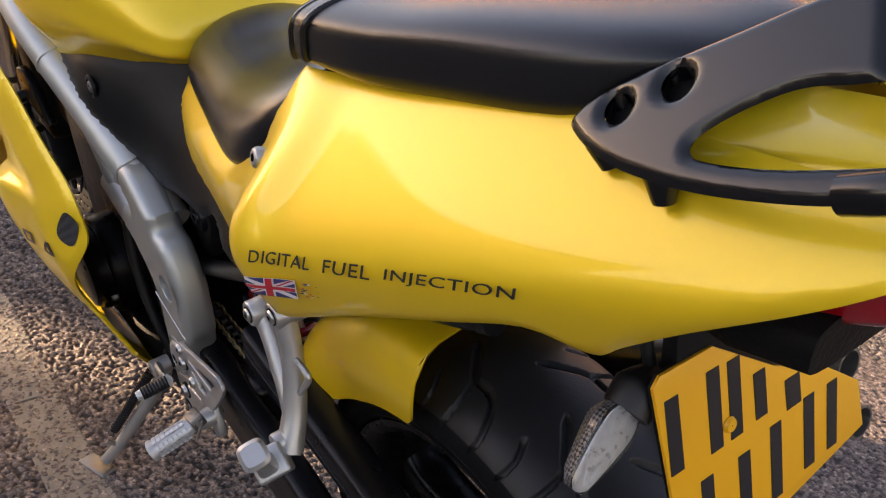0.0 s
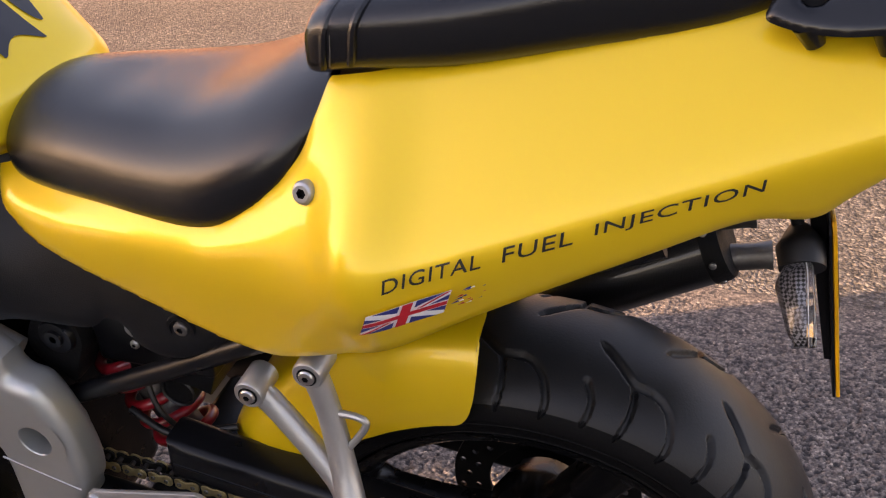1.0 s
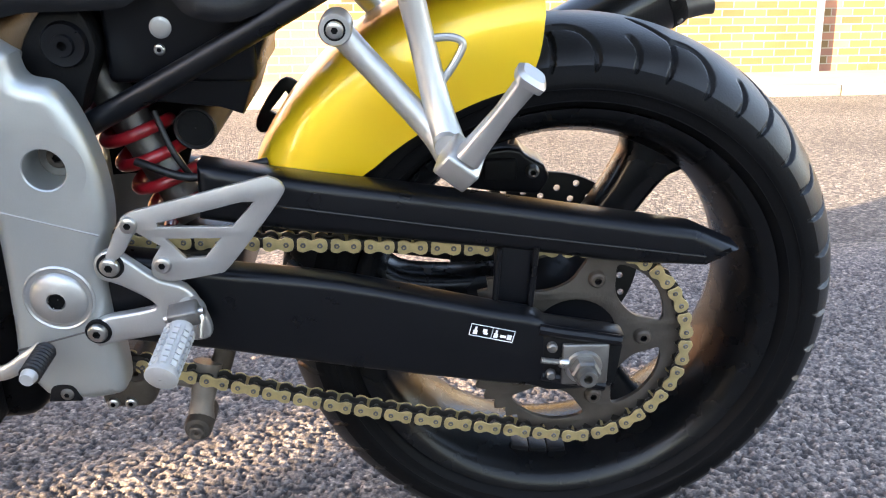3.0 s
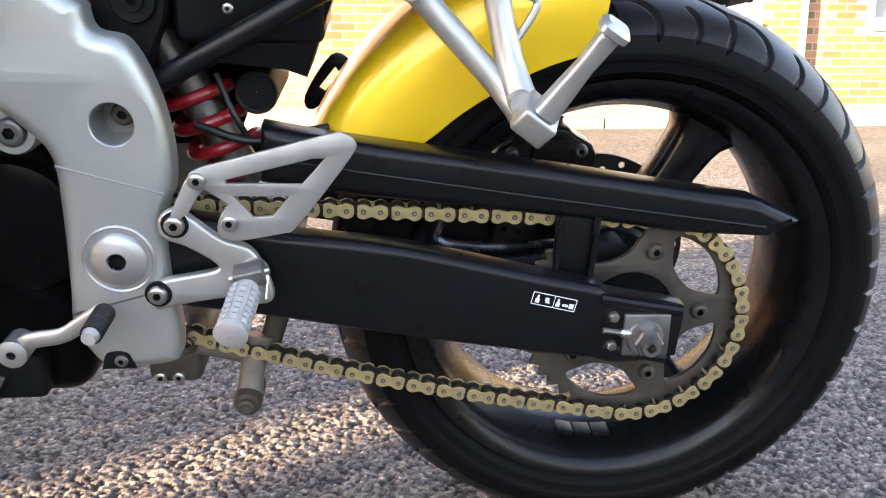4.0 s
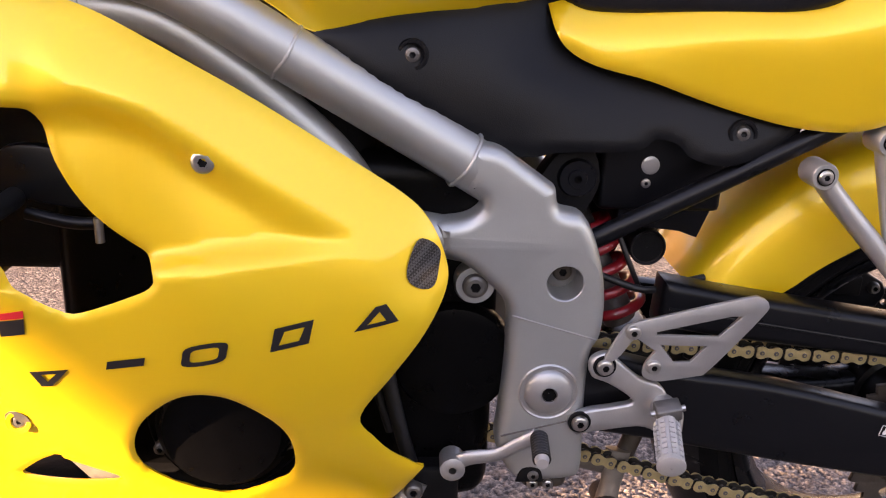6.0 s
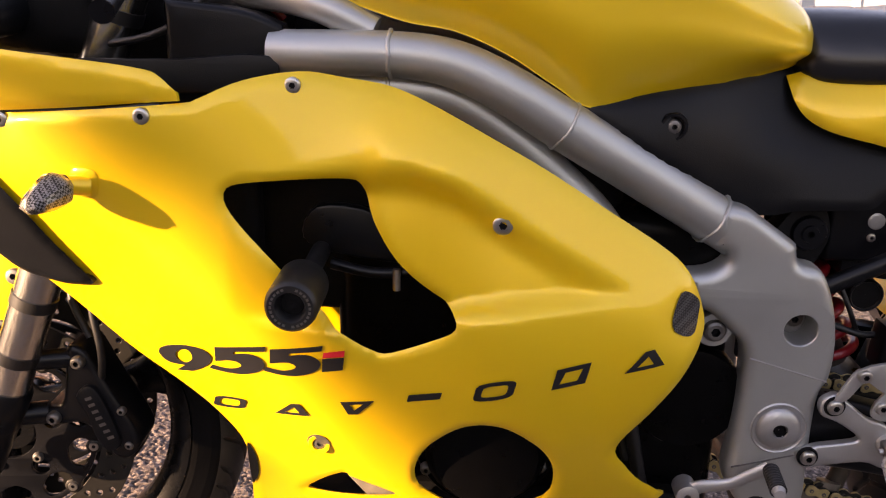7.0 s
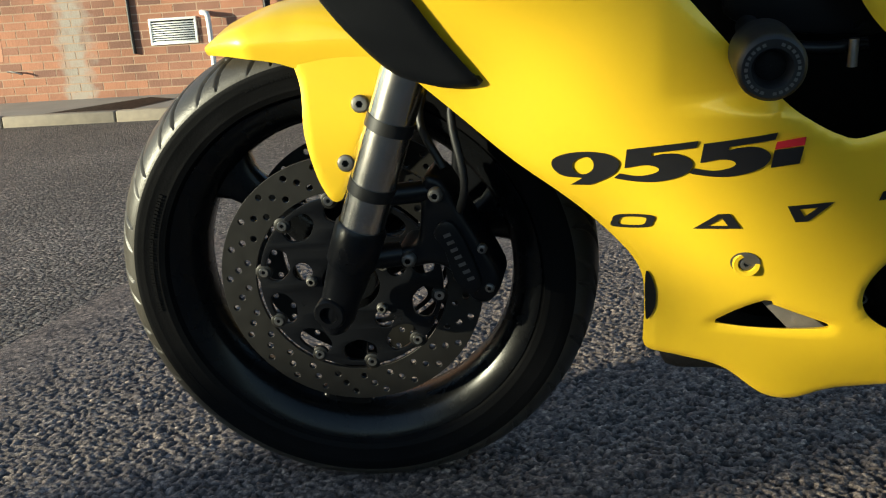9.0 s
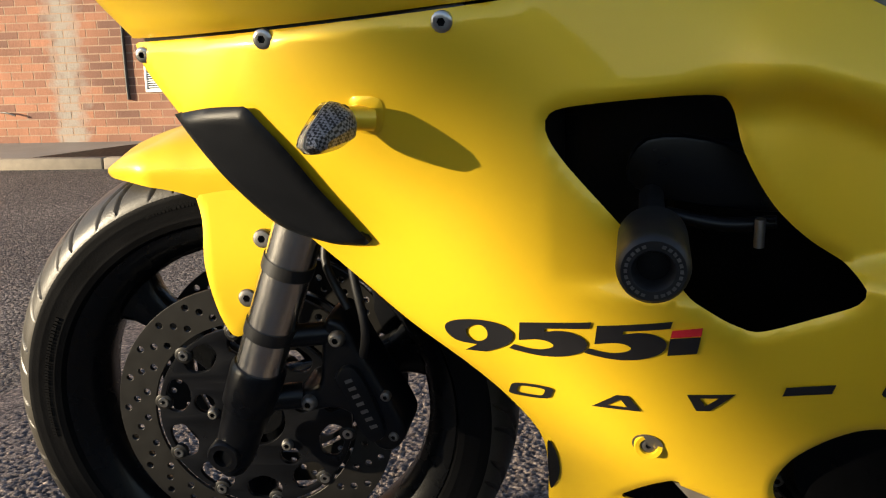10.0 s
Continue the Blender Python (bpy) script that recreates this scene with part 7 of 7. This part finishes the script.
octo = [(-0.046, -0.104), (0.068, -0.104), (0.150, -0.089), (0.160, -0.0873), (0.1505, -0.0415), (0.1016, -0.0035), (0.050, 0.020), (-0.0135, 0.0656), (-0.0605, 0.0670), (-0.067, 0.0605)]
number_plate = put("number_plate", curve_mesh("number_plate", [octo], 0.003, 0.0006, PLATE), bike, "yellow number plate with its corners cut off", pm)
for x0, z0, x1, z1 in ((-0.056, -0.010, -0.044, 0.048), (-0.018, -0.014, -0.006, 0.050), (0.002, -0.014, 0.014, 0.048), (0.028, -0.012, 0.040, 0.026), (0.062, -0.022, 0.078, 0.004),
                       (-0.026, -0.092, -0.014, -0.030), (0.012, -0.092, 0.024, -0.032), (0.046, -0.092, 0.058, -0.026), (0.084, -0.086, 0.096, -0.022), (0.112, -0.084, 0.124, -0.024)):
    me = curve_mesh("plate_bar", [[(x0, z0), (x1, z0), (x1 - 0.003, z1), (x0 - 0.003, z1)]], 0.0006, 0, PRINT, smooth=False)
    me.transform(Matrix.Translation((0, -0.0019, 0)))
    put("plate_bar", me, number_plate, "plain black bar")
backing = curve_mesh("plate_backing", [octo], 0.002, 0.0004, PLASTIC)
backing.transform(Matrix.Translation((0, 0.0030, 0)))
put("plate_backing", backing, number_plate, "black backing of the number plate")
me = mesh_of("plate_screw", *lathe_data([(0.0005, -0.0045), (0.0045, -0.0045), (0.006, -0.002)], 16), PLATE)
put("plate_screw", me, number_plate, "yellow plate screw cap")
plate("plate_bracket", [[(0.193, 0.875), (0.201, 0.875), (0.214, 0.790), (0.238, 0.690), (0.231, 0.690), (0.206, 0.780), (0.197, 0.815)]], -0.034, 0.085, PLASTIC, bike, "black number plate bracket", 0.001)

rail_u, rail_v, rail_n = Vector((0.9799, -0.0484, 0.1936)), Vector((-0.1128, 0.6657, 0.7377)), Vector((-0.1645, -0.7447, 0.6468))
RAIL_PLANE = Matrix.Translation((0.140, -0.072, 0.972)) @ Matrix((rail_u, -rail_n, rail_v)).transposed().to_4x4()
rail_outline = spline([(0.0, -0.001), (0.0016, 0.0046), (0.0084, 0.0143), (0.0375, 0.0362), (0.0762, 0.0607), (0.110, 0.082), (0.137, 0.091, True), (0.157, 0.049, True), (0.1427, 0.0445), (0.1282, 0.0415), (0.1148, 0.0355), (0.0979, 0.0231), (0.0857, 0.0106), (0.0815, 0.0035), (0.0835, -0.0015), (0.090, -0.0033), (0.1118, -0.0012), (0.1378, 0.004), (0.174, 0.0143, True), (0.181, 0.0008, True), (0.1548, -0.0079), (0.120, -0.0150), (0.0899, -0.0187), (0.0653, -0.0193), (0.0407, -0.0178), (0.0176, -0.012), (0.003, -0.0052)], 4, True)
rail = new("grab_rail")
rail.parent = bike
tagged(rail, "black moulded grab rail round the tail")
for side in (-1, 1):
    bar("rail_bar", [(0.300, sy(side, 0.078), 1.000), (0.320, sy(side, 0.076), 1.010), (0.350, sy(side, 0.062), 1.024), (0.375, sy(side, 0.025), 1.034), (0.382, MID, 1.036)], [0.0085, 0.009, 0.0095, 0.0095, 0.0095], MOULDED, rail, "", seg=16)
    flip = Matrix.Identity(4) if side < 0 else Matrix.Translation((0, 2 * MID, 0)) @ Matrix.Scale(-1, 4, (0, 1, 0))
    v, f = panel_data(rail_outline, [ring(0.0275, 0.0112, 0.0088, 28), ring(0.0560, 0.0305, 0.0092, 28)], lambda x, z: np.zeros(np.size(x)), 0.0026, 0.0032)
    bm = bmesh.new()
    grid = [bm.verts.new(p) for p in v]
    for q in f:
        bm.faces.new([grid[k] for k in q])
    bmesh.ops.recalc_face_normals(bm, faces=bm.faces)
    if sum(q.normal.y for q in bm.faces) > 0:
        bmesh.ops.reverse_faces(bm, faces=bm.faces)
    bmesh.ops.solidify(bm, geom=bm.faces[:], thickness=0.012)
    bm.transform(flip @ RAIL_PLANE @ Matrix.Translation((0, 0.002, 0)))
    bmesh.ops.recalc_face_normals(bm, faces=bm.faces)
    arm_me = finish("rail_arm", bm, MOULDED, True, 50)
    arm = put("rail_arm", arm_me, rail)
    for hu, hv in ((0.0275, 0.0112), (0.0560, 0.0305)):
        v, f = lathe_data([(0.0005, 0.0150), (0.0112, 0.0150), (0.0112, 0.010)], 26)
        me = mesh_of("bolt_well", v, f, DARK)
        me.transform(flip @ RAIL_PLANE @ Matrix.Translation((hu, 0, hv)))
        put("bolt_well", me, arm, "deep round bolt hole")
    bar("rail_foot", [(0.209, sy(side, 0.074), 0.968), (0.213, sy(side, 0.074), 0.953)], [0.010, 0.006], MOULDED, rail, "", seg=14)
    bar("rail_foot", [(0.165, sy(side, 0.070), 0.966), (0.172, sy(side, 0.068), 0.953)], [0.0095, 0.006], MOULDED, rail, "", seg=14)

# ---- silencer ----
e0, e1 = Vector((-0.235, 0.205, 0.412)), Vector((0.158, 0.250, 0.612))
ed = (e1 - e0).normalized()
es = Vector((0, 1, 0))
eu = ed.cross(es).normalized() * -1
def oval(at, w, h, n=36):
    return [tuple(at + es * w * math.cos(a) + eu * h * math.sin(a)) for a in np.linspace(0, 2 * math.pi, n + 1)[:-1]]
length = (e1 - e0).length
can = put("silencer", mesh_of("silencer", *loft_data([oval(e0 + ed * length * u, 0.052 * k, 0.045 * k) for u, k in ((0, 0.55), (0.06, 0.75), (0.16, 0.98), (0.18, 1.0), (0.97, 1.0))]), CARBON, angle=40), bike, "dark carbon silencer with two tail pipes")
put("silencer_cap", mesh_of("silencer_cap", *loft_data([oval(e0 + ed * (length + d), 0.053 * k, 0.046 * k) for d, k in ((-0.016, 1.0), (-0.002, 1.0), (0.004, 0.95), (0.004, 0.4))]), DARK, angle=40), can, "dark end cap")
for a in np.linspace(0, 2 * math.pi, 9)[:-1]:
    p = e0 + ed * (length - 0.009) + es * 0.0535 * math.cos(a) + eu * 0.0465 * math.sin(a)
    bolt("cap_rivet", tuple(p), can, 0.004, 0.0015, STEEL, facing=tuple(es * math.cos(a) + eu * math.sin(a)), socket=False)
for k in (-1, 1):
    c = e1 + eu * 0.028 * k
    d2 = Vector((0.97, 0.05, 0.22)).normalized()
    put("tail_pipe", mesh_of("tail_pipe", *loft_data([[tuple(c + d2 * d + es * r * math.cos(a) + d2.cross(es) * r * math.sin(a)) for a in np.linspace(0, 2 * math.pi, 25)[:-1]] for d, r in ((-0.005, 0.0155), (0.036, 0.0155), (0.040, 0.017), (0.044, 0.017), (0.044, 0.0145), (0.01, 0.0135))]), DULL, angle=40), can, "dull steel tail pipe")
rear_cal = plate("rear_caliper", [spline([(-0.124, 0.430), (-0.104, 0.444, True), (-0.098, 0.452), (-0.060, 0.461), (-0.040, 0.459, True), (-0.030, 0.450), (-0.012, 0.440, True), (-0.006, 0.424), (-0.016, 0.405, True), (-0.060, 0.408), (-0.100, 0.414, True)], 3, True)], 0.088, 0.138, SATIN, bike, "black rear brake caliper", 0.005, 2)
for bx, bz in ((-0.104, 0.430), (-0.026, 0.434)):
    bolt("caliper_bolt", (bx, 0.087, bz), rear_cal, 0.008, 0.007, DULL)
bevelled_box("pad_cover", -0.082, -0.044, 0.080, 0.090, 0.424, 0.450, DARK, rear_cal, "black pad cover", 0.003)
bar("bleed_nipple", [(-0.050, 0.105, 0.456), (-0.047, 0.105, 0.470)], 0.0035, DULL, rear_cal, "small steel bleed nipple", seg=8)
plate("exhaust_bracket", [spline([(-0.335, 0.49), (-0.305, 0.535), (-0.284, 0.530), (-0.284, 0.510), (-0.325, 0.475)], 4, True), [(-0.318, 0.500), (-0.300, 0.522), (-0.296, 0.516), (-0.312, 0.496)]], 0.115, 0.122, SATIN, bike, "black footrest bracket on the far side", 0.002)
plate("swingarm_far", [arm_outline], 0.150, 0.185, SATIN, bike, "black far arm of the swingarm", bevel=0.009)
bevelled_box("swingarm_bridge", -0.40, -0.335, -0.10, 0.10, 0.345, 0.42, SATIN, bike, "black cross member of the swingarm", 0.01)

# ---- small wheel details ----
for k in range(3):
    ang = radians(-101 + 6.4 * k)
    weight = Matrix.Rotation(-ang, 4, "Y") @ Matrix.Translation((0.196, -0.035, 0))
    bevelled_box("wheel_weight", -0.003, 0.004, -0.011, 0.011, -0.0100, 0.0100, PLASTIC, rear_wheel, "black balance weight on the rim", 0.0012, weight)
marks = []
rng = random.Random(4)
for a0, a1, rad, high in ((96, 112, 0.2605, 0.0030), (97, 111, 0.2560, 0.0026), (150, 186, 0.2480, 0.0045), (206, 226, 0.2600, 0.0028), (207, 225, 0.2555, 0.0026), (300, 322, 0.2575, 0.0035)):
    ang = a0
    while ang < a1:
        wide = 0.35 + 0.5 * rng.random()
        v, f = box_data(rad - high / 2, rad + high / 2, -0.0004, 0.0004, -rad * radians(wide) / 2, rad * radians(wide) / 2)
        turn = Matrix.Rotation(-radians(ang), 4, "Y") @ Matrix.Translation((0, -0.0592, 0))
        marks.append(([tuple(turn @ Vector(p)) for p in v], f))
        ang += wide + 0.35
tagged(put("sidewall_relief", mesh_of("sidewall_relief", *merge(*marks), RUBBER, smooth=False), front_wheel, "raised unreadable marks on the tyre wall"), kind="stuff")
# ---- the street ----
strip = put("kerb_strip", mesh_of("kerb_strip", *merge(*[box_data(x, x + 0.908, -0.345, -0.258, -0.05, 0.006) for x in np.arange(-4.6, 3.0, 0.914)]), EDGING, smooth=False))
tagged(strip, "worn flush concrete edging strip in the road", "kerb", kind="structure")

STREET = Matrix.Translation((-5.3, 4.93, 0)) @ Matrix.Rotation(radians(6.2), 4, "Z")
WALL = 1.72
kerb = new("kerb")
kerb.matrix_world = STREET
tagged(kerb, "pale concrete kerb along the far side of the road", "kerb", kind="structure")
kerb_me = None
for k in range(24):
    x = -7.0 + 0.92 * k
    if kerb_me is None:
        kerb_me = bevelled_box("kerb_stone", 0, 0.912, 0, 0.125, -0.05, 0.085, CONCRETE, kerb, "", 0.012, Matrix.Translation((x, 0, 0))).data
    else:
        put("kerb_stone", kerb_me, kerb, "", Matrix.Translation((x, 0, 0)))
pave = put("pavement", mesh_of("pavement", *box_data(-40, 60, 0.127, WALL + 0.02, -0.05, 0.080), PAVING, smooth=False), None, "", STREET)
tagged(pave, "grey tarmac pavement behind the kerb", "pavement", kind="structure")
patch_me = mesh_of("tar_patch", *merge(([(-0.30, 0.16, 0.081), (0.42, 0.16, 0.081), (0.42, 1.0, 0.086), (0.05, 1.35, 0.088)], [(0, 1, 2, 3)])), DARK, smooth=False)
tagged(put("tar_patch", patch_me, None, "", STREET), "dark tar patch on the pavement by the wall", "patch", kind="structure")

wall = new("wall_far")
wall.matrix_world = STREET
tagged(wall, "sunlit red brick wall of a building across the road", "wall", kind="structure")
OPEN = [(2.15, 4.60, 0.86, 2.3), (7.68, 8.92, 0.86, 2.3), (10.2, 11.6, 0.86, 2.3)]     # windows: from, to, sill, head
# masonry body round the openings
xs = sorted({-12.0, 4.7, 22.0, *[v for o in OPEN for v in o[:2]]})
body, pale_body = [], []
for x0, x1 in zip(xs, xs[1:]):
    hole = [o for o in OPEN if o[0] <= x0 and x1 <= o[1]]
    for z0, z1 in (((0.0, hole[0][2]), (hole[0][3], 3.4)) if hole else ((0.0, 3.4),)):
        (body if x1 <= 4.7 else pale_body).append(box_data(x0, x1, WALL, WALL + 0.25, z0, z1))
put("mortar_body", mesh_of("mortar_body", *merge(*body), MORTAR, smooth=False), wall, "mortar and wall core")
put("mortar_body", mesh_of("mortar_body", *merge(*pale_body), PALE_MORTAR, smooth=False), wall, "pale mortar and wall core")
course, length = 0.075, 0.225
near, rest, rng = [], [], random.Random(7)
brick_me = mesh_of("brick", *box_data(0.0, 0.213, -0.0016, 0.0, 0.0, 0.064), BRICK, smooth=False)
for r in range(int(3.2 / course)):
    z = 0.08 + r * course
    for k in range(-26, 88):
        x = k * length + (0.5 * length if r % 2 else 0)
        x1 = x + 0.213
        if any(o[0] - 0.02 < x1 and x < o[1] + 0.02 and o[2] - 0.06 < z + 0.06 and z < o[3] for o in OPEN):
            continue
        if -2.2 < x < 2.0 and z < 1.22:
            near.append((x, z))
        else:
            rest.append(box_data(x, x1, WALL - 0.0014 - 0.0010 * rng.random(), WALL, z, z + 0.064))
near = sorted(near, key=lambda p: (p[0] + 0.2) ** 2 + (p[1] * 2) ** 2)
for x, z in near[:300]:
    put("brick", brick_me, wall, "", Matrix.Translation((x, WALL - 0.0010 * rng.random(), z)))
rest += [box_data(x, x + 0.213, WALL - 0.002, WALL, z, z + 0.064) for x, z in near[300:]]
tagged(put("brickwork", mesh_of("brickwork", *merge(*[q for q in rest if q[0][0][0] < 4.7 or 9.40 < q[0][0][0] < 9.60]), BRICK, smooth=False), wall), kind="stuff")
tagged(put("buff_brickwork", mesh_of("buff_brickwork", *merge(*[q for q in rest if q[0][0][0] >= 4.7 and not 9.40 < q[0][0][0] < 9.60]), BRICK_PALE, smooth=False), wall, "buff brickwork"), kind="stuff")
FRAMEWHITE = material("white_window_paint", (0.78, 0.78, 0.76), 0.4, vary=0.05, scale=6)
PANE = material("window_pane", (0.30, 0.33, 0.36), 0.05, coat=1.0)
RENDERED = material("pale_render", (0.50, 0.255, 0.165), 0.85, vary=0.15, scale=5, bump=0.3, bump_scale=60)
for n, (x0, x1, z0, z1) in enumerate(OPEN):
    win = new("window_%d" % (n + 1))
    win.matrix_world = STREET @ Matrix.Translation((x0, WALL + 0.08, z0))
    tagged(win, "white framed window in the brick wall", "window", kind="structure")
    w, h = x1 - x0, z1 - z0
    for name, q in (("window_frame", (0, w, 0, 0.06, 0, 0.07)), ("window_frame", (0, w, 0, 0.06, h - 0.07, h)), ("window_frame", (0, 0.07, 0, 0.06, 0.07, h - 0.07)), ("window_frame", (w - 0.07, w, 0, 0.06, 0.07, h - 0.07)), ("mullion", (w / 2 - 0.03, w / 2 + 0.03, 0.004, 0.056, 0.07, h - 0.07))):
        bevelled_box(name, *q, FRAMEWHITE, win, "", 0.006)
    bevelled_box("window_sill", -0.06, w + 0.06, -0.13, 0.05, -0.065, -0.002, FRAMEWHITE, win, "white stone sill", 0.008)
    for k in range(2):
        bevelled_box("pane", 0.07 + k * (w / 2 - 0.04), w / 2 - 0.03 + k * (w / 2 - 0.04), 0.025, 0.031, 0.07, h - 0.07, PANE, win, "", 0.001)

vent = new("wall_vent")
vent.matrix_world = STREET @ Matrix.Translation((-0.03, WALL - 0.006, 0.535))
tagged(vent, "white louvred metal vent on the brick wall", "vent")
for q in ((0, 0.46, -0.018, 0, 0, 0.022), (0, 0.46, -0.018, 0, 0.218, 0.24), (0, 0.022, -0.018, 0, 0.022, 0.218), (0.438, 0.46, -0.018, 0, 0.022, 0.218)):
    bevelled_box("vent_frame", *q, FRAMEWHITE, vent, "", 0.003)
slat = None
for k in range(9):
    m = Matrix.Translation((0.02, -0.006, 0.030 + k * 0.0212)) @ Euler((radians(38), 0, 0)).to_matrix().to_4x4()
    if slat is None:
        slat = bevelled_box("vent_slat", 0, 0.42, -0.011, 0.011, -0.0015, 0.0015, FRAMEWHITE, vent, "", 0.0006, m, 1).data
    else:
        put("vent_slat", slat, vent, "", m)
put("vent_back", mesh_of("vent_back", *box_data(0.02, 0.44, -0.003, 0.0, 0.02, 0.22), DARK, smooth=False), vent)
w_at = lambda x, z, out=0.0: tuple(STREET @ Vector((x, WALL - 0.008 - out, z)))
tagged(bar("wall_cable", [w_at(-0.20, 0.47, 0.012), w_at(-0.205, 0.9, 0.012), w_at(-0.20, 3.0, 0.012)], 0.016, BLACKRUB, None, "", seg=8), "dark cable running down the brick wall", "cable")
tagged(bar("overflow_pipe", [w_at(0.50, 0.80, -0.02), w_at(0.51, 0.80, 0.06), w_at(0.54, 0.795, 0.09), w_at(0.575, 0.75, 0.09), w_at(0.58, 0.4, 0.09), w_at(0.58, 0.09, 0.09)], 0.024, FRAMEWHITE, None, "", seg=12), "white plastic overflow pipe on the wall", "pipe")
dp = bar("downpipe", [w_at(1.13, 0.08, 0.07), w_at(1.13, 3.2, 0.07)], 0.034, SATIN, None, "", seg=14)
tagged(dp, "black downpipe fixed to the brick wall", "pipe")
tagged(bar("iron_rod", [w_at(-1.50, 0.375, 0.01), w_at(-1.42, 0.372, 0.05), w_at(-1.33, 0.345, 0.05)], 0.009, DULL, None, "", seg=8), "rusty iron rod sticking out of the wall", "rod")
dp2 = bar("downpipe", [tuple(STREET @ Vector((9.40, WALL - 0.07, 0.08))), tuple(STREET @ Vector((9.40, WALL - 0.07, 3.2)))], 0.034, FRAMEWHITE, None, "", seg=14)
tagged(dp2, "white downpipe beside a brick pier", "pipe")
# a smooth rendered area, as a thin skin with ragged edges
def skin_patch(name, x0, x1, z0, z1, mat, label, seed, rag):
    r = random.Random(seed)
    n = 26
    left = [(x0 + rag * (r.random() - 0.5), z0 + (z1 - z0) * k / n) for k in range(n + 1)]
    right = [(x1 + rag * (r.random() - 0.5), z0 + (z1 - z0) * k / n) for k in range(n + 1)]
    v = [(x, WALL - 0.0040, z) for x, z in left] + [(x, WALL - 0.0040, z) for x, z in right]
    f = [(k, n + 1 + k, n + 2 + k, k + 1) for k in range(n)]
    ob = put(name, mesh_of(name, v, f, mat, smooth=False), wall, label)
    return ob
skin_patch("rendered_area", -6.0, -1.53, 0.47, 3.0, RENDERED, "smooth orange rendered area of the wall", 3, 0.02)
# ---- an unseen building, placed behind the camera to shade the rear of the machine ----
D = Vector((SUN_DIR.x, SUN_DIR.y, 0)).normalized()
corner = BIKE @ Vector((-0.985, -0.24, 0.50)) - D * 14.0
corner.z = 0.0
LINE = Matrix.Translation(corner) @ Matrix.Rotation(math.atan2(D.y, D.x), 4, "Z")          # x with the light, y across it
garage = new("garage")
garage.matrix_world = LINE
tagged(garage, "tall unseen buff brick building placed to shade the rear of the machine", "garage", kind="structure")
put("garage_wall", mesh_of("garage_wall", *box_data(-6.0, 0.0, -9.0, -0.044, 0, 5.2), BRICK_PALE, smooth=False), garage)
put("shading_roof", mesh_of("shading_roof", *box_data(-6.1, 0.1, -9.1, 0.46, 5.202, 5.34), PAVING, smooth=False), garage)
# added block, out of view; its outline sets the slanted shade edge on the fairing
slope_me = curve_mesh("eave_jetty", [[(-0.042, 2.67), (0.070, 3.045), (0.17, 3.095), (0.24, 3.115), (0.34, 3.155), (0.40, 3.5), (0.40, 5.198), (-0.042, 5.198)]], 0.6, 0.004, BRICK_PALE, smooth=False)
slope_me.transform(Matrix.Rotation(math.pi / 2, 4, "Z") @ Matrix.Translation((0, 0.35, 0)))
put("eave_jetty", slope_me, garage, "unseen sloping block added to shape the shade edge on the fairing")
# unseen posts, added only to shade the road and front wheel
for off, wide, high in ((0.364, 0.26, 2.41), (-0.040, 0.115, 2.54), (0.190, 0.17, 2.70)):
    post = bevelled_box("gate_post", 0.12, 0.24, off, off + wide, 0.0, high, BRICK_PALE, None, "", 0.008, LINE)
    tagged(post, "unseen buff brick post added to cast shade under the machine", "gate post", "gate posts by the garage")
# added blocker out of view: its slope dims the chin of the fairing
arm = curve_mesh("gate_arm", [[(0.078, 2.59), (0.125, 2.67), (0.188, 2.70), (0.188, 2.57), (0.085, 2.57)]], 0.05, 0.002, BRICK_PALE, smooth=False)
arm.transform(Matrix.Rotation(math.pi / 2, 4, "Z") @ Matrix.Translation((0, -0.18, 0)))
put("gate_arm", arm, post, "unseen sloping arm added to shade the fairing chin")

# ---- unseen rooftops, added all round to block the bright horizon ----
skyline = new("skyline")
tagged(skyline, "unseen ring of plain brick houses added to cut the horizon glow", "backdrop", kind="structure")
rng = random.Random(21)
for k in range(40):
    a, far = 2 * math.pi * k / 40, 85 + 12 * rng.random()
    high = 5.0 + 2.3 * rng.random()
    m = Matrix.Translation((far * math.cos(a), far * math.sin(a), 0)) @ Matrix.Rotation(a, 4, "Z")
    row = put("house_row", mesh_of("house_row", *box_data(-4, 4, -7.2, 7.2, 0, high), BRICK_PALE, smooth=False), skyline, "", m)
    put("house_roof", mesh_of("house_roof", [(-4.3, -7.4, high), (4.3, -7.4, high), (4.3, 7.4, high), (-4.3, 7.4, high), (0, -7.4, high + 2.0), (0, 7.4, high + 2.0)], [(0, 1, 4), (2, 3, 5), (1, 2, 5, 4), (3, 0, 4, 5), (0, 3, 2, 1)], PAVING, smooth=False), row)
